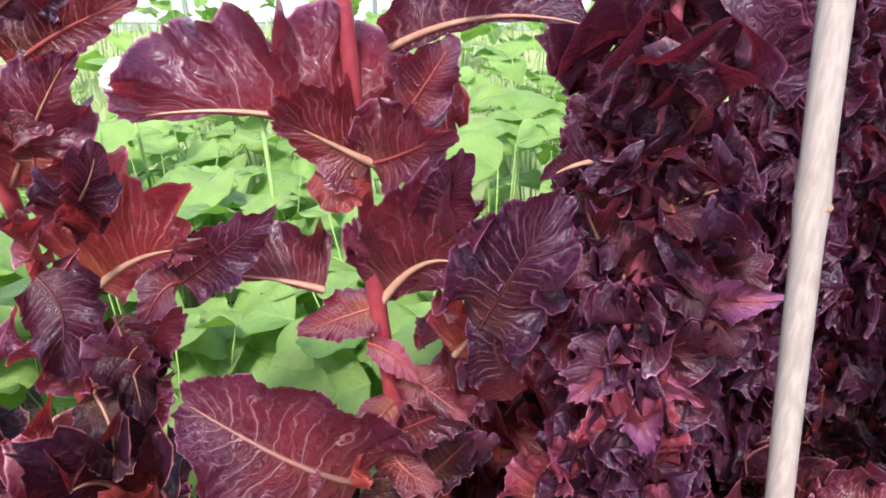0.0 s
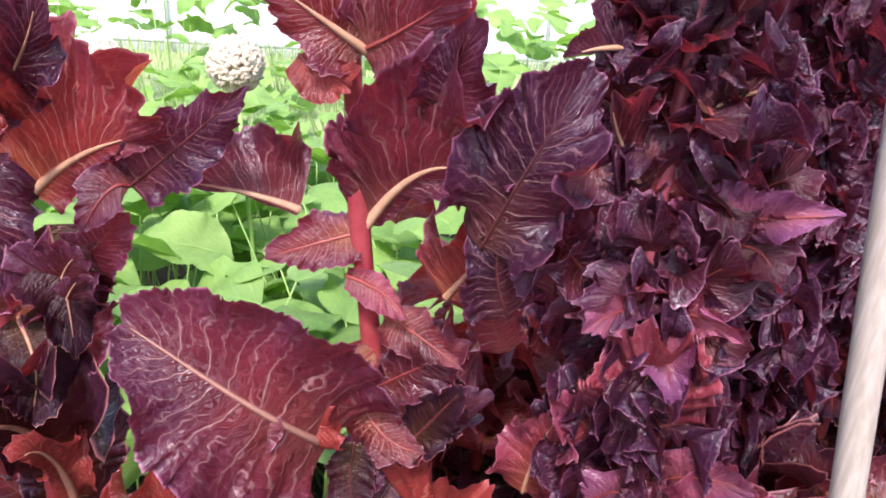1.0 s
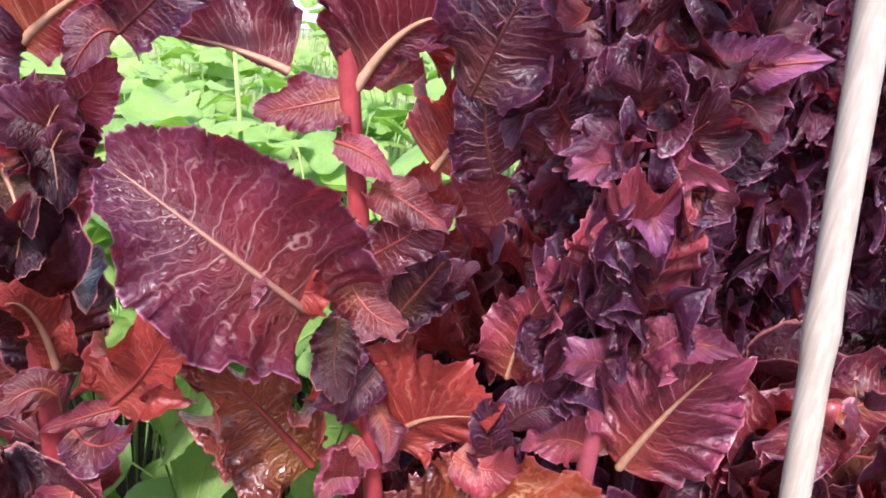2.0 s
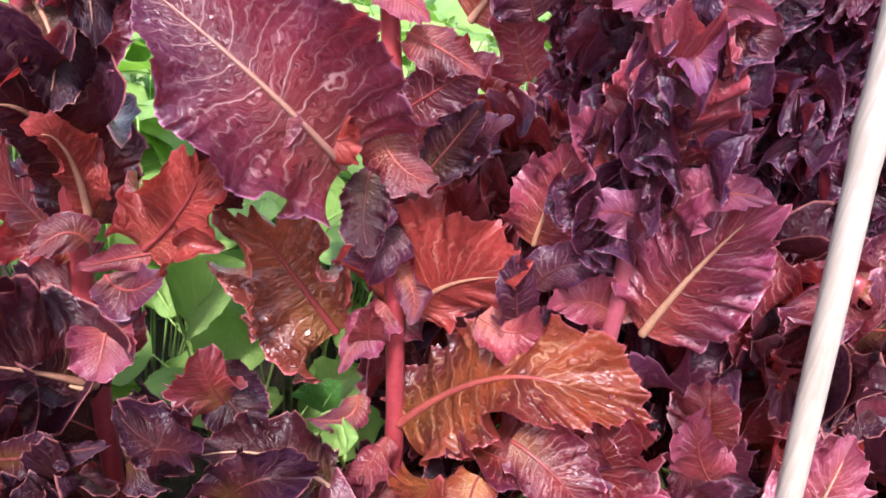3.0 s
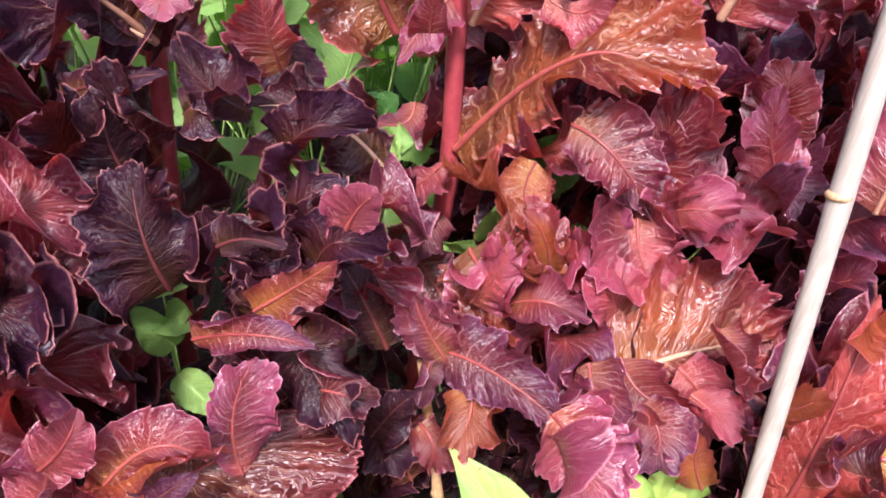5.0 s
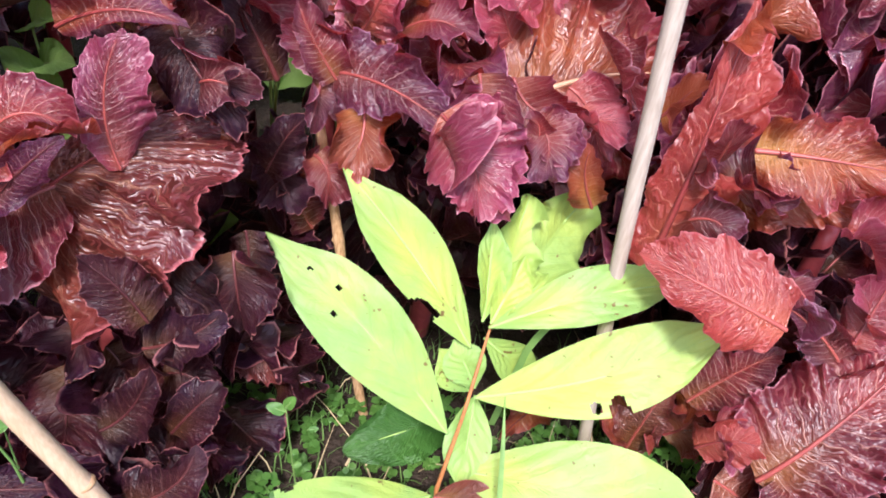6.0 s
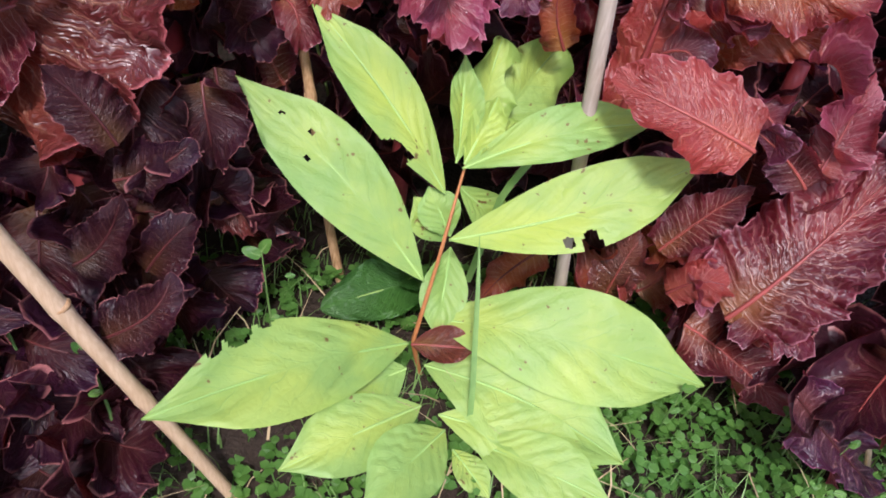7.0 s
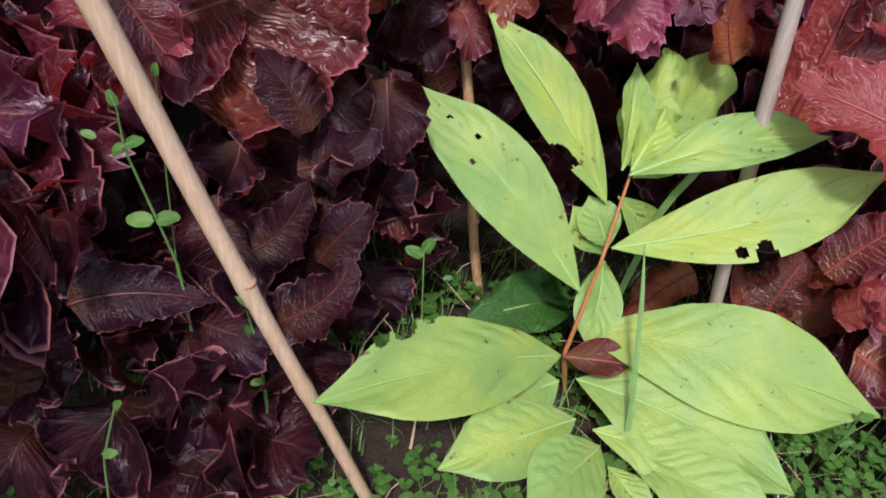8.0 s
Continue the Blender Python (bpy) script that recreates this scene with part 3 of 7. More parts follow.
def clover_mesh(name, spots, rng, low, high, size):
    """Small weeds: thin stalks with pairs of little oval leaves, as one mesh."""
    verts, faces = [], []

    def oval(p, d, w, n, s):
        k = len(verts)
        for f, g in ((0, 0), (0.3, 0.42), (0.65, 0.45), (1, 0), (0.65, -0.45), (0.3, -0.42)):
            verts.append(tuple(p + d * (s * f) + w * (s * g) + n * (s * 0.12 * abs(g) - 0.1 * s * f * f)))
        faces.append((k, k + 1, k + 2, k + 3, k + 4, k + 5))

    for x, y, z in spots:
        h, a = rng.uniform(low, high), rng.uniform(0, 6.28)
        lean = Vector((rng.uniform(-0.5, 0.5), rng.uniform(-0.5, 0.5), 1)).normalized()
        top = Vector((x, y, z)) + lean * h
        k = len(verts)
        for p in (Vector((x, y, z)), top):
            verts.extend([tuple(p + Vector((0.0006, 0, 0))), tuple(p + Vector((-0.0003, 0.0005, 0))), tuple(p + Vector((-0.0003, -0.0005, 0)))])
        faces.extend([(k, k + 1, k + 4, k + 3), (k + 1, k + 2, k + 5, k + 4), (k + 2, k, k + 3, k + 5)])
        for level in range(rng.randint(1, 3)):
            p = Vector((x, y, z)) + lean * h * (1 - 0.28 * level)
            for j in range(rng.choice((2, 2, 3, 4))):
                b = a + level * 1.57 + j * (6.28 / 3 if level == 0 else 3.14) + rng.uniform(-0.3, 0.3)
                d = Vector((math.cos(b), math.sin(b), rng.uniform(0.0, 0.6))).normalized()
                w = d.cross(Vector((0, 0, 1))).normalized()
                oval(p, d, w, w.cross(d), size * rng.uniform(0.6, 1.3))
    me = bpy.data.meshes.new(name)
    me.from_pydata(verts, [], faces)
    return me


LOW = variants(8, 0.66, 0.18, 1.2, 90)
HIGH = variants(8, 0.95, 0.35, 1.2, 90)
FRILL = variants(8, 1.1, 0.4, 1.7, 100)


def lettuce(at, height, leaves, rng, label, material=LETTUCE_BACK, low=(0.15, 0.22), high=(0.07, 0.11), frill=False, group="red lettuces"):
    """A bolted red lettuce: an upright stem with leaves in a spiral, large ones low and smaller frilled ones high."""
    plant = thing("lettuce", at, label, "lettuce", group)
    lean = rng.uniform(-0.05, 0.05), rng.uniform(-0.05, 0.05)
    steps = [i / 6 for i in range(7)]
    path = [(at[0] + lean[0] * f * height, at[1] + lean[1] * f * height, at[2] + f * height) for f in steps]
    stem(plant, path, [0.011 - 0.005 * f for f in steps])
    turn = rng.uniform(0, 6.28)
    for k in range(leaves):
        f = (k + 0.5) / leaves
        turn += 2.39996 + rng.uniform(-0.25, 0.25)
        z = height * (0.04 + 0.95 * f**0.9)
        size = (rng.uniform(*low) * (1 - f) + rng.uniform(*high) * f) * (0.5 if frill else 1.0)
        kind = LOW if f < 0.4 else FRILL if frill else HIGH
        spray(plant, rng.choice(kind), (lean[0] * z, lean[1] * z, z), turn, rng.uniform(0.15, 0.85), size, rng.uniform(-0.5, 0.5), material, None if frill and f > 0.4 else RIB if rng.random() < 0.6 else RIB_RED)
    return plant


rng = random.Random(5)

# ---- the lettuces close by, leaf by leaf ----
tall_a = thing("lettuce", (-0.02, 0.47, 0.0), "tall bolted red lettuce with a crimson stem and cupped ruffled leaves", "lettuce", "red lettuces")
stem(tall_a, [(-0.02, 0.47, -0.01), (-0.008, 0.457, 0.33), (-0.03, 0.457, 0.62), (-0.043, 0.455, 0.75), (-0.055, 0.455, 1.0)], [0.0105, 0.0088, 0.0072, 0.0066, 0.005])
frond(tall_a, ((-0.047, 0.455, 0.862), (-0.080, 0.440, 0.888), (-0.123, 0.425, 0.900), (-0.169, 0.420, 0.899)), (0.009, 0.005, 0.004), (0.071, 0.071, 0.06), 0.022, (0.24, -0.97, 0.01), PLUM, fold=(0.0, -0.3), sweep=0.1,)
frond(tall_a, ((-0.038, 0.455, 0.747), (-0.013, 0.440, 0.783), (0.012, 0.420, 0.799)), (0.027, 0.068, 0.092), (0.008, 0.017, 0.037), 0.051, (0.01, -0.99, -0.11), PLUM, thick=0.0034, sweep=0.35,)
frond(tall_a, ((0.030, 0.400, 0.759), (0.047, 0.380, 0.810), (0.062, 0.375, 0.844)), (0.024, 0.044, 0.039), (0.027, 0.044, 0.036), 0.027, (-0.15, -0.93, 0.32), LETTUCE_BACK, thick=0.0008, rib=RIB_DARK)
frond(tall_a, ((-0.081, 0.460, 0.753), (-0.108, 0.455, 0.764), (-0.144, 0.450, 0.772)), (0.004, 0.004, 0.002), (0.044, 0.047, 0.033), 0.018, (0.22, -0.91, 0.35), PLUM, sweep=0.15)
frond(tall_a, ((-0.041, 0.455, 0.742), (-0.069, 0.450, 0.735), (-0.092, 0.440, 0.731)), (0.018, 0.02, 0.014), (0.016, 0.022, 0.018), 0.009, (0.12, -0.90, 0.41), LETTUCE, rib=RIB_RED, thick=0.001)
frond(tall_a, ((0.015, 0.455, 0.697), (0.028, 0.445, 0.721), (0.039, 0.430, 0.744)), (0.035, 0.044, 0.04), (0.015, 0.022, 0.018), 0.018, (-0.06, -0.96, 0.28), LETTUCE, sweep=0.3)
frond(tall_a, ((-0.060, 0.420, 0.600), (-0.096, 0.385, 0.653), (-0.135, 0.380, 0.688), (-0.165, 0.385, 0.708)), (0.045, 0.071, 0.037), (0.056, 0.075, 0.049), 0.005, (0.25, -0.87, 0.42), PLUM, fold=(0.45, 0.5), sweep=0.15, bend=2.2, frill=0.8, rib=RIB_TAN, curl=0.18)
frond(tall_a, ((-0.034, 0.445, 0.627), (-0.000, 0.430, 0.658), (0.024, 0.420, 0.680)), (0.013, 0.022, 0.017), (0.011, 0.026, 0.019), 0.009, (0.00, -0.91, 0.41), PLUM, rib=RIB_RED, thick=0.001)
frond(tall_a, ((-0.051, 0.450, 0.713), (-0.028, 0.435, 0.710), (-0.013, 0.420, 0.703)), (0.007, 0.01, 0.008), (0.009, 0.015, 0.012), 0.005, (0.06, -0.95, 0.31), MAUVE, rib=RIB_RED, thick=0.001)
frond(tall_a, ((-0.006, 0.455, 0.458), (0.014, 0.440, 0.499), (0.054, 0.405, 0.535)), (0.065, 0.095, 0.065), (0.022, 0.043, 0.046), 0.024, (-0.07, -0.98, 0.18), BRICK, thick=0.0034, sweep=0.3, fold=(-0.2, -0.2), curl=0.18)
frond(tall_a, ((-0.005, 0.450, 0.352), (0.031, 0.420, 0.415), (0.066, 0.385, 0.462), (0.102, 0.365, 0.476)), (0.026, 0.046, 0.049), (0.031, 0.055, 0.042), 0.066, (-0.07, -0.57, 0.82), COPPER, thick=0.0038, rib=RIB_RED, sweep=0.1, bend=2.4, pucker=0.0035, curl=0.18)
frond(tall_a, ((-0.064, 0.450, 0.444), (-0.097, 0.430, 0.509), (-0.114, 0.410, 0.550)), (0.052, 0.052, 0.048), (0.013, 0.037, 0.046), 0.032, (0.15, -0.88, 0.45), BRONZE, thick=0.0034, rib=RIB_RED, pucker=0.003, sweep=0.0, fold=(0.2, 0.3))
frond(tall_a, ((-0.025, 0.445, 0.478), (-0.042, 0.430, 0.458), (-0.054, 0.415, 0.437)), (0.022, 0.022, 0.013), (0.013, 0.019, 0.014), 0.007, (0.05, -0.85, 0.52), MAUVE, rib=RIB_RED, thick=0.001)
frond(tall_a, ((-0.033, 0.445, 0.599), (-0.038, 0.430, 0.574), (-0.036, 0.420, 0.540)), (0.013, 0.02, 0.016), (0.011, 0.017, 0.014), 0.008, (0.05, -0.94, 0.35), LETTUCE_BACK, rib=RIB_DARK, thick=0.001)
frond(tall_a, ((-0.014, 0.445, 0.340), (-0.034, 0.410, 0.332), (-0.058, 0.380, 0.331)), (0.012, 0.024, 0.02), (0.006, 0.015, 0.011), 0.007, (0.03, -0.51, 0.86), MAUVE, rib=RIB_RED, thick=0.001,)
frond(tall_a, ((-0.010, 0.440, 0.294), (-0.021, 0.420, 0.282), (-0.028, 0.400, 0.266)), (0.023, 0.025, 0.018), (0.018, 0.025, 0.02), 0.010, (0.02, -0.52, 0.85), PLUM, rib=RIB_RED, thick=0.001,)
frond(tall_a, ((-0.034, 0.440, 0.433), (-0.036, 0.425, 0.460), (-0.034, 0.415, 0.488)), (0.013, 0.019, 0.017), (0.013, 0.018, 0.015), 0.011, (0.06, -0.90, 0.43), LETTUCE, rib=RIB_RED, thick=0.001)
frond(tall_a, ((-0.040, 0.430, 0.283), (-0.008, 0.420, 0.231), (0.060, 0.380, 0.187)), (0.016, 0.031, 0.021), (0.018, 0.031, 0.026), 0.021, (-0.01, -0.72, 0.70), LETTUCE, rib=RIB_RED, thick=0.002)
frond(tall_a, ((-0.039, 0.450, 0.856), (-0.056, 0.440, 0.869), (-0.079, 0.430, 0.886)), (0.02, 0.026, 0.023), (0.023, 0.049, 0.046), 0.026, (0.12, -0.98, 0.14), LETTUCE, thick=0.003, rib=RIB)
frond(tall_a, ((-0.025, 0.445, 0.687), (-0.006, 0.430, 0.684), (0.019, 0.410, 0.676)), (0.013, 0.02, 0.016), (0.013, 0.02, 0.016), 0.009, (-0.01, -0.85, 0.52), LETTUCE, rib=RIB_RED, thick=0.001)
frond(tall_a, ((-0.032, 0.445, 0.660), (-0.046, 0.430, 0.652), (-0.056, 0.420, 0.641)), (0.013, 0.021, 0.017), (0.013, 0.019, 0.015), 0.010, (0.07, -0.82, 0.57), LETTUCE, rib=RIB_RED, thick=0.001)
frond(tall_a, ((-0.014, 0.450, 0.549), (-0.033, 0.430, 0.530), (-0.051, 0.410, 0.533)), (0.015, 0.021, 0.015), (0.015, 0.023, 0.019), 0.010, (0.05, -0.83, 0.56), LETTUCE_BACK, rib=RIB_DARK, thick=0.001)
frond(tall_a, ((-0.042, 0.450, 0.856), (-0.022, 0.430, 0.869), (0.001, 0.410, 0.887)), (0.022, 0.041, 0.038), (0.013, 0.022, 0.025), 0.019, (0.03, -0.99, 0.14), PLUM, rib=RIB_RED, thick=0.0012)
frond(tall_a, ((0.004, 0.420, 0.821), (0.009, 0.410, 0.848), (0.015, 0.400, 0.875)), (0.018, 0.024, 0.018), (0.015, 0.024, 0.021), 0.012, (-0.05, -0.98, 0.20), LETTUCE_BACK, rib=RIB_DARK, thick=0.0008)
frond(tall_a, ((0.051, 0.410, 0.710), (0.040, 0.400, 0.745), (0.043, 0.395, 0.775)), (0.02, 0.026, 0.02), (0.02, 0.026, 0.02), 0.010, (-0.13, -0.89, 0.44), LETTUCE_BACK, rib=RIB_DARK, thick=0.0008)
frond(tall_a, ((-0.007, 0.430, 0.592), (0.011, 0.420, 0.625), (0.024, 0.410, 0.651)), (0.015, 0.021, 0.017), (0.015, 0.023, 0.017), 0.010, (-0.04, -0.79, 0.62), LETTUCE_DARK_SHADE, rib=RIB_DARK, thick=0.001)
frond(tall_a, ((-0.043, 0.430, 0.595), (-0.045, 0.420, 0.564), (-0.040, 0.410, 0.548)), (0.012, 0.02, 0.016), (0.012, 0.02, 0.016), 0.008, (0.08, -0.83, 0.55), LETTUCE_DARK_SHADE, rib=RIB_DARK, thick=0.001)
frond(tall_a, ((0.011, 0.450, 0.603), (0.025, 0.430, 0.623), (0.042, 0.420, 0.641)), (0.015, 0.023, 0.017), (0.014, 0.019, 0.015), 0.010, (-0.06, -0.90, 0.43), LETTUCE_BACK, rib=RIB_DARK, thick=0.001)
frond(tall_a, ((-0.025, 0.440, 0.933), (0.027, 0.420, 0.954), (0.081, 0.400, 0.954)), (0.02, 0.03, 0.023), (0.007, 0.006, 0.005), 0.007, (-0.06, -0.98, 0.20), LETTUCE_BACK, rib=RIB, thick=0.0022)
frond(tall_a, ((-0.016, 0.430, 0.897), (-0.002, 0.420, 0.920), (0.008, 0.420, 0.936)), (0.017, 0.024, 0.017), (0.014, 0.02, 0.015), 0.010, (0.01, -0.96, 0.26), PLUM, rib=RIB_RED, thick=0.001)
frond(tall_a, ((-0.077, 0.450, 0.852), (-0.062, 0.440, 0.844), (-0.046, 0.430, 0.848)), (0.011, 0.017, 0.013), (0.013, 0.019, 0.015), 0.009, (0.13, -0.91, 0.38), BRICK, rib=RIB_RED, thick=0.001)
frond(tall_a, ((-0.018, 0.440, 0.516), (-0.005, 0.430, 0.499), (-0.005, 0.420, 0.484)), (0.011, 0.015, 0.011), (0.011, 0.015, 0.011), 0.006, (-0.00, -0.89, 0.46), LETTUCE, rib=RIB_RED, thick=0.0008)
frond(tall_a, ((-0.042, 0.440, 0.626), (-0.023, 0.430, 0.601), (0.001, 0.420, 0.596)), (0.016, 0.02, 0.016), (0.016, 0.022, 0.016), 0.008, (0.02, -0.96, 0.28), LETTUCE, rib=RIB_RED, thick=0.0008)
frond(tall_a, ((-0.088, 0.420, 0.625), (-0.064, 0.410, 0.623), (-0.053, 0.400, 0.634)), (0.015, 0.023, 0.017), (0.015, 0.021, 0.015), 0.008, (0.12, -0.96, 0.25), BRICK, rib=RIB_RED, thick=0.0008)
frond(tall_a, ((-0.042, 0.430, 0.398), (-0.049, 0.420, 0.382), (-0.075, 0.410, 0.385)), (0.012, 0.016, 0.012), (0.012, 0.016, 0.012), 0.007, (0.07, -0.79, 0.60), LETTUCE, rib=RIB_RED, thick=0.0008)
frond(tall_a, ((0.044, 0.410, 0.497), (0.070, 0.400, 0.492), (0.081, 0.390, 0.514)), (0.02, 0.029, 0.02), (0.016, 0.025, 0.018), 0.010, (-0.15, -0.87, 0.48), MAUVE, rib=RIB_RED, thick=0.0008)
frond(tall_a, ((0.078, 0.400, 0.531), (0.092, 0.390, 0.555), (0.113, 0.385, 0.560)), (0.016, 0.02, 0.016), (0.016, 0.02, 0.016), 0.010, (-0.21, -0.89, 0.40), LETTUCE_BACK, rib=RIB_DARK, thick=0.0008)

tall_b = thing("lettuce", (0.15, 0.41, 0.0), "tall bolted plum-red lettuce with finely frilled leaves", "lettuce", "red lettuces")
stem(tall_b, [(0.15, 0.41, -0.01), (0.14, 0.408, 0.6), (0.135, 0.424, 0.77), (0.14, 0.43, 1.02)], [0.009, 0.0065, 0.0052, 0.0038], STEM_PLUM)
frond(tall_b, ((0.148, 0.410, 0.611), (0.134, 0.385, 0.665), (0.127, 0.370, 0.703)), (0.034, 0.043, 0.04), (0.022, 0.049, 0.049), 0.036, (-0.30, -0.86, 0.42), MAUVE, thick=0.003, sweep=0.25, fold=(-0.2, -0.2), curl=0.18)
frond(tall_b, ((0.163, 0.400, 0.501), (0.174, 0.375, 0.566), (0.187, 0.355, 0.615)), (0.024, 0.05, 0.048), (0.036, 0.05, 0.042), 0.028, (-0.37, -0.85, 0.37), MAUVE, thick=0.0032, sweep=0.25, fold=(-0.2, -0.2), curl=0.18)
frond(tall_b, ((0.137, 0.424, 0.771), (0.112, 0.420, 0.806), (0.097, 0.415, 0.836)), (0.003, 0.003, 0.002), (0.023, 0.04, 0.043), 0.008, (-0.29, -0.91, 0.29), PLUM, sweep=0.3)
frond(tall_b, ((0.132, 0.430, 0.816), (0.153, 0.420, 0.839), (0.185, 0.405, 0.859)), (0.029, 0.034, 0.027), (0.015, 0.017, 0.013), 0.010, (-0.39, -0.90, 0.21), PLUM, sweep=0.25)
frond(tall_b, ((0.121, 0.430, 0.867), (0.093, 0.415, 0.870), (0.072, 0.400, 0.869)), (0.003, 0.003, 0.002), (0.027, 0.031, 0.02), 0.013, (-0.26, -0.95, 0.14), LETTUCE_BACK)
frond(tall_b, ((0.142, 0.420, 0.766), (0.171, 0.390, 0.786), (0.202, 0.370, 0.798)), (0.017, 0.024, 0.019), (0.019, 0.019, 0.015), 0.010, (-0.40, -0.91, 0.16), LILAC, rib=RIB_RED, thick=0.0012, frill=1.3)
frond(tall_b, ((0.131, 0.460, 0.476), (0.106, 0.450, 0.529), (0.087, 0.440, 0.565)), (0.009, 0.018, 0.022), (0.027, 0.04, 0.036), 0.011, (-0.19, -0.79, 0.58), MAUVE, thick=0.0018)
frond(tall_b, ((0.080, 0.420, 0.465), (0.068, 0.400, 0.519), (0.064, 0.395, 0.552)), (0.017, 0.021, 0.017), (0.015, 0.021, 0.017), 0.008, (-0.13, -0.76, 0.63), LETTUCE_BACK, rib=RIB_DARK, thick=0.001)
frond(tall_b, ((0.145, 0.410, 0.711), (0.148, 0.380, 0.732), (0.160, 0.360, 0.734)), (0.017, 0.02, 0.015), (0.014, 0.02, 0.015), 0.010, (-0.35, -0.89, 0.29), LILAC, rib=RIB_RED, thick=0.001, frill=1.5)
frond(tall_b, ((0.137, 0.410, 0.718), (0.110, 0.380, 0.733), (0.091, 0.365, 0.733)), (0.013, 0.018, 0.015), (0.017, 0.02, 0.015), 0.010, (-0.27, -0.92, 0.29), LILAC, rib=RIB_RED, thick=0.001, frill=1.5)
frond(tall_b, ((0.138, 0.400, 0.714), (0.135, 0.375, 0.713), (0.137, 0.360, 0.699)), (0.017, 0.024, 0.018), (0.017, 0.024, 0.018), 0.010, (-0.32, -0.89, 0.33), LILAC, rib=RIB_RED, thick=0.001, frill=1.5)
frond(tall_b, ((0.155, 0.400, 0.591), (0.166, 0.370, 0.624), (0.187, 0.350, 0.635)), (0.015, 0.022, 0.017), (0.015, 0.022, 0.017), 0.011, (-0.36, -0.79, 0.49), LILAC, rib=RIB_RED, thick=0.001, frill=1.5)
frond(tall_b, ((0.150, 0.400, 0.582), (0.121, 0.375, 0.606), (0.100, 0.360, 0.610)), (0.015, 0.019, 0.015), (0.015, 0.019, 0.015), 0.009, (-0.26, -0.80, 0.53), LILAC, rib=RIB_RED, thick=0.001, frill=1.5)
frond(tall_b, ((0.059, 0.440, 0.666), (0.044, 0.430, 0.696), (0.037, 0.420, 0.725)), (0.018, 0.025, 0.018), (0.014, 0.022, 0.016), 0.011, (-0.10, -0.94, 0.34), PLUM, rib=RIB_RED, thick=0.001)
frond(tall_b, ((0.079, 0.420, 0.721), (0.080, 0.410, 0.752), (0.081, 0.400, 0.777)), (0.02, 0.03, 0.027), (0.017, 0.025, 0.02), 0.014, (-0.19, -0.95, 0.23), LETTUCE_BACK, rib=RIB_DARK, thick=0.001)
frond(tall_b, ((0.080, 0.440, 0.544), (0.085, 0.430, 0.592), (0.092, 0.420, 0.624)), (0.024, 0.032, 0.024), (0.02, 0.028, 0.024), 0.012, (-0.19, -0.93, 0.31), MAUVE, thick=0.0014)
frond(tall_b, ((0.149, 0.410, 0.503), (0.121, 0.400, 0.523), (0.095, 0.390, 0.525)), (0.016, 0.021, 0.016), (0.021, 0.025, 0.021), 0.010, (-0.25, -0.86, 0.44), MAUVE, rib=RIB_RED, thick=0.001)
frond(tall_b, ((0.137, 0.420, 0.611), (0.111, 0.410, 0.630), (0.095, 0.400, 0.655)), (0.023, 0.031, 0.023), (0.019, 0.027, 0.023), 0.012, (-0.26, -0.94, 0.24), MAUVE, rib=RIB_TAN, thick=0.0016)
frond(tall_b, ((0.100, 0.390, 0.447), (0.116, 0.375, 0.473), (0.140, 0.370, 0.484)), (0.02, 0.028, 0.02), (0.016, 0.024, 0.02), 0.012, (-0.23, -0.86, 0.45), BRONZE, rib=RIB_RED, thick=0.001, pucker=0.002)
free_leaf(tall_b, (0.131, 0.430, 0.870), (0.152, 0.400, 0.887), (0, -0.85, 0.5), 0.056, PLUM, RIB_RED, 0.001)
free_leaf(tall_b, (0.134, 0.440, 0.878), (0.150, 0.430, 0.908), (0, -0.85, 0.5), 0.060, PLUM, RIB_RED, 0.001)
free_leaf(tall_b, (0.126, 0.440, 0.877), (0.089, 0.420, 0.901), (0, -0.85, 0.5), 0.054, PLUM, RIB_RED, 0.001)
free_leaf(tall_b, (0.134, 0.430, 0.836), (0.159, 0.390, 0.839), (0, -0.85, 0.5), 0.049, PLUM, RIB_RED, 0.001)
free_leaf(tall_b, (0.142, 0.410, 0.732), (0.167, 0.370, 0.772), (0, -0.85, 0.5), 0.061, PLUM, RIB_RED, 0.001)
free_leaf(tall_b, (0.135, 0.410, 0.739), (0.091, 0.370, 0.737), (0, -0.85, 0.5), 0.058, PLUM, RIB_RED, 0.001)
free_leaf(tall_b, (0.137, 0.420, 0.705), (0.087, 0.390, 0.733), (0, -0.85, 0.5), 0.058, PLUM, RIB_RED, 0.001)
free_leaf(tall_b, (0.152, 0.410, 0.794), (0.169, 0.380, 0.784), (0, -0.85, 0.5), 0.046, PLUM, RIB_RED, 0.001)
free_leaf(tall_b, (0.183, 0.420, 0.792), (0.198, 0.390, 0.816), (0, -0.85, 0.5), 0.047, PLUM, RIB_RED, 0.001)
free_leaf(tall_b, (0.171, 0.400, 0.768), (0.191, 0.370, 0.763), (0, -0.85, 0.5), 0.047, PLUM, RIB_RED, 0.001)
free_leaf(tall_b, (0.100, 0.430, 0.812), (0.074, 0.400, 0.794), (0, -0.85, 0.5), 0.048, PLUM, RIB_RED, 0.001)
free_leaf(tall_b, (0.081, 0.420, 0.762), (0.052, 0.390, 0.746), (0, -0.85, 0.5), 0.052, PLUM, RIB_RED, 0.001)
free_leaf(tall_b, (0.155, 0.430, 0.831), (0.170, 0.400, 0.824), (0, -0.85, 0.5), 0.040, PLUM, RIB_RED, 0.001)
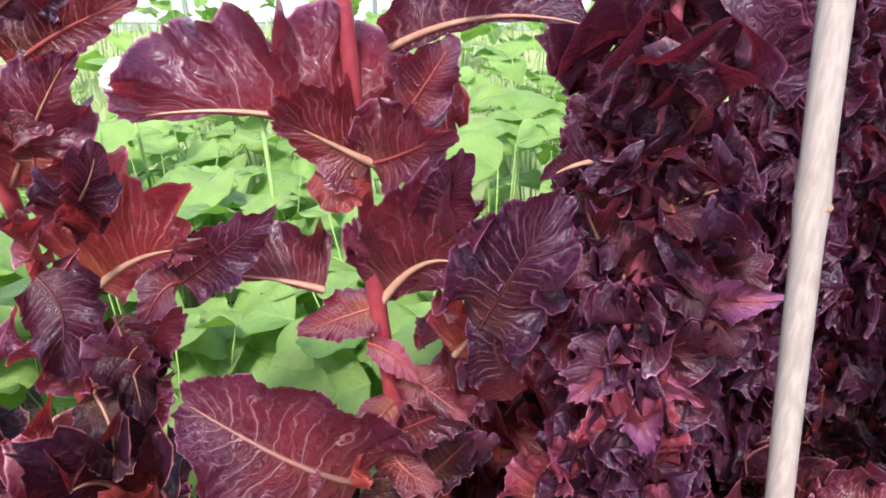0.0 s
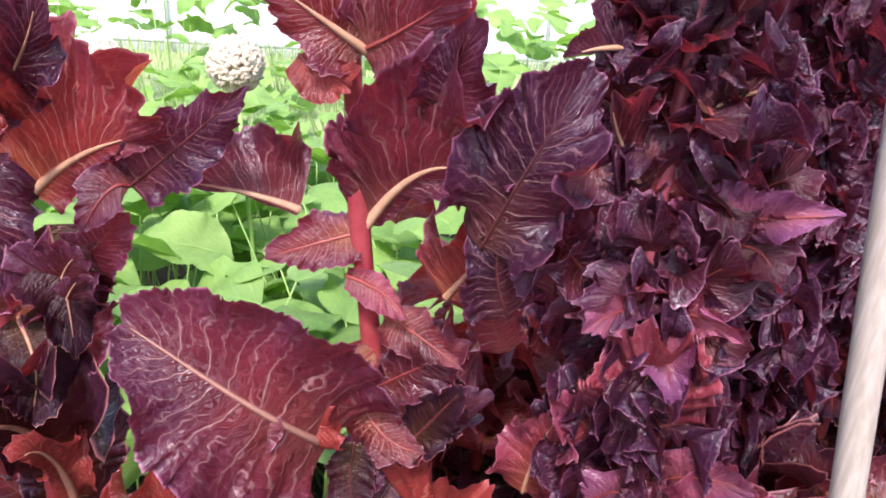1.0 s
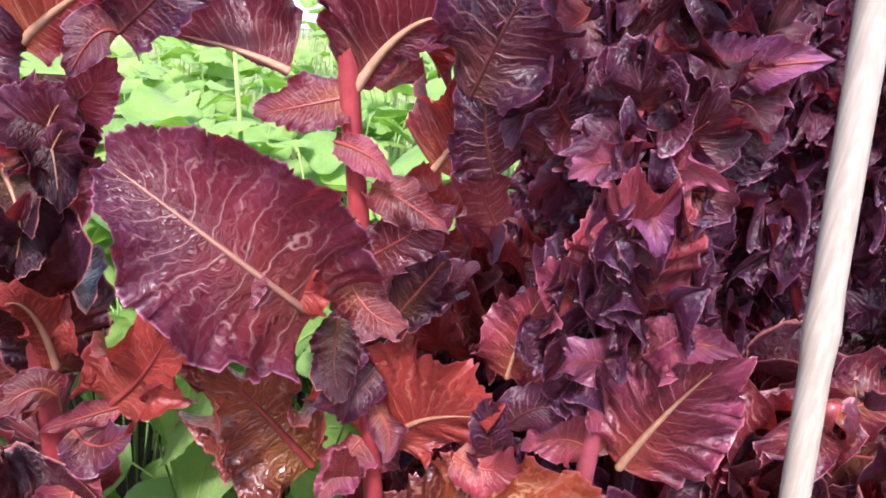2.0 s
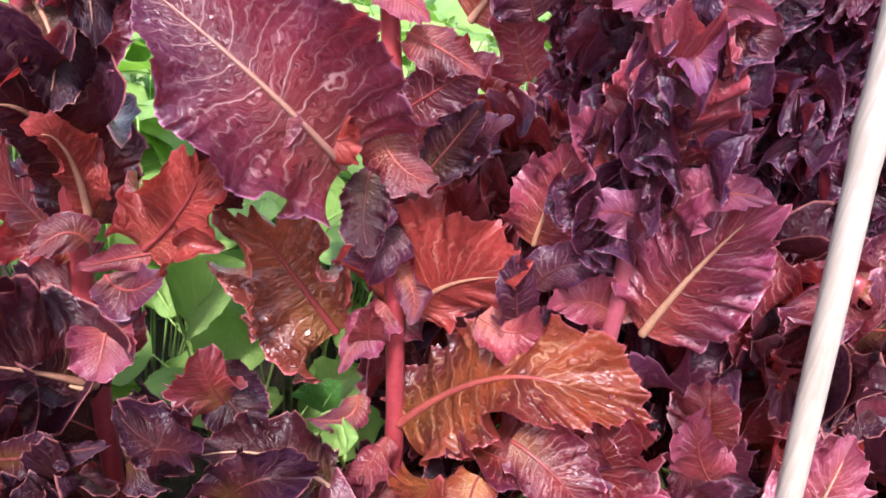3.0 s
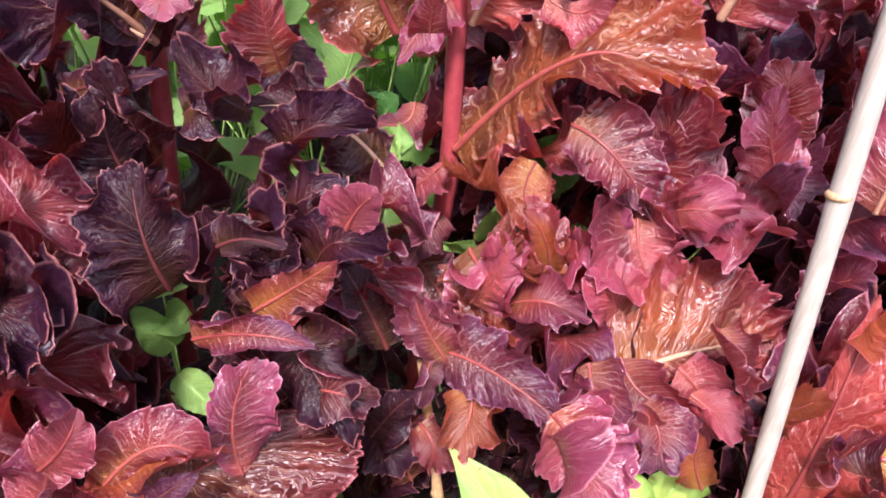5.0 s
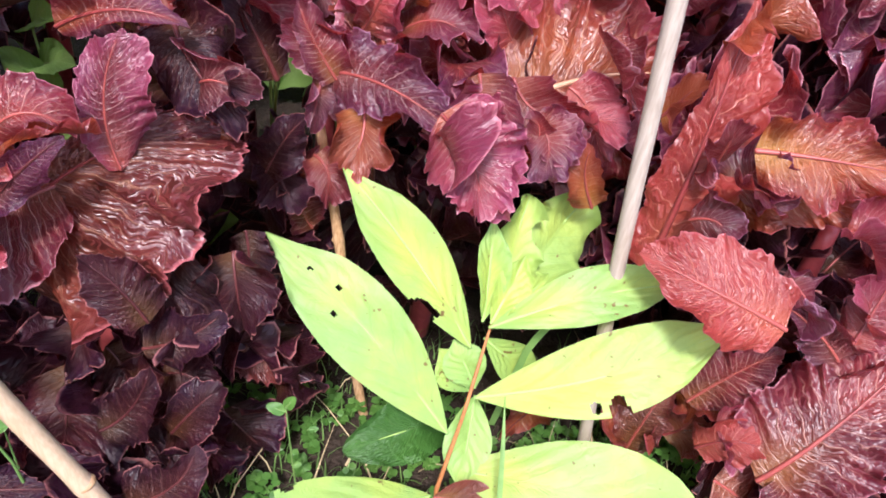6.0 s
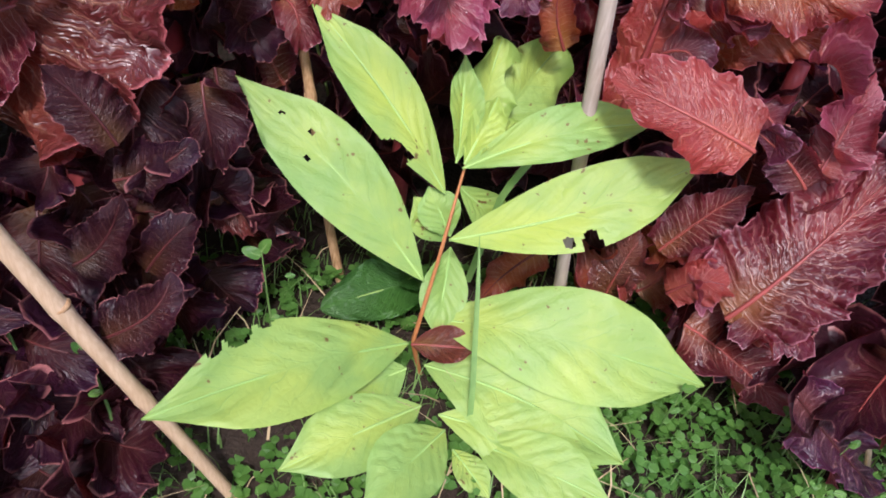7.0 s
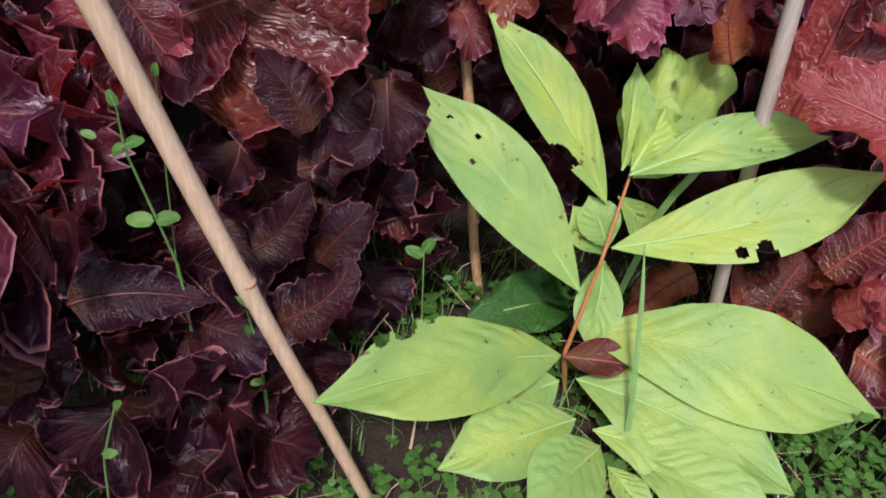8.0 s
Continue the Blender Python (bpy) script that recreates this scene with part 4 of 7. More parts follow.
free_leaf(tall_b, (0.105, 0.440, 0.832), (0.115, 0.410, 0.855), (0, -0.85, 0.5), 0.040, PLUM, RIB_RED, 0.001)
free_leaf(tall_b, (0.151, 0.390, 0.721), (0.171, 0.360, 0.725), (0, -0.85, 0.5), 0.048, PLUM, RIB_RED, 0.001)
free_leaf(tall_b, (0.119, 0.390, 0.696), (0.135, 0.360, 0.686), (0, -0.85, 0.5), 0.049, PLUM, RIB_RED, 0.001)
free_leaf(tall_b, (0.102, 0.420, 0.737), (0.068, 0.390, 0.775), (0, -0.85, 0.5), 0.049, PLUM, RIB_RED, 0.001)

tall_c = thing("lettuce", (-0.25, 0.43, 0.0), "tall bolted red lettuce with pale leaf ribs and dark veined leaves", "lettuce", "red lettuces")
stem(tall_c, [(-0.25, 0.43, -0.01), (-0.252, 0.43, 0.57), (-0.285, 0.46, 0.76), (-0.30, 0.46, 0.98)], [0.010, 0.008, 0.0065, 0.005])
frond(tall_c, ((-0.247, 0.460, 0.756), (-0.213, 0.450, 0.783), (-0.174, 0.430, 0.803)), (0.057, 0.081, 0.076), (0.023, 0.017, 0.015), 0.038, (0.42, -0.86, 0.30), LETTUCE, thick=0.003, sweep=0.3)
frond(tall_c, ((-0.248, 0.430, 0.529), (-0.248, 0.420, 0.591), (-0.253, 0.400, 0.624), (-0.261, 0.380, 0.635)), (0.021, 0.03, 0.025), (0.03, 0.063, 0.072), 0.046, (0.44, -0.84, 0.32), LETTUCE_DARK_SHADE, thick=0.0045, sweep=0.2)
frond(tall_c, ((-0.227, 0.450, 0.704), (-0.201, 0.440, 0.733), (-0.178, 0.430, 0.757)), (0.016, 0.02, 0.016), (0.018, 0.023, 0.016), 0.006, (0.40, -0.88, 0.24), PLUM, rib=RIB_RED, thick=0.001)
frond(tall_c, ((-0.244, 0.440, 0.652), (-0.225, 0.430, 0.692), (-0.208, 0.420, 0.717)), (0.02, 0.02, 0.012), (0.032, 0.036, 0.024), 0.010, (0.44, -0.84, 0.32), PLUM, thick=0.0014)
frond(tall_c, ((-0.192, 0.400, 0.534), (-0.164, 0.390, 0.567), (-0.145, 0.385, 0.601)), (0.028, 0.042, 0.036), (0.016, 0.037, 0.033), 0.014, (0.31, -0.88, 0.36), BRICK, thick=0.0022, rib=RIB_RED, fold=(0.1, 0.4))
frond(tall_c, ((-0.223, 0.370, 0.438), (-0.239, 0.340, 0.470), (-0.257, 0.320, 0.490)), (0.008, 0.009, 0.008), (0.025, 0.059, 0.063), 0.025, (0.42, -0.74, 0.53), LETTUCE_DARK_SHADE, thick=0.003, sweep=0.0, pucker=0.003)
frond(tall_c, ((-0.212, 0.380, 0.488), (-0.209, 0.360, 0.480), (-0.209, 0.350, 0.470)), (0.015, 0.023, 0.017), (0.015, 0.024, 0.019), 0.008, (0.37, -0.78, 0.51), MAUVE, rib=RIB_RED, thick=0.001)
frond(tall_c, ((-0.186, 0.400, 0.532), (-0.205, 0.385, 0.533), (-0.220, 0.370, 0.535)), (0.007, 0.011, 0.008), (0.006, 0.012, 0.009), 0.006, (0.37, -0.83, 0.41), MAUVE, rib=RIB_RED, thick=0.001)
frond(tall_c, ((-0.235, 0.420, 0.547), (-0.233, 0.400, 0.599), (-0.237, 0.380, 0.619)), (0.008, 0.015, 0.013), (0.01, 0.025, 0.021), 0.010, (0.44, -0.75, 0.49), BRICK, thick=0.003)
frond(tall_c, ((-0.203, 0.420, 0.530), (-0.174, 0.400, 0.556), (-0.151, 0.390, 0.573)), (0.013, 0.019, 0.015), (0.013, 0.021, 0.017), 0.008, (0.33, -0.76, 0.56), LETTUCE, rib=RIB_RED, thick=0.001)
frond(tall_c, ((-0.233, 0.410, 0.531), (-0.242, 0.400, 0.542), (-0.256, 0.390, 0.535)), (0.013, 0.02, 0.015), (0.009, 0.018, 0.015), 0.009, (0.43, -0.71, 0.56), LETTUCE, rib=RIB_RED, thick=0.001)
frond(tall_c, ((-0.220, 0.400, 0.511), (-0.199, 0.385, 0.510), (-0.177, 0.380, 0.525)), (0.015, 0.026, 0.019), (0.013, 0.022, 0.017), 0.009, (0.36, -0.71, 0.61), PLUM, rib=RIB_RED, thick=0.001)
frond(tall_c, ((-0.254, 0.430, 0.686), (-0.237, 0.410, 0.666), (-0.237, 0.400, 0.640)), (0.02, 0.03, 0.024), (0.02, 0.028, 0.022), 0.012, (0.45, -0.74, 0.51), LETTUCE_DARK_SHADE, rib=RIB, thick=0.0015)
frond(tall_c, ((-0.177, 0.440, 0.772), (-0.186, 0.430, 0.772), (-0.200, 0.425, 0.752)), (0.015, 0.018, 0.015), (0.015, 0.018, 0.015), 0.007, (0.38, -0.86, 0.35), PLUM, rib=RIB_RED, thick=0.001)
frond(tall_c, ((-0.177, 0.440, 0.772), (-0.137, 0.425, 0.806), (-0.106, 0.420, 0.834)), (0.02, 0.024, 0.019), (0.019, 0.024, 0.019), 0.010, (0.30, -0.91, 0.28), LETTUCE_BACK, rib=RIB_DARK, thick=0.0008)
frond(tall_c, ((-0.256, 0.450, 0.813), (-0.224, 0.430, 0.844), (-0.206, 0.420, 0.872)), (0.022, 0.033, 0.025), (0.018, 0.025, 0.018), 0.015, (0.47, -0.86, 0.18), LETTUCE_BACK, rib=RIB, thick=0.0014)
frond(tall_c, ((-0.233, 0.440, 0.689), (-0.221, 0.430, 0.715), (-0.208, 0.420, 0.732)), (0.027, 0.035, 0.027), (0.023, 0.031, 0.023), 0.012, (0.42, -0.80, 0.43), PLUM, rib=RIB, thick=0.0012)
frond(tall_c, ((-0.143, 0.410, 0.565), (-0.137, 0.400, 0.606), (-0.139, 0.390, 0.636)), (0.015, 0.021, 0.015), (0.015, 0.023, 0.015), 0.008, (0.28, -0.82, 0.51), LETTUCE_DARK_SHADE, rib=RIB_DARK, thick=0.001)
frond(tall_c, ((-0.146, 0.380, 0.458), (-0.127, 0.370, 0.429), (-0.104, 0.360, 0.409)), (0.021, 0.03, 0.021), (0.017, 0.025, 0.021), 0.011, (0.21, -0.78, 0.59), LETTUCE_DARK_SHADE, rib=RIB_DARK, thick=0.001)
frond(tall_c, ((-0.134, 0.400, 0.613), (-0.114, 0.390, 0.628), (-0.089, 0.385, 0.640)), (0.015, 0.022, 0.018), (0.018, 0.026, 0.018), 0.009, (0.21, -0.94, 0.26), PLUM, rib=RIB_RED, thick=0.001)
frond(tall_c, ((-0.280, 0.450, 0.841), (-0.248, 0.440, 0.887), (-0.217, 0.430, 0.925)), (0.029, 0.037, 0.029), (0.025, 0.037, 0.029), 0.016, (0.48, -0.83, 0.28), PLUM, rib=RIB, thick=0.0016)
frond(tall_c, ((-0.264, 0.460, 0.917), (-0.225, 0.450, 0.940), (-0.181, 0.440, 0.958)), (0.024, 0.032, 0.028), (0.02, 0.024, 0.02), 0.016, (0.44, -0.88, 0.18), LETTUCE, rib=RIB_RED, thick=0.0016)
frond(tall_c, ((-0.273, 0.460, 0.945), (-0.247, 0.450, 0.960), (-0.217, 0.440, 0.979)), (0.024, 0.032, 0.028), (0.024, 0.032, 0.028), 0.016, (0.48, -0.87, 0.14), LETTUCE_BACK, rib=RIB_DARK, thick=0.0016)
frond(tall_c, ((-0.277, 0.440, 0.778), (-0.260, 0.430, 0.751), (-0.269, 0.420, 0.715)), (0.027, 0.036, 0.027), (0.023, 0.032, 0.027), 0.014, (0.47, -0.74, 0.49), LETTUCE_BACK, rib=RIB_DARK, thick=0.001)
frond(tall_c, ((-0.230, 0.440, 0.745), (-0.221, 0.430, 0.712), (-0.216, 0.420, 0.678)), (0.023, 0.032, 0.023), (0.023, 0.032, 0.023), 0.014, (0.39, -0.74, 0.55), LETTUCE_DARK_SHADE, rib=RIB_TAN, thick=0.0012)

# This plant's shade is mostly painted, through the darkest leaf colour.
low_d = thing("lettuce", (-0.10, 0.32, 0.0), "dark red lettuce with curled glossy leaves, shade put into their colour", "lettuce", "red lettuces")
stem(low_d, [(-0.10, 0.32, -0.01), (-0.095, 0.31, 0.18), (-0.09, 0.30, 0.28)], [0.011, 0.009, 0.005])
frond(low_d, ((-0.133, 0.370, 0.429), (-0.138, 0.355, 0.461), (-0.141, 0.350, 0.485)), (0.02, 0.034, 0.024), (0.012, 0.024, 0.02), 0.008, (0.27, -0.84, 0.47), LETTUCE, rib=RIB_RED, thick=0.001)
frond(low_d, ((-0.145, 0.340, 0.410), (-0.168, 0.330, 0.425), (-0.189, 0.330, 0.447)), (0.016, 0.02, 0.016), (0.024, 0.034, 0.028), 0.010, (0.23, -0.56, 0.80), LETTUCE_DARK_SHADE, rib=RIB_DARK, thick=0.001,)
frond(low_d, ((-0.212, 0.300, 0.358), (-0.222, 0.290, 0.392), (-0.224, 0.290, 0.424)), (0.025, 0.041, 0.027), (0.023, 0.025, 0.014), 0.008, (0.31, -0.51, 0.80), LETTUCE_DARK_SHADE, rib=RIB_DARK, thick=0.001,)
frond(low_d, ((-0.054, 0.350, 0.377), (-0.094, 0.340, 0.413), (-0.138, 0.330, 0.419)), (0.024, 0.026, 0.02), (0.024, 0.034, 0.028), 0.008, (0.13, -0.59, 0.80), LETTUCE_DARK_SHADE, rib=RIB, thick=0.0016,)
frond(low_d, ((-0.105, 0.270, 0.330), (-0.078, 0.260, 0.373), (-0.055, 0.260, 0.404)), (0.022, 0.029, 0.02), (0.015, 0.026, 0.022), 0.009, (0.17, -0.73, 0.66), LETTUCE_DARK_SHADE, rib=RIB_DARK, thick=0.001)
frond(low_d, ((-0.120, 0.270, 0.332), (-0.145, 0.260, 0.353), (-0.166, 0.255, 0.360)), (0.008, 0.012, 0.009), (0.021, 0.027, 0.016), 0.006, (0.29, -0.69, 0.66), LETTUCE_DARK_SHADE, rib=RIB_DARK, thick=0.001)
frond(low_d, ((-0.222, 0.360, 0.442), (-0.247, 0.340, 0.464), (-0.265, 0.330, 0.473)), (0.008, 0.017, 0.017), (0.013, 0.025, 0.021), 0.013, (0.45, -0.77, 0.45), LETTUCE_DARK_SHADE, rib=RIB, thick=0.0014)
# The lit sheen on this leaf is carried by its pale mauve.
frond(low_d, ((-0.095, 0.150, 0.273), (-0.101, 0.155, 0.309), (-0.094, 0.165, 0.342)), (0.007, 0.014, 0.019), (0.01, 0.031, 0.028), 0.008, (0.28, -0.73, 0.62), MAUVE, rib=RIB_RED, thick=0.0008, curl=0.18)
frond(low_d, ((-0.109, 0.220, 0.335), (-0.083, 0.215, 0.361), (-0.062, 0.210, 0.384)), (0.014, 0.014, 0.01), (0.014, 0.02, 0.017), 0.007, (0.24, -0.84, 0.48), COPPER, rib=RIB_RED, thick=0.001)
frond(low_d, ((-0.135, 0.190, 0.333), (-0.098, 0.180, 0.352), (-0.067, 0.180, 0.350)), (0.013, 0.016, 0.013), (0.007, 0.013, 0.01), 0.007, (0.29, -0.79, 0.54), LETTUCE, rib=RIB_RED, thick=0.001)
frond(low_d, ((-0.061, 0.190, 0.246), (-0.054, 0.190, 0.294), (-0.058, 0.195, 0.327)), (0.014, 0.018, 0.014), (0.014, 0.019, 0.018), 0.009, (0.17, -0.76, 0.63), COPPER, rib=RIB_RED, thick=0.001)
frond(low_d, ((-0.169, 0.240, 0.326), (-0.176, 0.230, 0.364), (-0.185, 0.240, 0.397)), (0.034, 0.038, 0.034), (0.023, 0.034, 0.026), 0.015, (0.41, -0.80, 0.43), LETTUCE_DARK_SHADE, rib=RIB_DARK, thick=0.0016, sweep=0.0)
frond(low_d, ((-0.031, 0.270, 0.277), (-0.049, 0.270, 0.315), (-0.067, 0.275, 0.340)), (0.012, 0.018, 0.012), (0.012, 0.02, 0.016), 0.006, (0.14, -0.84, 0.52), LETTUCE_DARK_SHADE, rib=RIB_DARK, thick=0.002)
frond(low_d, ((-0.133, 0.230, 0.371), (-0.114, 0.225, 0.383), (-0.093, 0.220, 0.385)), (0.014, 0.019, 0.014), (0.007, 0.012, 0.009), 0.005, (0.30, -0.85, 0.43), LETTUCE_DARK_SHADE, rib=RIB_DARK, thick=0.001)
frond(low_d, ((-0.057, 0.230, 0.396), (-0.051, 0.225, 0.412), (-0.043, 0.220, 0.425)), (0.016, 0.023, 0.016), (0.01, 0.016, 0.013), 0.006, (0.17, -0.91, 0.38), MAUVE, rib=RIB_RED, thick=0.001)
frond(low_d, ((-0.248, 0.280, 0.290), (-0.211, 0.270, 0.340), (-0.185, 0.270, 0.383)), (0.025, 0.034, 0.025), (0.025, 0.034, 0.025), 0.013, (0.39, -0.63, 0.67), LETTUCE_DARK_SHADE, rib=RIB_DARK, thick=0.001)
frond(low_d, ((-0.269, 0.320, 0.411), (-0.228, 0.310, 0.430), (-0.195, 0.310, 0.440)), (0.012, 0.016, 0.012), (0.012, 0.016, 0.012), 0.008, (0.44, -0.73, 0.52), LETTUCE_DARK_SHADE, rib=RIB_DARK, thick=0.001)
frond(low_d, ((-0.119, 0.240, 0.314), (-0.103, 0.235, 0.339), (-0.071, 0.230, 0.361)), (0.019, 0.026, 0.019), (0.015, 0.023, 0.019), 0.011, (0.20, -0.63, 0.75), LETTUCE_DARK_SHADE, rib=RIB_DARK, thick=0.001)
frond(low_d, ((-0.039, 0.240, 0.205), (-0.024, 0.235, 0.244), (-0.010, 0.235, 0.267)), (0.016, 0.022, 0.016), (0.016, 0.022, 0.016), 0.008, (0.09, -0.76, 0.65), LETTUCE_DARK_SHADE, rib=RIB_DARK, thick=0.0008)
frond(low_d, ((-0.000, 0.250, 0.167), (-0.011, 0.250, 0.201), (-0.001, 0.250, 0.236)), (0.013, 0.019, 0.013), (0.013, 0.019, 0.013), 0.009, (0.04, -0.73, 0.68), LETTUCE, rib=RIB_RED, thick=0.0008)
free_leaf(low_d, (-0.158, 0.260, 0.310), (-0.134, 0.240, 0.374), (0, -0.6, 0.8), 0.052, LETTUCE_DARK_SHADE, RIB_DARK, 0.0009)
free_leaf(low_d, (-0.118, 0.250, 0.306), (-0.062, 0.230, 0.373), (-0.2, -0.5, 0.8), 0.065, LETTUCE_DARK_SHADE, RIB_DARK, 0.0015)
free_leaf(low_d, (-0.113, 0.260, 0.330), (-0.088, 0.240, 0.389), (0, -0.6, 0.7), 0.044, LETTUCE_DARK_SHADE, RIB_DARK, 0.0009)
free_leaf(low_d, (-0.081, 0.250, 0.341), (-0.048, 0.220, 0.407), (0, -0.5, 0.8), 0.055, LETTUCE_DARK_SHADE, RIB_DARK, 0.001)
free_leaf(low_d, (-0.110, 0.290, 0.348), (-0.073, 0.270, 0.403), (0, -0.5, 0.8), 0.060, LETTUCE_DARK_SHADE, RIB_DARK, 0.001)
free_leaf(low_d, (-0.085, 0.220, 0.288), (-0.120, 0.200, 0.340), (0, -0.7, 0.6), 0.064, LETTUCE_DARK_SHADE, RIB_DARK, 0.001)
free_leaf(low_d, (-0.078, 0.210, 0.337), (-0.037, 0.170, 0.297), (0, -0.5, 0.8), 0.061, LETTUCE_DARK_SHADE, RIB_DARK, 0.0015)
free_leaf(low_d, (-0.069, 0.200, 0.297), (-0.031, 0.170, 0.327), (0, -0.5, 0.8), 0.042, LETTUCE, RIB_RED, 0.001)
free_leaf(low_d, (-0.213, 0.330, 0.357), (-0.227, 0.300, 0.437), (0, -0.5, 0.85), 0.074, LETTUCE_DARK_SHADE, RIB_DARK, 0.0006)
free_leaf(low_d, (-0.190, 0.330, 0.405), (-0.130, 0.310, 0.446), (0, -0.5, 0.85), 0.062, LETTUCE_DARK_SHADE, RIB_DARK, 0.0006)
free_leaf(low_d, (-0.212, 0.280, 0.358), (-0.224, 0.240, 0.325), (0, -0.5, 0.85), 0.072, LETTUCE_DARK_SHADE, RIB_DARK, 0.0006)
free_leaf(low_d, (-0.250, 0.300, 0.372), (-0.245, 0.260, 0.435), (0, -0.5, 0.85), 0.069, LETTUCE_DARK_SHADE, RIB_DARK, 0.0006)
free_leaf(low_d, (-0.125, 0.330, 0.375), (-0.069, 0.310, 0.437), (0, -0.5, 0.85), 0.056, LETTUCE_DARK_SHADE, RIB_DARK, 0.0006)
free_leaf(low_d, (-0.141, 0.270, 0.290), (-0.076, 0.240, 0.358), (0, -0.5, 0.85), 0.062, LETTUCE_DARK_SHADE, RIB_DARK, 0.0006)

# Dark leaves here: their own deep red plus shade put into the paint.
low_g = thing("lettuce", (-0.13, 0.17, 0.0), "low dark red lettuce with crinkled glossy leaves near the soil, shade put into their colour", "lettuce", "red lettuces")
stem(low_g, [(-0.13, 0.17, -0.01), (-0.125, 0.165, 0.12), (-0.12, 0.16, 0.24)], [0.012, 0.010, 0.005])
frond(low_g, ((-0.178, 0.140, 0.212), (-0.152, 0.145, 0.241), (-0.117, 0.155, 0.271), (-0.083, 0.170, 0.281)), (0.011, 0.022, 0.022), (0.077, 0.095, 0.08), 0.047, (0.29, -0.54, 0.79), BRONZE, rib=RIB_RED, thick=0.0016, sweep=0.2, pucker=0.004, frill=0.35, curl=0.18)
frond(low_g, ((-0.159, 0.120, 0.286), (-0.132, 0.125, 0.316), (-0.110, 0.130, 0.308)), (0.019, 0.023, 0.019), (0.006, 0.01, 0.007), 0.006, (0.37, -0.67, 0.65), LETTUCE, rib=RIB_RED, thick=0.001)
frond(low_g, ((-0.176, 0.090, 0.293), (-0.159, 0.085, 0.269), (-0.141, 0.085, 0.242)), (0.02, 0.026, 0.02), (0.02, 0.023, 0.015), 0.008, (0.42, -0.56, 0.71), LETTUCE, rib=RIB_RED, thick=0.001)
frond(low_g, ((-0.148, 0.110, 0.270), (-0.126, 0.110, 0.295), (-0.109, 0.115, 0.311)), (0.01, 0.013, 0.01), (0.01, 0.014, 0.011), 0.005, (0.36, -0.64, 0.68), LETTUCE_BACK, rib=RIB_DARK, thick=0.001)
frond(low_g, ((-0.185, 0.110, 0.304), (-0.169, 0.110, 0.325), (-0.163, 0.115, 0.340)), (0.016, 0.019, 0.016), (0.013, 0.019, 0.013), 0.006, (0.47, -0.64, 0.61), MAUVE, rib=RIB_RED, thick=0.001)
frond(low_g, ((-0.082, 0.050, 0.099), (-0.053, 0.050, 0.123), (-0.041, 0.060, 0.143)), (0.018, 0.022, 0.016), (0.014, 0.022, 0.016), 0.007, (0.26, -0.63, 0.74), LETTUCE_DARK_SHADE, rib=RIB_DARK, thick=0.0008)
frond(low_g, ((-0.103, 0.080, 0.129), (-0.085, 0.085, 0.145), (-0.073, 0.090, 0.173)), (0.017, 0.022, 0.017), (0.017, 0.022, 0.017), 0.007, (0.31, -0.68, 0.66), LETTUCE_DARK_SHADE, rib=RIB_DARK, thick=0.0008)
frond(low_g, ((-0.064, 0.090, 0.119), (-0.048, 0.090, 0.146), (-0.038, 0.095, 0.156)), (0.015, 0.018, 0.015), (0.015, 0.018, 0.015), 0.007, (0.23, -0.69, 0.68), LETTUCE_DARK_SHADE, rib=RIB_DARK, thick=0.0008)
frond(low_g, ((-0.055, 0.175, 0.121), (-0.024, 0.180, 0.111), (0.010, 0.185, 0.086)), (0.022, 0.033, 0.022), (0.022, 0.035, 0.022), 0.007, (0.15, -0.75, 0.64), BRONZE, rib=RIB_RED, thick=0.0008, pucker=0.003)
frond(low_g, ((-0.082, 0.110, 0.173), (-0.058, 0.110, 0.185), (-0.039, 0.115, 0.200)), (0.014, 0.022, 0.016), (0.014, 0.022, 0.016), 0.007, (0.26, -0.76, 0.60), LETTUCE_DARK_SHADE, rib=RIB_DARK, thick=0.0008)
frond(low_g, ((-0.035, 0.180, 0.216), (-0.031, 0.170, 0.189), (-0.035, 0.165, 0.161)), (0.012, 0.018, 0.012), (0.012, 0.018, 0.012), 0.008, (0.19, -0.82, 0.55), LETTUCE_DARK_SHADE, rib=RIB_DARK, thick=0.0008)
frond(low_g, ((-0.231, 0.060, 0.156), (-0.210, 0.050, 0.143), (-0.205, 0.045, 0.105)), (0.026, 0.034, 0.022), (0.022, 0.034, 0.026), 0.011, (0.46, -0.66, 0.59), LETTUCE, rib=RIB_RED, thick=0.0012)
frond(low_g, ((-0.196, 0.030, 0.111), (-0.164, 0.040, 0.117), (-0.125, 0.050, 0.111)), (0.018, 0.022, 0.016), (0.018, 0.025, 0.018), 0.009, (0.36, -0.66, 0.66), LETTUCE_DARK_SHADE, rib=RIB_DARK, thick=0.0012)
frond(low_g, ((-0.244, 0.020, 0.022), (-0.228, 0.025, 0.072), (-0.210, 0.030, 0.108)), (0.024, 0.036, 0.028), (0.024, 0.036, 0.024), 0.012, (0.45, -0.57, 0.69), LETTUCE_DARK_SHADE, rib=RIB_DARK, thick=0.0012, pucker=0.004)
frond(low_g, ((-0.060, 0.170, 0.158), (-0.046, 0.175, 0.179), (-0.037, 0.180, 0.192)), (0.012, 0.018, 0.014), (0.016, 0.022, 0.016), 0.008, (0.13, -0.63, 0.76), LETTUCE_DARK_SHADE, rib=RIB_DARK, thick=0.0008)
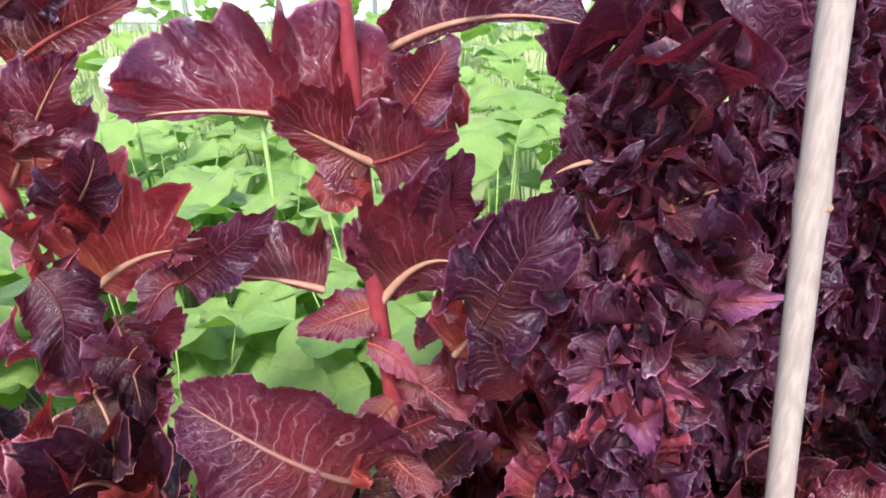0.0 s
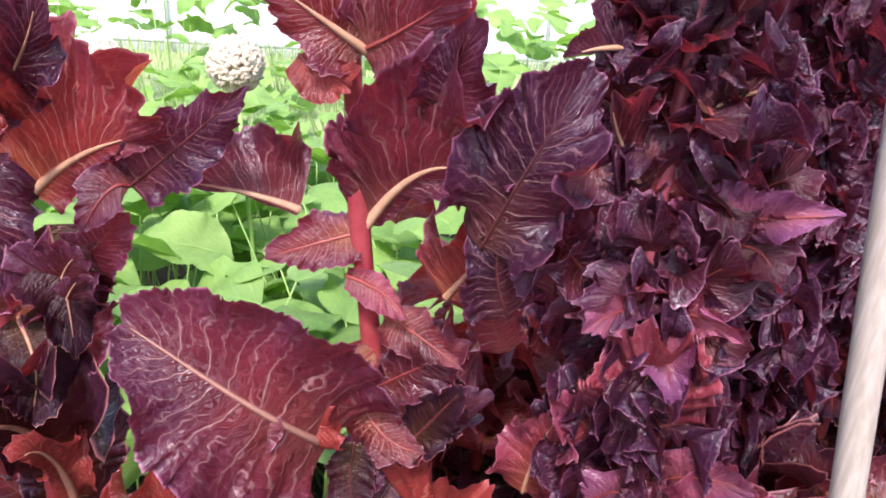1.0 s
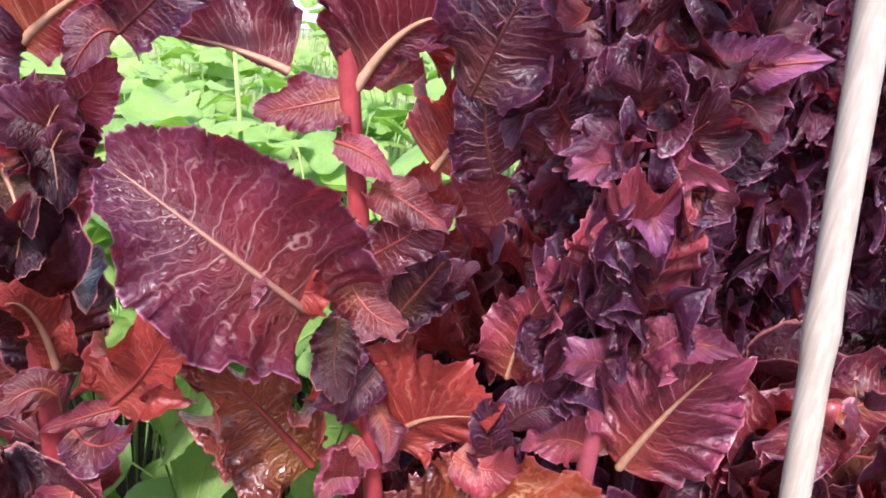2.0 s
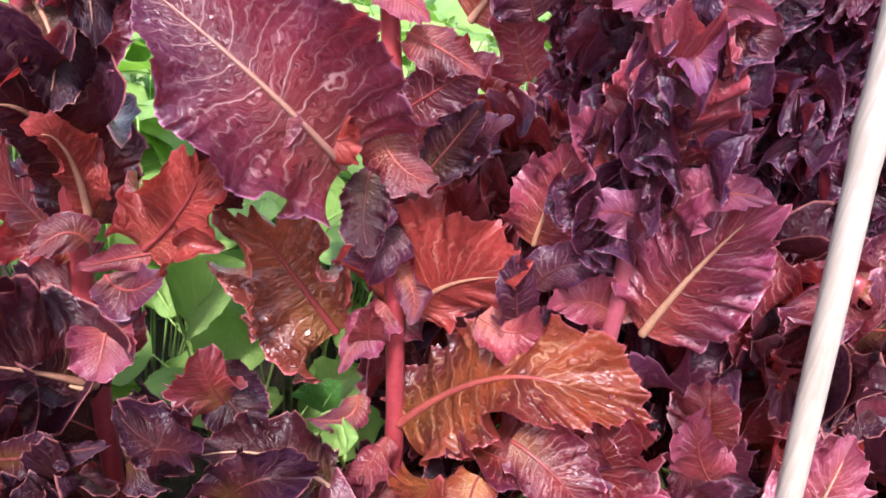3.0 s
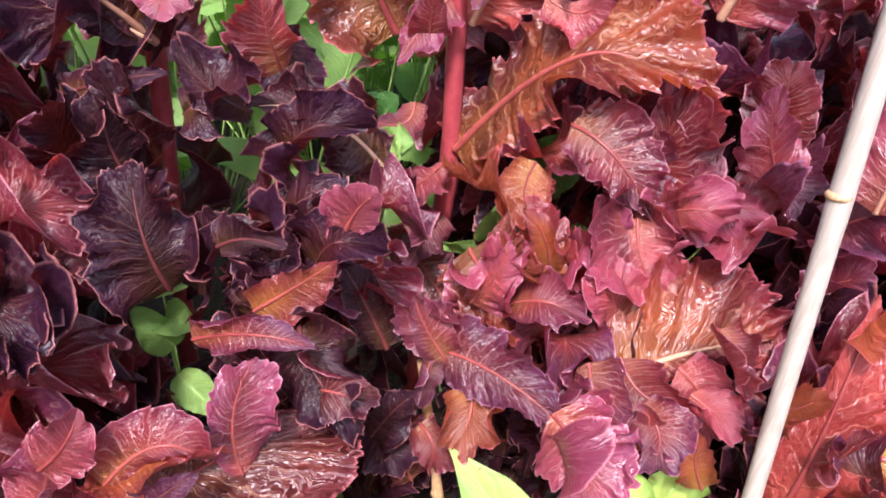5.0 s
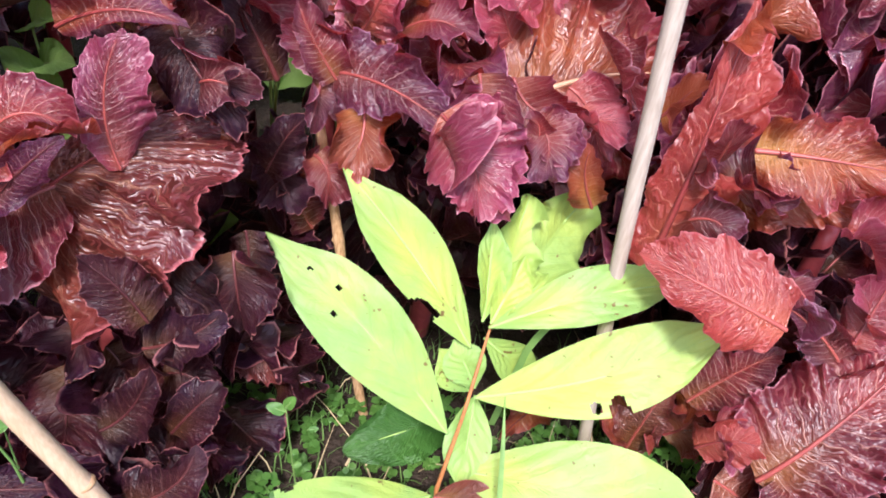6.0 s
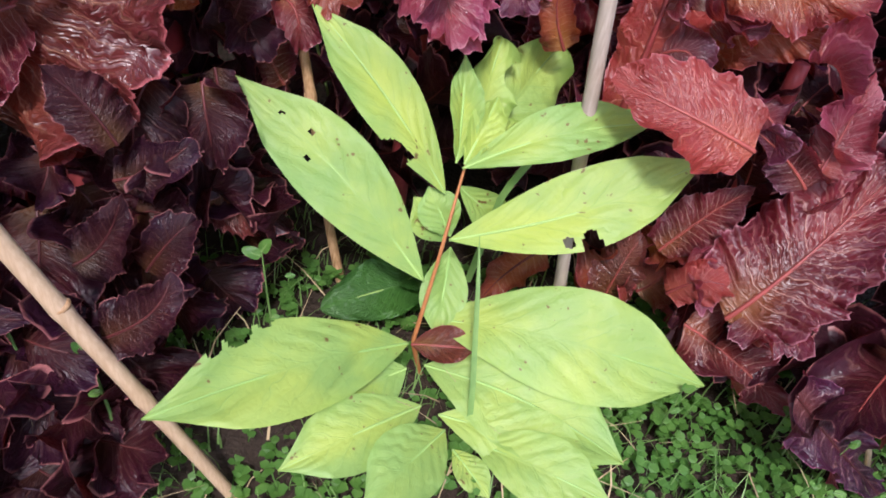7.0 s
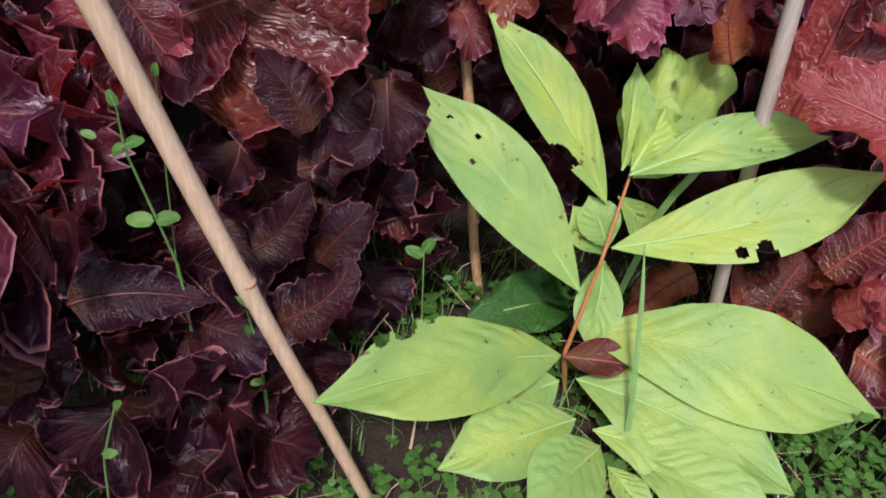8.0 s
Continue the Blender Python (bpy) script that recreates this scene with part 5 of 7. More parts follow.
frond(low_g, ((-0.031, 0.225, 0.044), (-0.018, 0.225, 0.084), (-0.006, 0.230, 0.095)), (0.019, 0.024, 0.015), (0.015, 0.019, 0.015), 0.007, (0.06, -0.60, 0.79), LETTUCE_DARK_SHADE, rib=RIB_DARK, thick=0.0008)
frond(low_g, ((-0.072, 0.100, 0.207), (-0.084, 0.100, 0.230), (-0.098, 0.100, 0.246)), (0.014, 0.02, 0.015), (0.017, 0.02, 0.015), 0.009, (0.24, -0.57, 0.78), LETTUCE_DARK_SHADE, rib=RIB_DARK, thick=0.0008)
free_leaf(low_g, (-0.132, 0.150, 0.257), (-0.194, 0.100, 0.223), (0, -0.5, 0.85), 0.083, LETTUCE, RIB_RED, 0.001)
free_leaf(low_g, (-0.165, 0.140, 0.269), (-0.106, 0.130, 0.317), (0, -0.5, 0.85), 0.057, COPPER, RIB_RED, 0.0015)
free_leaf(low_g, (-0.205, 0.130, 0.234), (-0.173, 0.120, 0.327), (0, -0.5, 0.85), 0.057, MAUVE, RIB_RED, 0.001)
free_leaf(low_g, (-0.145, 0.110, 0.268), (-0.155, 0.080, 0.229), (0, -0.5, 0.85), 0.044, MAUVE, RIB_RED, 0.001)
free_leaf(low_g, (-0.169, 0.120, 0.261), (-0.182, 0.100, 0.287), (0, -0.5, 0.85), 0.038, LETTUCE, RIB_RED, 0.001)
free_leaf(low_g, (-0.061, 0.140, 0.230), (-0.079, 0.120, 0.145), (0, -0.5, 0.85), 0.063, LETTUCE_DARK_SHADE, RIB_DARK, 0.0009)
free_leaf(low_g, (-0.036, 0.150, 0.223), (-0.027, 0.130, 0.173), (0, -0.5, 0.85), 0.052, LETTUCE_DARK_SHADE, RIB_DARK, 0.0009)
free_leaf(low_g, (-0.119, 0.120, 0.183), (-0.125, 0.100, 0.153), (0, -0.5, 0.85), 0.052, LETTUCE_DARK_SHADE, RIB_DARK, 0.0009)
free_leaf(low_g, (-0.111, 0.150, 0.169), (-0.042, 0.130, 0.158), (0, -0.5, 0.85), 0.053, LETTUCE_DARK_SHADE, RIB_DARK, 0.0008)
free_leaf(low_g, (-0.097, 0.130, 0.102), (-0.067, 0.100, 0.041), (0, -0.5, 0.85), 0.066, LETTUCE_DARK_SHADE, RIB_DARK, 0.0008)
free_leaf(low_g, (-0.080, 0.170, 0.121), (0.028, 0.170, 0.099), (0, -0.5, 0.85), 0.089, LETTUCE_DARK_SHADE, RIB_DARK, 0.0008)
free_leaf(low_g, (-0.136, 0.120, 0.139), (-0.139, 0.070, 0.039), (0, -0.5, 0.85), 0.083, LETTUCE_DARK_SHADE, RIB_DARK, 0.0008)
free_leaf(low_g, (-0.123, 0.120, 0.035), (-0.040, 0.060, 0.013), (0, -0.4, 0.9), 0.068, LETTUCE_DARK_SHADE, RIB_DARK, 0.0008)
free_leaf(low_g, (-0.105, 0.120, 0.125), (-0.038, 0.100, 0.113), (0, -0.4, 0.9), 0.047, LETTUCE_DARK_SHADE, RIB_DARK, 0.001)
free_leaf(low_g, (-0.216, 0.140, 0.117), (-0.256, 0.080, 0.042), (0, -0.4, 0.9), 0.116, LETTUCE_DARK_SHADE, RIB_DARK, 0.0008)
free_leaf(low_g, (-0.160, 0.120, 0.099), (-0.153, 0.060, 0.029), (0, -0.4, 0.9), 0.088, LETTUCE_DARK_SHADE, RIB_DARK, 0.0008)
free_leaf(low_g, (-0.114, 0.130, 0.148), (-0.092, 0.110, 0.101), (0, -0.5, 0.85), 0.061, LETTUCE_DARK_SHADE, RIB_DARK, 0.0006)
free_leaf(low_g, (-0.054, 0.170, 0.163), (-0.031, 0.160, 0.136), (0, -0.5, 0.85), 0.064, LETTUCE_DARK_SHADE, RIB_DARK, 0.0006)
free_leaf(low_g, (-0.076, 0.120, 0.138), (-0.037, 0.110, 0.143), (0, -0.5, 0.85), 0.051, LETTUCE_DARK_SHADE, RIB_DARK, 0.0006)
free_leaf(low_g, (-0.074, 0.110, 0.103), (-0.044, 0.100, 0.091), (0, -0.5, 0.85), 0.053, LETTUCE_DARK_SHADE, RIB_DARK, 0.0006)
free_leaf(low_g, (-0.049, 0.150, 0.067), (-0.011, 0.140, 0.027), (0, -0.5, 0.85), 0.061, LETTUCE_DARK_SHADE, RIB_DARK, 0.0006)
free_leaf(low_g, (-0.148, 0.080, 0.077), (-0.096, 0.060, 0.063), (0, -0.5, 0.85), 0.061, LETTUCE_DARK_SHADE, RIB_DARK, 0.0006)
free_leaf(low_g, (-0.130, 0.060, 0.009), (-0.084, 0.040, 0.011), (0, -0.4, 0.9), 0.074, LETTUCE_DARK_SHADE, RIB_DARK, 0.0006)
free_leaf(low_g, (-0.163, 0.050, -0.007), (-0.120, 0.020, -0.009), (0, -0.4, 0.9), 0.074, LETTUCE_DARK_SHADE, RIB_DARK, 0.0006)
free_leaf(low_g, (-0.035, 0.270, 0.123), (-0.005, 0.270, 0.173), (0, -0.6, 0.8), 0.081, LETTUCE_DARK_SHADE, RIB_DARK, 0.0006)
free_leaf(low_g, (-0.019, 0.200, 0.121), (-0.038, 0.200, 0.159), (0, -0.6, 0.8), 0.069, LETTUCE_DARK_SHADE, RIB_DARK, 0.0006)
free_leaf(low_g, (-0.144, 0.070, 0.074), (-0.087, 0.040, 0.090), (0, -0.4, 0.9), 0.092, LETTUCE_DARK_SHADE, RIB_DARK, 0.0006)
free_leaf(low_g, (-0.205, 0.070, 0.041), (-0.135, 0.050, 0.095), (0, -0.4, 0.9), 0.109, LETTUCE_DARK_SHADE, RIB_DARK, 0.0006)
free_leaf(low_g, (-0.109, 0.050, -0.010), (-0.049, 0.030, 0.005), (0, -0.3, 0.9), 0.096, LETTUCE_DARK_SHADE, RIB_DARK, 0.0006)
free_leaf(low_g, (-0.138, 0.030, -0.015), (-0.094, 0.010, -0.015), (0, -0.3, 0.9), 0.094, LETTUCE_DARK_SHADE, RIB_DARK, 0.0006)
free_leaf(low_g, (-0.184, 0.020, -0.012), (-0.135, -0.010, -0.013), (0, -0.3, 0.9), 0.091, LETTUCE_DARK_SHADE, RIB_DARK, 0.0006)
free_leaf(low_g, (-0.071, 0.130, 0.032), (-0.040, 0.130, 0.082), (0, -0.5, 0.8), 0.081, LETTUCE_DARK_SHADE, RIB_DARK, 0.0006)
free_leaf(low_g, (-0.020, 0.180, 0.068), (0.012, 0.170, 0.133), (0, -0.5, 0.8), 0.088, LETTUCE_DARK_SHADE, RIB_DARK, 0.0006)
free_leaf(low_g, (-0.060, 0.190, 0.112), (-0.034, 0.190, 0.165), (0, -0.5, 0.8), 0.080, LETTUCE_DARK_SHADE, RIB_DARK, 0.0006)
free_leaf(low_g, (-0.079, 0.160, 0.143), (-0.106, 0.140, 0.113), (0, -0.5, 0.8), 0.076, LETTUCE_DARK_SHADE, RIB_DARK, 0.0006)
free_leaf(low_g, (-0.218, 0.060, 0.069), (-0.243, 0.020, 0.022), (0, -0.4, 0.9), 0.103, LETTUCE_DARK_SHADE, RIB_DARK, 0.0006)
free_leaf(low_g, (-0.182, 0.050, 0.011), (-0.202, 0.000, -0.001), (0, -0.3, 0.9), 0.097, LETTUCE_DARK_SHADE, RIB_DARK, 0.0006)
free_leaf(low_g, (-0.148, 0.070, 0.030), (-0.105, 0.040, 0.004), (0, -0.3, 0.9), 0.095, LETTUCE_DARK_SHADE, RIB_DARK, 0.0006)
free_leaf(low_g, (-0.115, 0.090, 0.027), (-0.041, 0.060, 0.029), (0, -0.3, 0.9), 0.077, LETTUCE_DARK_SHADE, RIB_DARK, 0.0006)
free_leaf(low_g, (-0.234, 0.020, 0.001), (-0.235, -0.020, -0.003), (0, -0.3, 0.9), 0.093, LETTUCE_DARK_SHADE, RIB_DARK, 0.0006)

low_f = thing("lettuce", (0.10, 0.32, 0.0), "red lettuce with sunlit puckered leaves, orange where light comes through", "lettuce", "red lettuces")
stem(low_f, [(0.10, 0.32, -0.01), (0.10, 0.31, 0.15), (0.10, 0.31, 0.24)], [0.011, 0.009, 0.005])
frond(low_f, ((-0.001, 0.260, 0.293), (0.039, 0.235, 0.303), (0.081, 0.210, 0.295)), (0.022, 0.03, 0.026), (0.018, 0.026, 0.022), 0.015, (-0.04, -0.82, 0.58), PLUM, rib=RIB_RED, thick=0.0012, pucker=0.003)
frond(low_f, ((0.078, 0.200, 0.307), (0.100, 0.190, 0.285), (0.111, 0.175, 0.261)), (0.025, 0.039, 0.03), (0.021, 0.032, 0.023), 0.009, (-0.17, -0.75, 0.64), MAUVE, rib=RIB_RED, thick=0.001)
frond(low_f, ((0.011, 0.250, 0.293), (-0.004, 0.245, 0.320), (-0.013, 0.245, 0.340)), (0.011, 0.013, 0.01), (0.013, 0.018, 0.015), 0.007, (0.05, -0.84, 0.54), LETTUCE, rib=RIB_RED, thick=0.001)
frond(low_f, ((0.023, 0.290, 0.313), (0.035, 0.280, 0.345), (0.040, 0.280, 0.368)), (0.008, 0.017, 0.011), (0.021, 0.023, 0.013), 0.006, (-0.03, -0.88, 0.47), MAUVE, rib=RIB_RED, thick=0.001, pucker=0.003)
frond(low_f, ((0.074, 0.310, 0.333), (0.066, 0.300, 0.365), (0.049, 0.295, 0.388)), (0.012, 0.015, 0.011), (0.014, 0.016, 0.012), 0.006, (-0.09, -0.90, 0.42), COPPER, rib=RIB_RED, thick=0.001)
frond(low_f, ((0.130, 0.370, 0.353), (0.136, 0.355, 0.402), (0.139, 0.350, 0.442)), (0.026, 0.035, 0.033), (0.026, 0.05, 0.05), 0.026, (-0.21, -0.93, 0.31), LETTUCE, rib=RIB_RED, thick=0.0014, fold=(0.3, 0.3))
frond(low_f, ((0.129, 0.330, 0.377), (0.135, 0.315, 0.355), (0.147, 0.305, 0.336)), (0.023, 0.031, 0.023), (0.021, 0.03, 0.023), 0.010, (-0.22, -0.89, 0.41), MAUVE, rib=RIB_RED, thick=0.001)
frond(low_f, ((0.127, 0.270, 0.273), (0.170, 0.280, 0.301), (0.241, 0.310, 0.304)), (0.038, 0.076, 0.07), (0.015, 0.018, 0.013), 0.011, (-0.29, -0.81, 0.51), COPPER, thick=0.003, rib=RIB, sweep=0.4, pucker=0.0045, curl=0.18)
frond(low_f, ((0.165, 0.260, 0.307), (0.183, 0.250, 0.293), (0.197, 0.245, 0.262)), (0.018, 0.025, 0.018), (0.018, 0.025, 0.018), 0.008, (-0.31, -0.78, 0.55), MAUVE, rib=RIB_RED, thick=0.001, pucker=0.003)
frond(low_f, ((0.029, 0.250, 0.272), (0.032, 0.240, 0.255), (0.041, 0.235, 0.232)), (0.014, 0.018, 0.014), (0.014, 0.02, 0.016), 0.008, (-0.03, -0.78, 0.63), BRONZE, rib=RIB_RED, thick=0.001, pucker=0.003)
frond(low_f, ((0.060, 0.310, 0.262), (0.038, 0.300, 0.321), (0.036, 0.300, 0.379)), (0.029, 0.029, 0.016), (0.054, 0.054, 0.029), 0.006, (-0.09, -0.73, 0.68), BRONZE, rib=RIB_RED, thick=0.0016, pucker=0.003)
frond(low_f, ((0.012, 0.280, 0.291), (-0.001, 0.270, 0.304), (-0.016, 0.265, 0.306)), (0.01, 0.016, 0.012), (0.012, 0.02, 0.016), 0.010, (0.00, -0.68, 0.73), LETTUCE, rib=RIB_RED, thick=0.001)
frond(low_f, ((0.173, 0.360, 0.428), (0.156, 0.350, 0.450), (0.147, 0.350, 0.466)), (0.012, 0.018, 0.014), (0.012, 0.02, 0.016), 0.006, (-0.31, -0.84, 0.45), MAUVE, rib=RIB_RED, thick=0.001)
frond(low_f, ((0.153, 0.340, 0.384), (0.176, 0.330, 0.396), (0.204, 0.330, 0.396)), (0.015, 0.023, 0.017), (0.021, 0.031, 0.025), 0.010, (-0.33, -0.78, 0.54), MAUVE, rib=RIB_RED, thick=0.001)
frond(low_f, ((0.221, 0.370, 0.426), (0.209, 0.360, 0.463), (0.206, 0.360, 0.480)), (0.019, 0.03, 0.023), (0.017, 0.025, 0.021), 0.008, (-0.39, -0.82, 0.41), LETTUCE, rib=RIB_RED, thick=0.001)
frond(low_f, ((0.143, 0.220, 0.267), (0.144, 0.220, 0.291), (0.138, 0.220, 0.300)), (0.009, 0.012, 0.009), (0.009, 0.013, 0.011), 0.005, (-0.25, -0.77, 0.59), LETTUCE, rib=RIB_RED, thick=0.001)
frond(low_f, ((0.194, 0.220, 0.239), (0.182, 0.220, 0.264), (0.180, 0.220, 0.283)), (0.012, 0.017, 0.014), (0.012, 0.017, 0.012), 0.006, (-0.33, -0.73, 0.60), COPPER, rib=RIB_RED, thick=0.001)
frond(low_f, ((0.074, 0.360, 0.426), (0.103, 0.340, 0.417), (0.134, 0.330, 0.386)), (0.024, 0.036, 0.028), (0.02, 0.028, 0.024), 0.012, (-0.20, -0.80, 0.56), LETTUCE, rib=RIB_RED, thick=0.0014)
frond(low_f, ((0.095, 0.360, 0.429), (0.119, 0.350, 0.409), (0.146, 0.340, 0.378)), (0.026, 0.036, 0.026), (0.021, 0.032, 0.024), 0.013, (-0.24, -0.74, 0.63), LETTUCE, rib=RIB_RED, thick=0.0012)
frond(low_f, ((0.054, 0.350, 0.399), (0.050, 0.340, 0.374), (0.064, 0.330, 0.364)), (0.017, 0.023, 0.017), (0.017, 0.023, 0.017), 0.009, (-0.12, -0.72, 0.68), COPPER, rib=RIB_RED, thick=0.0008)
free_leaf(low_f, (0.018, 0.380, 0.361), (0.067, 0.330, 0.374), (0, -0.6, 0.8), 0.083, COPPER, RIB_RED, 0.001)
free_leaf(low_f, (0.054, 0.400, 0.381), (0.100, 0.360, 0.398), (0, -0.6, 0.8), 0.077, LETTUCE, RIB_RED, 0.001)
free_leaf(low_f, (0.112, 0.410, 0.386), (0.124, 0.380, 0.458), (0, -0.6, 0.8), 0.080, PLUM, RIB_RED, 0.001)
free_leaf(low_f, (0.207, 0.370, 0.413), (0.236, 0.340, 0.401), (0, -0.6, 0.8), 0.069, PLUM, RIB_RED, 0.001)
free_leaf(low_f, (0.079, 0.210, 0.295), (0.117, 0.170, 0.259), (0, -0.6, 0.8), 0.079, MAUVE, RIB_RED, 0.001)
free_leaf(low_f, (0.101, 0.240, 0.317), (0.094, 0.210, 0.275), (0, -0.6, 0.8), 0.068, LETTUCE, RIB_RED, 0.001)
free_leaf(low_f, (0.028, 0.310, 0.290), (0.045, 0.290, 0.362), (0, -0.7, 0.7), 0.066, MAUVE, RIB_RED, 0.001)
free_leaf(low_f, (0.057, 0.320, 0.313), (0.060, 0.310, 0.383), (0, -0.7, 0.7), 0.058, COPPER, RIB_RED, 0.0015)
free_leaf(low_f, (0.049, 0.290, 0.316), (0.098, 0.270, 0.336), (0, -0.7, 0.7), 0.045, LETTUCE, RIB_RED, 0.001)
free_leaf(low_f, (0.015, 0.270, 0.290), (-0.020, 0.250, 0.327), (0, -0.7, 0.7), 0.048, LETTUCE, RIB_RED, 0.001)
free_leaf(low_f, (0.001, 0.250, 0.292), (-0.002, 0.230, 0.268), (0, -0.7, 0.7), 0.030, LETTUCE, RIB_RED, 0.001)
free_leaf(low_f, (-0.000, 0.240, 0.240), (0.018, 0.220, 0.214), (0, -0.7, 0.7), 0.035, LETTUCE, RIB_RED, 0.001)
free_leaf(low_f, (-0.025, 0.250, 0.227), (-0.012, 0.230, 0.198), (0, -0.7, 0.7), 0.053, LETTUCE_DARK_SHADE, RIB_DARK, 0.0009)
free_leaf(low_f, (0.125, 0.340, 0.377), (0.142, 0.310, 0.315), (0, -0.7, 0.7), 0.075, MAUVE, RIB_RED, 0.001)
free_leaf(low_f, (0.145, 0.340, 0.376), (0.184, 0.310, 0.403), (0, -0.7, 0.7), 0.060, MAUVE, RIB_RED, 0.001)
free_leaf(low_f, (0.134, 0.310, 0.299), (0.106, 0.300, 0.359), (0, -0.7, 0.7), 0.051, MAUVE, RIB_RED, 0.001)
free_leaf(low_f, (0.029, 0.240, 0.286), (0.030, 0.210, 0.252), (0, -0.7, 0.7), 0.055, COPPER, RIB_RED, 0.0015)
free_leaf(low_f, (0.127, 0.260, 0.308), (0.171, 0.220, 0.291), (0, -0.7, 0.7), 0.070, LETTUCE, RIB_RED, 0.001)
free_leaf(low_f, (0.171, 0.240, 0.303), (0.197, 0.220, 0.301), (0, -0.7, 0.7), 0.047, MAUVE, RIB_RED, 0.001)
free_leaf(low_f, (0.139, 0.230, 0.295), (0.156, 0.200, 0.272), (0, -0.7, 0.7), 0.047, LETTUCE, RIB_RED, 0.001)
free_leaf(low_f, (0.089, 0.330, 0.323), (0.096, 0.310, 0.373), (0, -0.7, 0.7), 0.051, MAUVE, RIB_RED, 0.001)
free_leaf(low_f, (0.179, 0.260, 0.344), (0.211, 0.240, 0.306), (0, -0.7, 0.7), 0.043, LETTUCE, RIB_RED, 0.001)
free_leaf(low_f, (0.119, 0.400, 0.372), (0.144, 0.360, 0.330), (0, -0.7, 0.7), 0.102, COPPER, RIB_RED, 0.0015)
free_leaf(low_f, (0.218, 0.360, 0.374), (0.153, 0.320, 0.369), (0, -0.7, 0.7), 0.073, MAUVE, RIB_RED, 0.001)
free_leaf(low_f, (0.017, 0.330, 0.331), (0.064, 0.290, 0.308), (0, -0.7, 0.7), 0.077, COPPER, RIB_RED, 0.0015)
free_leaf(low_f, (0.100, 0.340, 0.304), (0.110, 0.330, 0.383), (0, -0.7, 0.7), 0.070, MAUVE, RIB_RED, 0.001)

low_e = thing("lettuce", (0.36, 0.20, 0.0), "broad-leaved red lettuce with brick-red leaves beside the cane", "lettuce", "red lettuces")
stem(low_e, [(0.36, 0.20, -0.01), (0.36, 0.20, 0.12), (0.355, 0.205, 0.26)], [0.012, 0.010, 0.006])
frond(low_e, ((0.295, 0.115, 0.242), (0.255, 0.125, 0.254), (0.214, 0.145, 0.259)), (0.018, 0.033, 0.022), (0.022, 0.04, 0.033), 0.009, (-0.32, -0.60, 0.73), BRICK, rib=RIB_RED, thick=0.0014, frill=0.3, curl=0.18)
frond(low_e, ((0.247, 0.215, 0.193), (0.254, 0.225, 0.282), (0.262, 0.250, 0.364)), (0.016, 0.026, 0.018), (0.02, 0.037, 0.045), 0.024, (-0.40, -0.80, 0.46), BRICK, rib=RIB_RED, thick=0.003, frill=0.3, curl=0.18)
frond(low_e, ((0.274, 0.200, 0.311), (0.310, 0.190, 0.317), (0.349, 0.180, 0.320)), (0.023, 0.031, 0.027), (0.02, 0.035, 0.031), 0.016, (-0.53, -0.75, 0.40), COPPER, rib=RIB_RED, thick=0.0016, pucker=0.002)
frond(low_e, ((0.330, 0.100, 0.111), (0.364, 0.110, 0.160), (0.411, 0.140, 0.212)), (0.037, 0.054, 0.05), (0.026, 0.048, 0.048), 0.026, (-0.41, -0.47, 0.78), LETTUCE, rib=RIB_RED, thick=0.0018, curl=0.18)
frond(low_e, ((0.355, 0.130, 0.221), (0.362, 0.140, 0.246), (0.367, 0.150, 0.278)), (0.012, 0.019, 0.014), (0.019, 0.026, 0.019), 0.008, (-0.57, -0.71, 0.41), MAUVE, rib=RIB_RED, thick=0.001)
frond(low_e, ((0.344, 0.120, 0.216), (0.323, 0.125, 0.234), (0.298, 0.130, 0.248)), (0.014, 0.018, 0.012), (0.014, 0.019, 0.014), 0.006, (-0.52, -0.72, 0.46), PLUM, rib=RIB_RED, thick=0.001)
frond(low_e, ((0.313, 0.115, 0.086), (0.357, 0.100, 0.066), (0.399, 0.080, 0.040)), (0.028, 0.033, 0.026), (0.023, 0.029, 0.023), 0.012, (-0.34, -0.38, 0.86), LETTUCE, rib=RIB_RED, thick=0.001,)
frond(low_e, ((0.362, 0.040, 0.107), (0.409, 0.030, 0.066), (0.468, 0.020, 0.019)), (0.026, 0.03, 0.023), (0.023, 0.028, 0.023), 0.012, (-0.40, -0.30, 0.86), LETTUCE_BACK, rib=RIB_DARK, thick=0.001,)
frond(low_e, ((0.293, 0.160, 0.117), (0.310, 0.155, 0.155), (0.327, 0.150, 0.185)), (0.017, 0.023, 0.017), (0.017, 0.024, 0.02), 0.009, (-0.45, -0.70, 0.56), LETTUCE, rib=RIB_RED, thick=0.001)
frond(low_e, ((0.221, 0.200, 0.073), (0.195, 0.195, 0.047), (0.176, 0.190, 0.015)), (0.017, 0.02, 0.014), (0.015, 0.019, 0.014), 0.007, (-0.22, -0.70, 0.68), COPPER, rib=RIB_RED, thick=0.001)
frond(low_e, ((0.268, 0.250, 0.229), (0.313, 0.210, 0.274), (0.351, 0.190, 0.277)), (0.026, 0.035, 0.026), (0.017, 0.026, 0.022), 0.013, (-0.45, -0.82, 0.36), COPPER, rib=RIB_RED, thick=0.001, pucker=0.003)
frond(low_e, ((0.297, 0.130, 0.102), (0.311, 0.120, 0.126), (0.330, 0.115, 0.128)), (0.013, 0.02, 0.015), (0.013, 0.02, 0.015), 0.009, (-0.45, -0.64, 0.62), BRICK, rib=RIB_RED, thick=0.001)
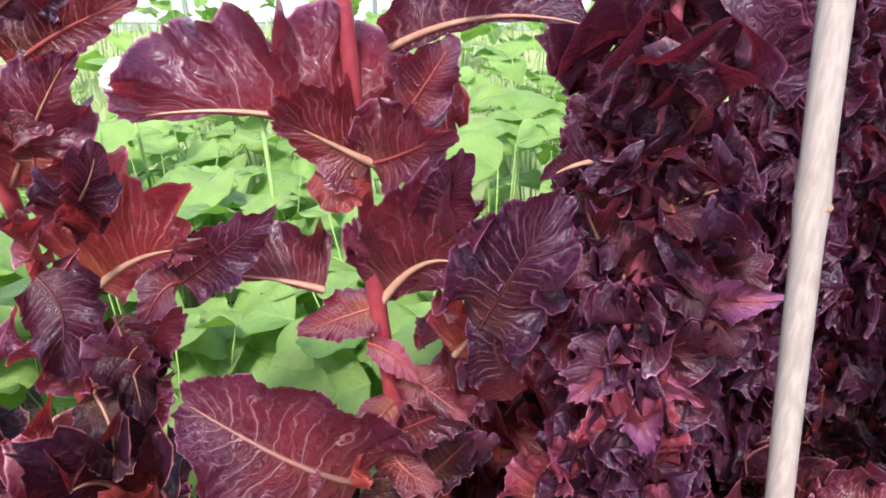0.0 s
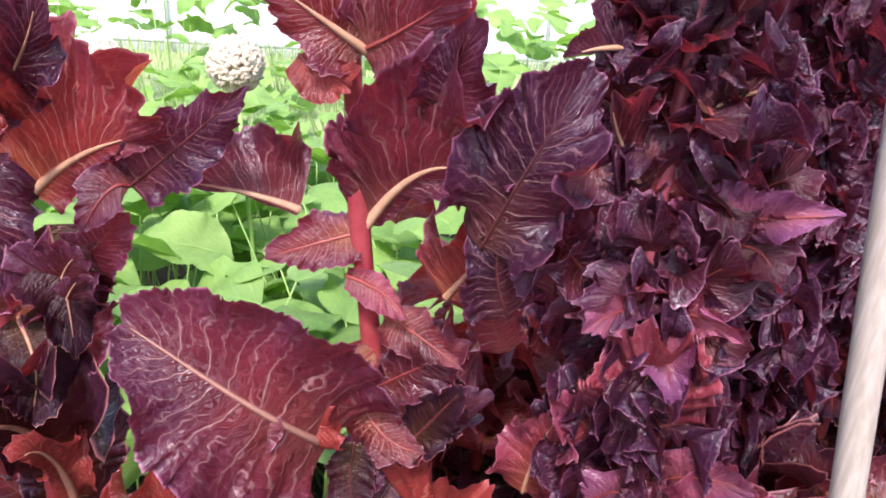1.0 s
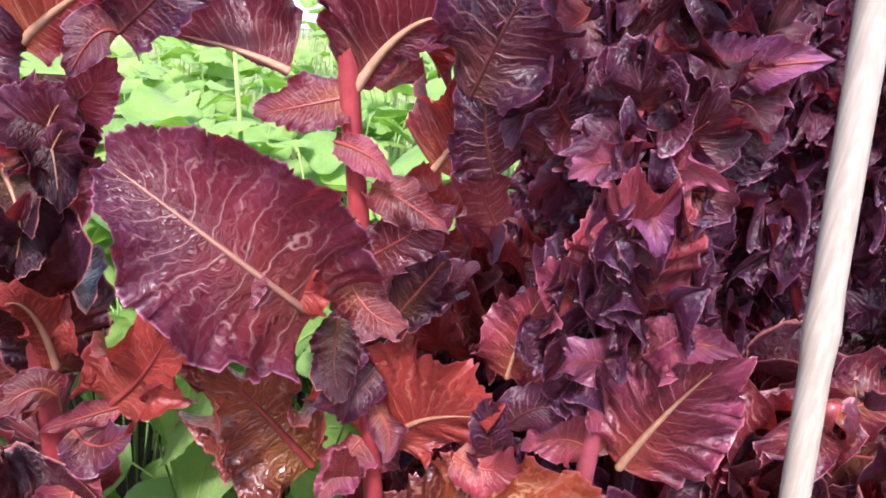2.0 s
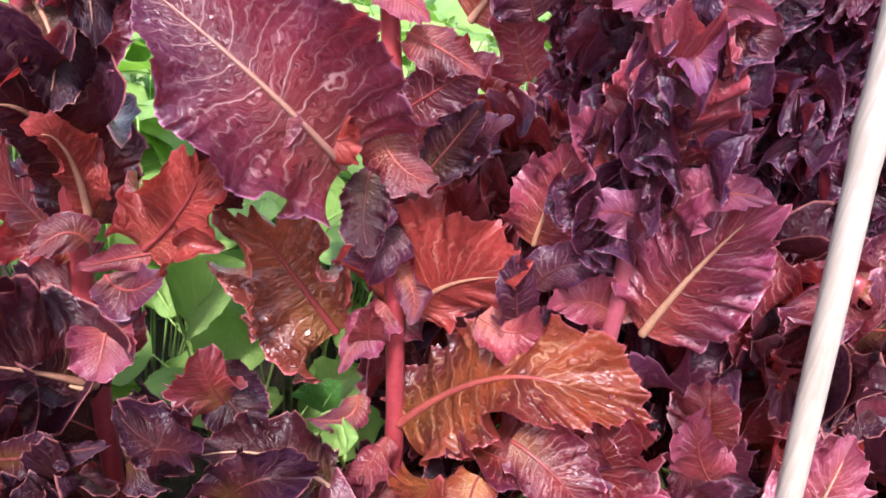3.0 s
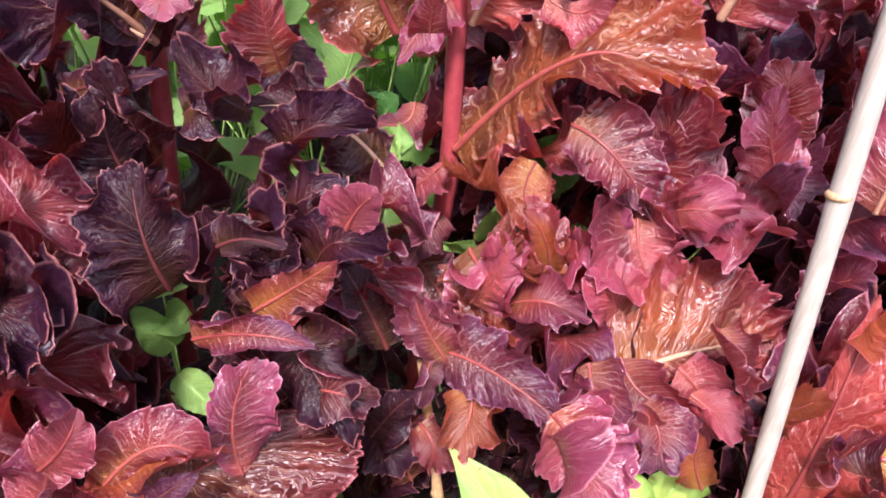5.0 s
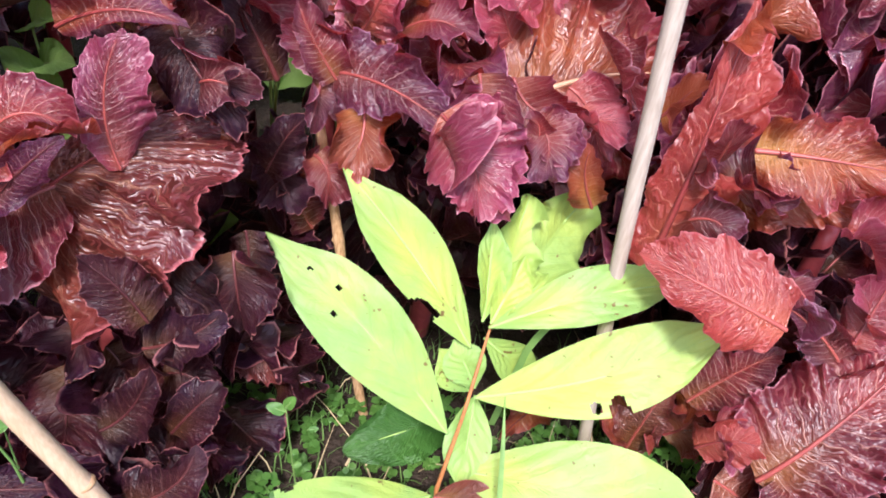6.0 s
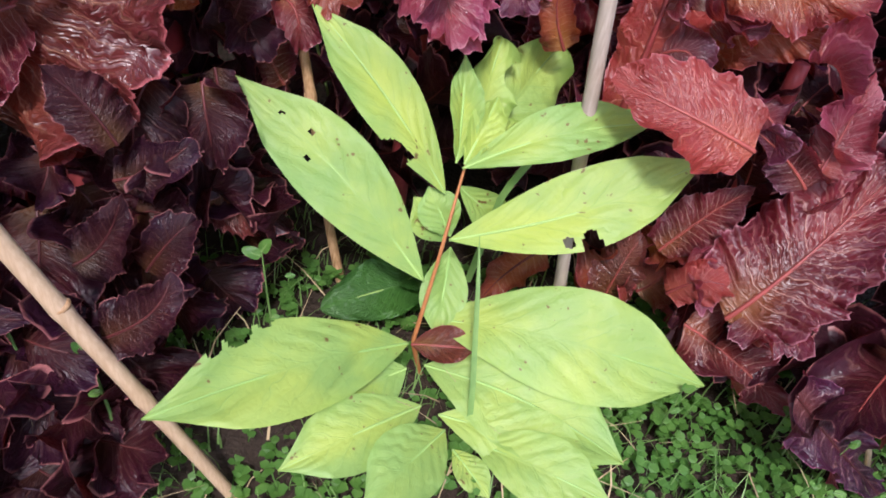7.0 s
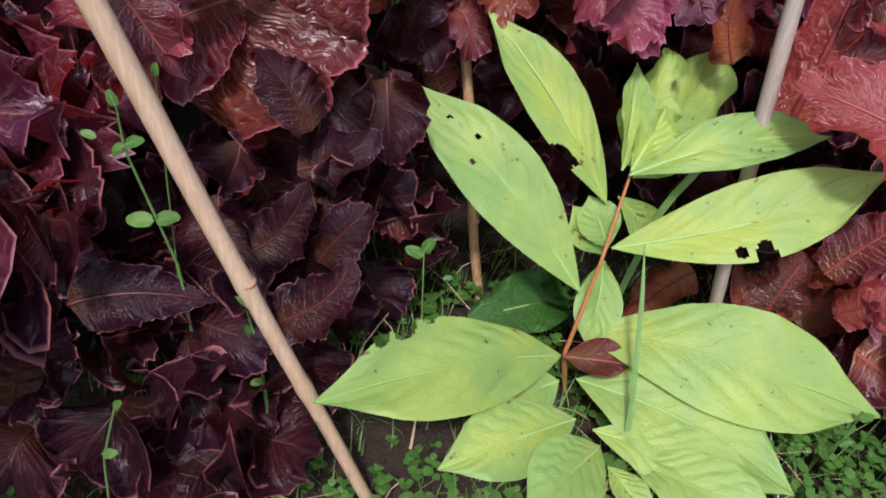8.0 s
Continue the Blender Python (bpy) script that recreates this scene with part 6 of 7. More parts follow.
frond(low_e, ((0.266, 0.160, 0.052), (0.270, 0.160, 0.098), (0.277, 0.165, 0.119)), (0.016, 0.023, 0.018), (0.014, 0.021, 0.016), 0.007, (-0.36, -0.68, 0.64), BRONZE, rib=RIB_RED, thick=0.001)
frond(low_e, ((0.251, 0.280, 0.430), (0.252, 0.280, 0.467), (0.261, 0.290, 0.495)), (0.023, 0.035, 0.027), (0.019, 0.031, 0.023), 0.016, (-0.52, -0.71, 0.47), MAUVE, rib=RIB, thick=0.0014)
frond(low_e, ((0.240, 0.360, 0.388), (0.209, 0.350, 0.431), (0.200, 0.350, 0.468)), (0.017, 0.026, 0.021), (0.017, 0.026, 0.021), 0.011, (-0.40, -0.77, 0.49), MAUVE, rib=RIB_RED, thick=0.001)
free_leaf(low_e, (0.294, 0.180, 0.103), (0.312, 0.170, 0.144), (0, -0.6, 0.8), 0.048, COPPER, RIB_RED, 0.001)
free_leaf(low_e, (0.270, 0.180, 0.047), (0.275, 0.170, 0.110), (0, -0.6, 0.8), 0.055, COPPER, RIB_RED, 0.001)
free_leaf(low_e, (0.297, 0.170, 0.062), (0.311, 0.160, 0.106), (0, -0.6, 0.8), 0.049, BRONZE, RIB_RED, 0.001)
free_leaf(low_e, (0.299, 0.150, 0.250), (0.328, 0.130, 0.229), (0, -0.6, 0.8), 0.053, PLUM, RIB_RED, 0.001)
free_leaf(low_e, (0.337, 0.170, 0.280), (0.360, 0.150, 0.271), (0, -0.6, 0.8), 0.053, MAUVE, RIB_RED, 0.001)
free_leaf(low_e, (0.368, 0.150, 0.215), (0.354, 0.140, 0.260), (0, -0.6, 0.8), 0.054, MAUVE, RIB_RED, 0.001)
free_leaf(low_e, (0.302, 0.130, 0.129), (0.333, 0.120, 0.120), (0, -0.6, 0.8), 0.049, MAUVE, RIB_RED, 0.001)
free_leaf(low_e, (0.344, 0.100, 0.120), (0.377, 0.080, 0.129), (0, -0.4, 0.9), 0.059, LETTUCE, RIB_RED, 0.001)
free_leaf(low_e, (0.367, 0.130, 0.171), (0.415, 0.120, 0.177), (0, -0.5, 0.9), 0.062, LETTUCE, RIB_RED, 0.001)
free_leaf(low_e, (0.276, 0.210, 0.277), (0.288, 0.200, 0.310), (0, -0.6, 0.8), 0.061, LETTUCE, RIB_RED, 0.001)
free_leaf(low_e, (0.217, 0.220, 0.314), (0.226, 0.200, 0.352), (0, -0.6, 0.8), 0.037, COPPER, RIB_RED, 0.001)
free_leaf(low_e, (0.264, 0.220, 0.280), (0.258, 0.200, 0.325), (0, -0.6, 0.8), 0.045, LETTUCE, RIB_RED, 0.001)
free_leaf(low_e, (0.249, 0.190, 0.260), (0.269, 0.170, 0.271), (0, -0.6, 0.8), 0.045, PLUM, RIB_RED, 0.001)
free_leaf(low_e, (0.282, 0.200, 0.283), (0.297, 0.180, 0.286), (0, -0.6, 0.8), 0.048, LETTUCE, RIB_RED, 0.001)
free_leaf(low_e, (0.248, 0.300, 0.358), (0.259, 0.270, 0.393), (0, -0.6, 0.8), 0.054, PLUM, RIB_RED, 0.001)
free_leaf(low_e, (0.249, 0.320, 0.390), (0.263, 0.290, 0.428), (0, -0.6, 0.8), 0.061, PLUM, RIB_RED, 0.001)
free_leaf(low_e, (0.272, 0.270, 0.350), (0.271, 0.250, 0.394), (0, -0.6, 0.8), 0.059, COPPER, RIB_RED, 0.001)

# fill the same plants with their remaining leaves
for plant, low, high, count, r0 in ((tall_a, 0.12, 0.95, 22, 0.13), (tall_b, 0.10, 0.98, 34, 0.12), (tall_c, 0.10, 0.95, 24, 0.13), (low_d, 0.04, 0.34, 20, 0.13), (low_g, 0.02, 0.12, 10, 0.13), (low_f, 0.03, 0.30, 18, 0.14), (low_e, 0.02, 0.20, 16, 0.15)):
    turn = rng.uniform(0, 6.28)
    for k in range(count):
        f = (k + 0.5) / count
        turn += 2.39996 + rng.uniform(-0.3, 0.3)
        z = low + (high - low) * f
        size = r0 * rng.uniform(0.7, 1.1) * (1 - 0.3 * f)
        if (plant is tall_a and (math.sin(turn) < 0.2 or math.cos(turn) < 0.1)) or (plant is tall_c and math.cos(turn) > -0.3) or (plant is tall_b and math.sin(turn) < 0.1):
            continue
        # Left plants get the leaf colour with shade in it, tall_c only low down.
        spray(plant, rng.choice(FRILL if plant is tall_b else LOW if z < 0.2 else HIGH), (0, 0, z), turn, rng.uniform(0.1, 0.8), size, rng.uniform(-0.5, 0.5), LETTUCE_BACK if plant is tall_b else LETTUCE_DARK_SHADE if plant in (low_d, low_g) or (plant is tall_c and z < 0.55) else LETTUCE, RIB_RED)

# small frilled leaves crowd the upper stem of the plum-red plant
for k in range(70):
    z = 0.58 + 0.38 * (k + 0.5) / 70
    turn += 2.39996 + rng.uniform(-0.3, 0.3)
    if z > 0.76 and math.sin(turn) < -0.5:
        continue
    spray(tall_b, rng.choice(FRILL), (-0.012 + 0.01 * math.cos(turn), 0.008 + 0.01 * math.sin(turn), z), turn, rng.uniform(-0.1, 0.8), rng.uniform(0.038, 0.066), rng.uniform(-0.6, 0.6), rng.choice((LILAC, LILAC, MAUVE)), None)

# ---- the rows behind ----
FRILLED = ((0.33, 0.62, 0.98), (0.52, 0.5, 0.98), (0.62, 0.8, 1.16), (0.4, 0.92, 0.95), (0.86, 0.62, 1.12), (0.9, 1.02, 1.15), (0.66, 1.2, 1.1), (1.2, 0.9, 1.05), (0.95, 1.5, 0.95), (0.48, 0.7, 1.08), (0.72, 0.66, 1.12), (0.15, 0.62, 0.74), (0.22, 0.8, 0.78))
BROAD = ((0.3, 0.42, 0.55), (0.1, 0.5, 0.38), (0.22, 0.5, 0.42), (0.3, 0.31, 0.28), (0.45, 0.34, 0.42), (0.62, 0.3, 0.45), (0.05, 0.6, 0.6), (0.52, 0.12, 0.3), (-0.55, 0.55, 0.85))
# The last four stand out of view, added to throw shade on the left.
SHADE_LEFT = ((-0.3, 0.24, 0.36), (-0.42, 0.36, 0.6), (-0.28, 0.08, 0.2), (-0.4, 0.02, 0.35), (-0.48, 0.12, 0.6), (-0.62, 0.28, 0.85), (-0.8, 0, 0.85), (-0.42, -0.18, 0.8))
for spots, label, paint in ((FRILLED, "bolted plum-red lettuce with crowded frilled leaves", LETTUCE_BACK), (BROAD, "red lettuce with broad wavy leaves", LETTUCE), (SHADE_LEFT, "dark red lettuce with broad wavy leaves, shade in its colour, some added unseen to cast shade", LETTUCE_DARK_SHADE)):
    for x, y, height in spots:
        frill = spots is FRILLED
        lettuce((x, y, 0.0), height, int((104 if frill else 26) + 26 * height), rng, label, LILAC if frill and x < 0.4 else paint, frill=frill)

# ---- the green sapling ----
LEAF_N[0] = 800
sapling = thing("sapling", (0.125, 0.115, 0.0), "young sapling with long pointed pale-green leaves, insect-bitten", "sapling")
stem(sapling, [(0.128, 0.115, -0.01), (0.113, 0.108, 0.05), (0.122, 0.125, 0.12), (0.134, 0.165, 0.185)], [0.0022, 0.0018, 0.0014, 0.001], TWIG, 8, label="orange-brown woody stem")
leaf(sapling, (0.115, 0.127, 0.095), (-0.026, 0.200, 0.200), (-0.1, -0.6, 0.8), 0.055, material=SAPLING, rib=SAPLING_RIB, thick=0.0008, shape='lance', ruffle=0.03, waves=4.0, ragged=0.006, curl=0.1, crisp=0.0, pucker=0.0009, nu=90, nv=41, rib_end=0.97, fold=0.12, arch=0.04, sway=0.03, holes=((0.68, 0.62, 0.012, 0.03), (0.62, 0.35, 0.014, 0.03), (0.8, 0.55, 0.01, 0.03)))
leaf(sapling, (0.123, 0.160, 0.150), (0.021, 0.212, 0.253), (0.1, -0.7, 0.7), 0.042, material=SAPLING, rib=SAPLING_RIB, thick=0.0008, shape='lance', ruffle=0.03, waves=4.0, ragged=0.006, curl=0.1, crisp=0.0, pucker=0.0009, nu=90, nv=41, rib_end=0.97, fold=0.12, arch=0.05, sway=0.02, holes=((0.3, 0.02, 0.07, 0.2), (0.25, 0.18, 0.03, 0.08)))
leaf(sapling, (0.130, 0.154, 0.178), (0.260, 0.179, 0.215), (0, -0.6, 0.8), 0.037, material=SAPLING, rib=SAPLING_RIB, thick=0.0008, shape='lance', ruffle=0.08, waves=4.0, ragged=0.006, curl=0.1, crisp=0.0, pucker=0.0009, nu=90, nv=41, rib_end=0.97, fold=0.25, arch=0.1, sway=-0.03, holes=((0.93, 0.0, 0.06, 0.34),))
leaf(sapling, (0.127, 0.129, 0.135), (0.290, 0.149, 0.211), (0, -0.6, 0.8), 0.051, material=SAPLING, rib=SAPLING_RIB, thick=0.0008, shape='lance', ruffle=0.03, waves=4.0, ragged=0.006, curl=0.1, crisp=0.0, pucker=0.0009, nu=90, nv=41, rib_end=0.97, fold=0.1, arch=0.04, sway=0.05, holes=((0.5, 0.96, 0.035, 0.22), (0.42, 0.86, 0.02, 0.09)))
leaf(sapling, (0.122, 0.119, 0.065), (0.323, 0.072, 0.069), (0, -0.5, 0.85), 0.076, material=SAPLING, rib=SAPLING_RIB, thick=0.0008, shape='lance', ruffle=0.03, waves=4.0, ragged=0.006, curl=0.1, crisp=0.0, pucker=0.0009, nu=90, nv=41, rib_end=0.97, fold=0.08, arch=0.06, sway=-0.02, holes=((0.34, 0.55, 0.008, 0.014), (0.4, 0.62, 0.006, 0.01)))
leaf(sapling, (0.109, 0.102, 0.055), (-0.049, 0.005, 0.085), (0, -0.5, 0.85), 0.062, material=SAPLING, rib=SAPLING_RIB, thick=0.0008, shape='lance', ruffle=0.03, waves=4.0, ragged=0.006, curl=0.1, crisp=0.0, pucker=0.0009, nu=90, nv=41, rib_end=0.97, fold=0.08, arch=0.06, sway=0.02, holes=((0.66, 1.0, 0.05, 0.14), (0.56, 1.0, 0.03, 0.06), (0.75, 0.98, 0.03, 0.1)))
leaf(sapling, (0.122, 0.091, 0.045), (0.263, 0.025, 0.035), (0, -0.4, 0.9), 0.072, material=SAPLING, rib=SAPLING_RIB, thick=0.0008, shape='lance', ruffle=0.03, waves=4.0, ragged=0.006, curl=0.1, crisp=0.0, pucker=0.0009, nu=90, nv=41, rib_end=0.97, fold=0.08, arch=0.06, sway=-0.04)
leaf(sapling, (0.120, 0.059, 0.040), (0.029, 0.000, 0.045), (0, -0.4, 0.9), 0.048, material=SAPLING, rib=SAPLING_RIB, thick=0.0008, shape='lance', ruffle=0.03, waves=4.0, ragged=0.006, curl=0.1, crisp=0.0, pucker=0.0009, nu=90, nv=41, rib_end=0.97, fold=0.12, arch=0.07)
leaf(sapling, (0.109, 0.087, 0.045), (0.049, 0.053, 0.035), (0, -0.4, 0.9), 0.050, material=SAPLING, rib=SAPLING_RIB, thick=0.0008, shape='lance', ruffle=0.03, waves=4.0, ragged=0.006, curl=0.1, crisp=0.0, pucker=0.0009, nu=90, nv=41, rib_end=0.97, fold=0.1, arch=0.05)
leaf(sapling, (0.133, 0.056, 0.035), (0.246, 0.024, 0.030), (0, -0.4, 0.9), 0.046, material=SAPLING, rib=SAPLING_RIB, thick=0.0008, shape='lance', ruffle=0.03, waves=4.0, ragged=0.006, curl=0.1, crisp=0.0, pucker=0.0009, nu=90, nv=41, rib_end=0.97, fold=0.1, arch=0.06)
leaf(sapling, (0.138, 0.047, 0.030), (0.083, -0.019, 0.040), (0, -0.4, 0.9), 0.048, material=SAPLING, rib=SAPLING_RIB, thick=0.0008, shape='lance', ruffle=0.03, waves=4.0, ragged=0.006, curl=0.1, crisp=0.0, pucker=0.0009, nu=90, nv=41, rib_end=0.97, fold=0.15, arch=0.06)
leaf(sapling, (0.156, 0.040, 0.030), (0.246, -0.008, 0.040), (0, -0.4, 0.9), 0.046, material=SAPLING, rib=SAPLING_RIB, thick=0.0008, shape='lance', ruffle=0.03, waves=4.0, ragged=0.006, curl=0.1, crisp=0.0, pucker=0.0009, nu=90, nv=41, rib_end=0.97, fold=0.15, arch=0.06)
leaf(sapling, (0.144, 0.035, 0.025), (0.168, 0.001, 0.022), (0, -0.4, 0.9), 0.022, material=SAPLING, rib=SAPLING_RIB, thick=0.0008, shape='lance', ruffle=0.03, waves=4.0, ragged=0.006, curl=0.1, crisp=0.0, pucker=0.0009, nu=90, nv=41, rib_end=0.97, fold=0.15, arch=0.05)
leaf(sapling, (0.126, 0.159, 0.178), (0.123, 0.195, 0.240), (0.3, -0.8, 0.5), 0.026, material=SAPLING, rib=SAPLING_RIB, thick=0.0008, shape='lance', ruffle=0.06, waves=4.0, ragged=0.006, curl=0.1, crisp=0.0, pucker=0.0009, nu=90, nv=41, rib_end=0.97, fold=0.5, arch=0.04)
leaf(sapling, (0.135, 0.171, 0.175), (0.151, 0.225, 0.240), (0.1, -0.8, 0.4), 0.046, material=SAPLING, rib=SAPLING_RIB, thick=0.0008, shape='clasp', ruffle=0.2, waves=3.0, ragged=0.006, curl=0.5, crisp=0.0, pucker=0.0009, nu=90, nv=41, rib_end=0.97, fold=0.15, arch=-0.04, holes=((0.72, 1.0, 0.12, 0.28),))
leaf(sapling, (0.143, 0.180, 0.175), (0.200, 0.251, 0.228), (0.1, -0.8, 0.4), 0.060, material=SAPLING, rib=SAPLING_RIB, thick=0.0008, shape='clasp', ruffle=0.2, waves=3.0, ragged=0.006, curl=0.5, crisp=0.0, pucker=0.0009, nu=90, nv=41, rib_end=0.97, fold=0.2, arch=-0.08)
leaf(sapling, (0.131, 0.156, 0.180), (0.150, 0.189, 0.215), (0, -0.8, 0.5), 0.028, material=SAPLING, rib=SAPLING_RIB, thick=0.0008, shape='lance', ruffle=0.1, waves=4.0, ragged=0.006, curl=0.1, crisp=0.0, pucker=0.0009, nu=90, nv=41, rib_end=0.97, fold=0.5, arch=0.05)
leaf(sapling, (0.137, 0.166, 0.170), (0.174, 0.203, 0.190), (0.2, -0.8, 0.5), 0.030, material=SAPLING, rib=SAPLING_RIB, thick=0.0008, shape='lance', ruffle=0.1, waves=4.0, ragged=0.006, curl=0.1, crisp=0.0, pucker=0.0009, nu=90, nv=41, rib_end=0.97, fold=0.3, arch=0.05)
leaf(sapling, (0.133, 0.171, 0.150), (0.182, 0.180, 0.100), (0.2, -0.7, 0.5), 0.030, material=SAPLING, rib=SAPLING_RIB, thick=0.0008, shape='lance', ruffle=0.03, waves=4.0, ragged=0.006, curl=0.1, crisp=0.0, pucker=0.0009, nu=90, nv=41, rib_end=0.97, fold=0.1, arch=0.05)
leaf(sapling, (0.129, 0.155, 0.110), (0.102, 0.166, 0.140), (0.2, -0.7, 0.5), 0.030, material=SAPLING, rib=SAPLING_RIB, thick=0.0008, shape='lance', ruffle=0.03, waves=4.0, ragged=0.006, curl=0.1, crisp=0.0, pucker=0.0009, nu=90, nv=41, rib_end=0.97, fold=0.1, arch=0.05)
leaf(sapling, (0.135, 0.160, 0.100), (0.128, 0.105, 0.060), (0, -0.8, 0.5), 0.034, material=SAPLING, rib=SAPLING_RIB, thick=0.0008, shape='lance', ruffle=0.03, waves=4.0, ragged=0.006, curl=0.1, crisp=0.0, pucker=0.0009, nu=90, nv=41, rib_end=0.97, fold=0.1, arch=0.05)
leaf(sapling, (0.131, 0.150, 0.120), (0.111, 0.167, 0.150), (0, -0.8, 0.5), 0.030, material=SAPLING, rib=SAPLING_RIB, thick=0.0008, shape='lance', ruffle=0.03, waves=4.0, ragged=0.006, curl=0.1, crisp=0.0, pucker=0.0009, nu=90, nv=41, rib_end=0.97, fold=0.1, arch=0.05)
leaf(sapling, (0.111, 0.101, 0.055), (0.159, 0.097, 0.060), (0, -0.5, 0.85), 0.032, material=BRONZE, rib=RIB_RED, thick=0.0006, shape='lance', ruffle=0.03, waves=4.0, ragged=0.006, curl=0.1, crisp=0.0, pucker=0.0009, nu=90, nv=41, rib_end=0.97, fold=0.5, arch=0.06)

# ---- canes ----


def cane(a, b, radius, nodes, material, label, name="bamboo_cane", bow=(0, 0, 0), taper=-0.12):
    a, b = Vector(a), Vector(b)
    ob = thing(name, a, label, "cane", "garden canes")
    count = 60
    path, radii = [], []
    for i in range(count + 1):
        f = i / count
        wob = 0.0012 * math.sin(9 * f + a.x * 40), 0.0012 * math.cos(7 * f + a.y * 30)
        path.append(((b - a) * f + Vector((wob[0], wob[1], 0)) + Vector(bow) * math.sin(math.pi * f))[:])
        near = min(abs(f - g) for g in nodes) if nodes else 1
        radii.append(radius * (1 + taper * f) * (1 + 0.16 * math.exp(-((near * (b - a).length / 0.006) ** 2))))
    part("shaft", tube("shaft", path, radii, 14), material, ob)
    for g in nodes:
        c = (b - a) * g + Vector(bow) * math.sin(math.pi * g)
        d = (b - a + Vector(bow) * math.pi * math.cos(math.pi * g)).normalized()
        part("node_ring", tube("node_ring", [(c + d * k * 0.002)[:] for k in (-1, 0, 1)], [radius * k * (1 + taper * g) for k in (1.0, 1.16, 0.97)], 14), CANE_OLD, ob, "darker ring at a joint")
    return ob


cane((0.240, 0.146, -0.024), (0.161, 0.312, 1.026), 0.0047, (0.22, 0.4725, 0.70, 0.88), CANE, "pale dry bamboo cane standing among the lettuces", bow=(-0.0182, -0.0183, 0), taper=0.5)
cane((-0.002, 0.0425, -0.09), (-0.200, 0.037, 0.395), 0.0046, (0.30, 0.47), CANE_TAN, "tan bamboo cane leaning in front of the lettuces", taper=0.45)
cane((0.058, 0.203, -0.01), (-0.004, 0.268, 0.272), 0.0042, (0.3, 0.62), CANE_OLD, "thin brown cane stuck in the soil between lettuces")

# ---- green vines behind ----
HEART = []
for k in range(6):
    q = random.Random(300 + k)
    pts, mid, n, uvs = leaf_points((0, 0, 0), (SPAN, 0, 0), (0, 0, 1), SPAN * q.uniform(0.95, 1.15), "heart", arch=q.uniform(0.0, 0.1), droop=q.uniform(0.05, 0.3), fold=q.uniform(0.0, 0.2), curl=q.uniform(-0.3, 0.3), ruffle=0.05, waves=3.0, ragged=0.03, crisp=0.0, seed=70 + k, nu=30, nv=15, lobes=2)
    HEART.append((sheet("leaf", pts, uvs), tube("midrib", mid[:-4] - 0.0006 * n, 0.001, 5)))


def vine(at, count, spread, height, rng):
    """A sprawling leafy vine: broad leaves on stalks."""
    plant = thing("squash_vine", at, "sprawling vine with broad bright-green lobed leaves", "vine", "green vines")
    for k in range(count):
        a, d = rng.uniform(0, 6.28), spread * math.sqrt(rng.random())
        z = height * (1 - 0.75 * rng.random() ** 1.6)
        top = Vector((d * math.cos(a), d * math.sin(a), z))
        foot = Vector((0.4 * top.x, 0.4 * top.y, 0.0))
        part("leaf_stalk", tube("leaf_stalk", [foot[:], ((foot + top) * 0.5 + Vector((0, 0, 0.1 * z)))[:], top[:]], [0.002, 0.0016, 0.0012], 5), VINE_STALK, plant)
        spray(plant, rng.choice(HEART), top[:], rng.uniform(0, 6.28), rng.uniform(-0.5, 0.35), rng.uniform(0.09, 0.15), rng.uniform(-0.4, 0.4), VINE, VINE_STALK)
    return plant


rng = random.Random(11)
for x, y, height in ((-0.16, 0.80, 0.40), (-0.42, 0.86, 0.45), (-0.05, 1.05, 0.45), (-0.35, 1.15, 0.45), (-0.7, 1.0, 0.5), (-0.95, 1.3, 0.45), (-0.6, 1.45, 0.4), (-0.2, 1.4, 0.42), (0.12, 1.3, 0.5), (0.28, 1.7, 0.55), (-0.1, 1.8, 0.4), (-0.55, 1.85, 0.4), (-1.05, 1.8, 0.4), (0.5, 2.1, 0.6), (0.0, 2.3, 0.4), (-0.6, 2.4, 0.4), (-1.3, 2.3, 0.4), (-0.3, 2.9, 0.55), (-1.0, 3.0, 0.6), (0.4, 2.8, 0.6), (-0.6, 3.6, 0.6), (-1.6, 3.4, 0.6), (0.1, 3.7, 0.6), (0.8, 3.4, 0.7)):
    vine((x, y, 0.0), 34, 0.28, height + 0.06, rng)

# ---- far ground, hedge, greenhouse ----


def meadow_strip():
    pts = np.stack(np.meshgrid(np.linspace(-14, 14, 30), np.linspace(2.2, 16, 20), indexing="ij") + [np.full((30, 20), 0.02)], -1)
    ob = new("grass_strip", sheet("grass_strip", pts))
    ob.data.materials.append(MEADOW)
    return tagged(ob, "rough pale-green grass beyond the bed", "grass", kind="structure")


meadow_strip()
far = random.Random(21)
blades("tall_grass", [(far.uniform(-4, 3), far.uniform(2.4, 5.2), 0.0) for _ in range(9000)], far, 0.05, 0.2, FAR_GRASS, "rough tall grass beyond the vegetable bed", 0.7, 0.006)


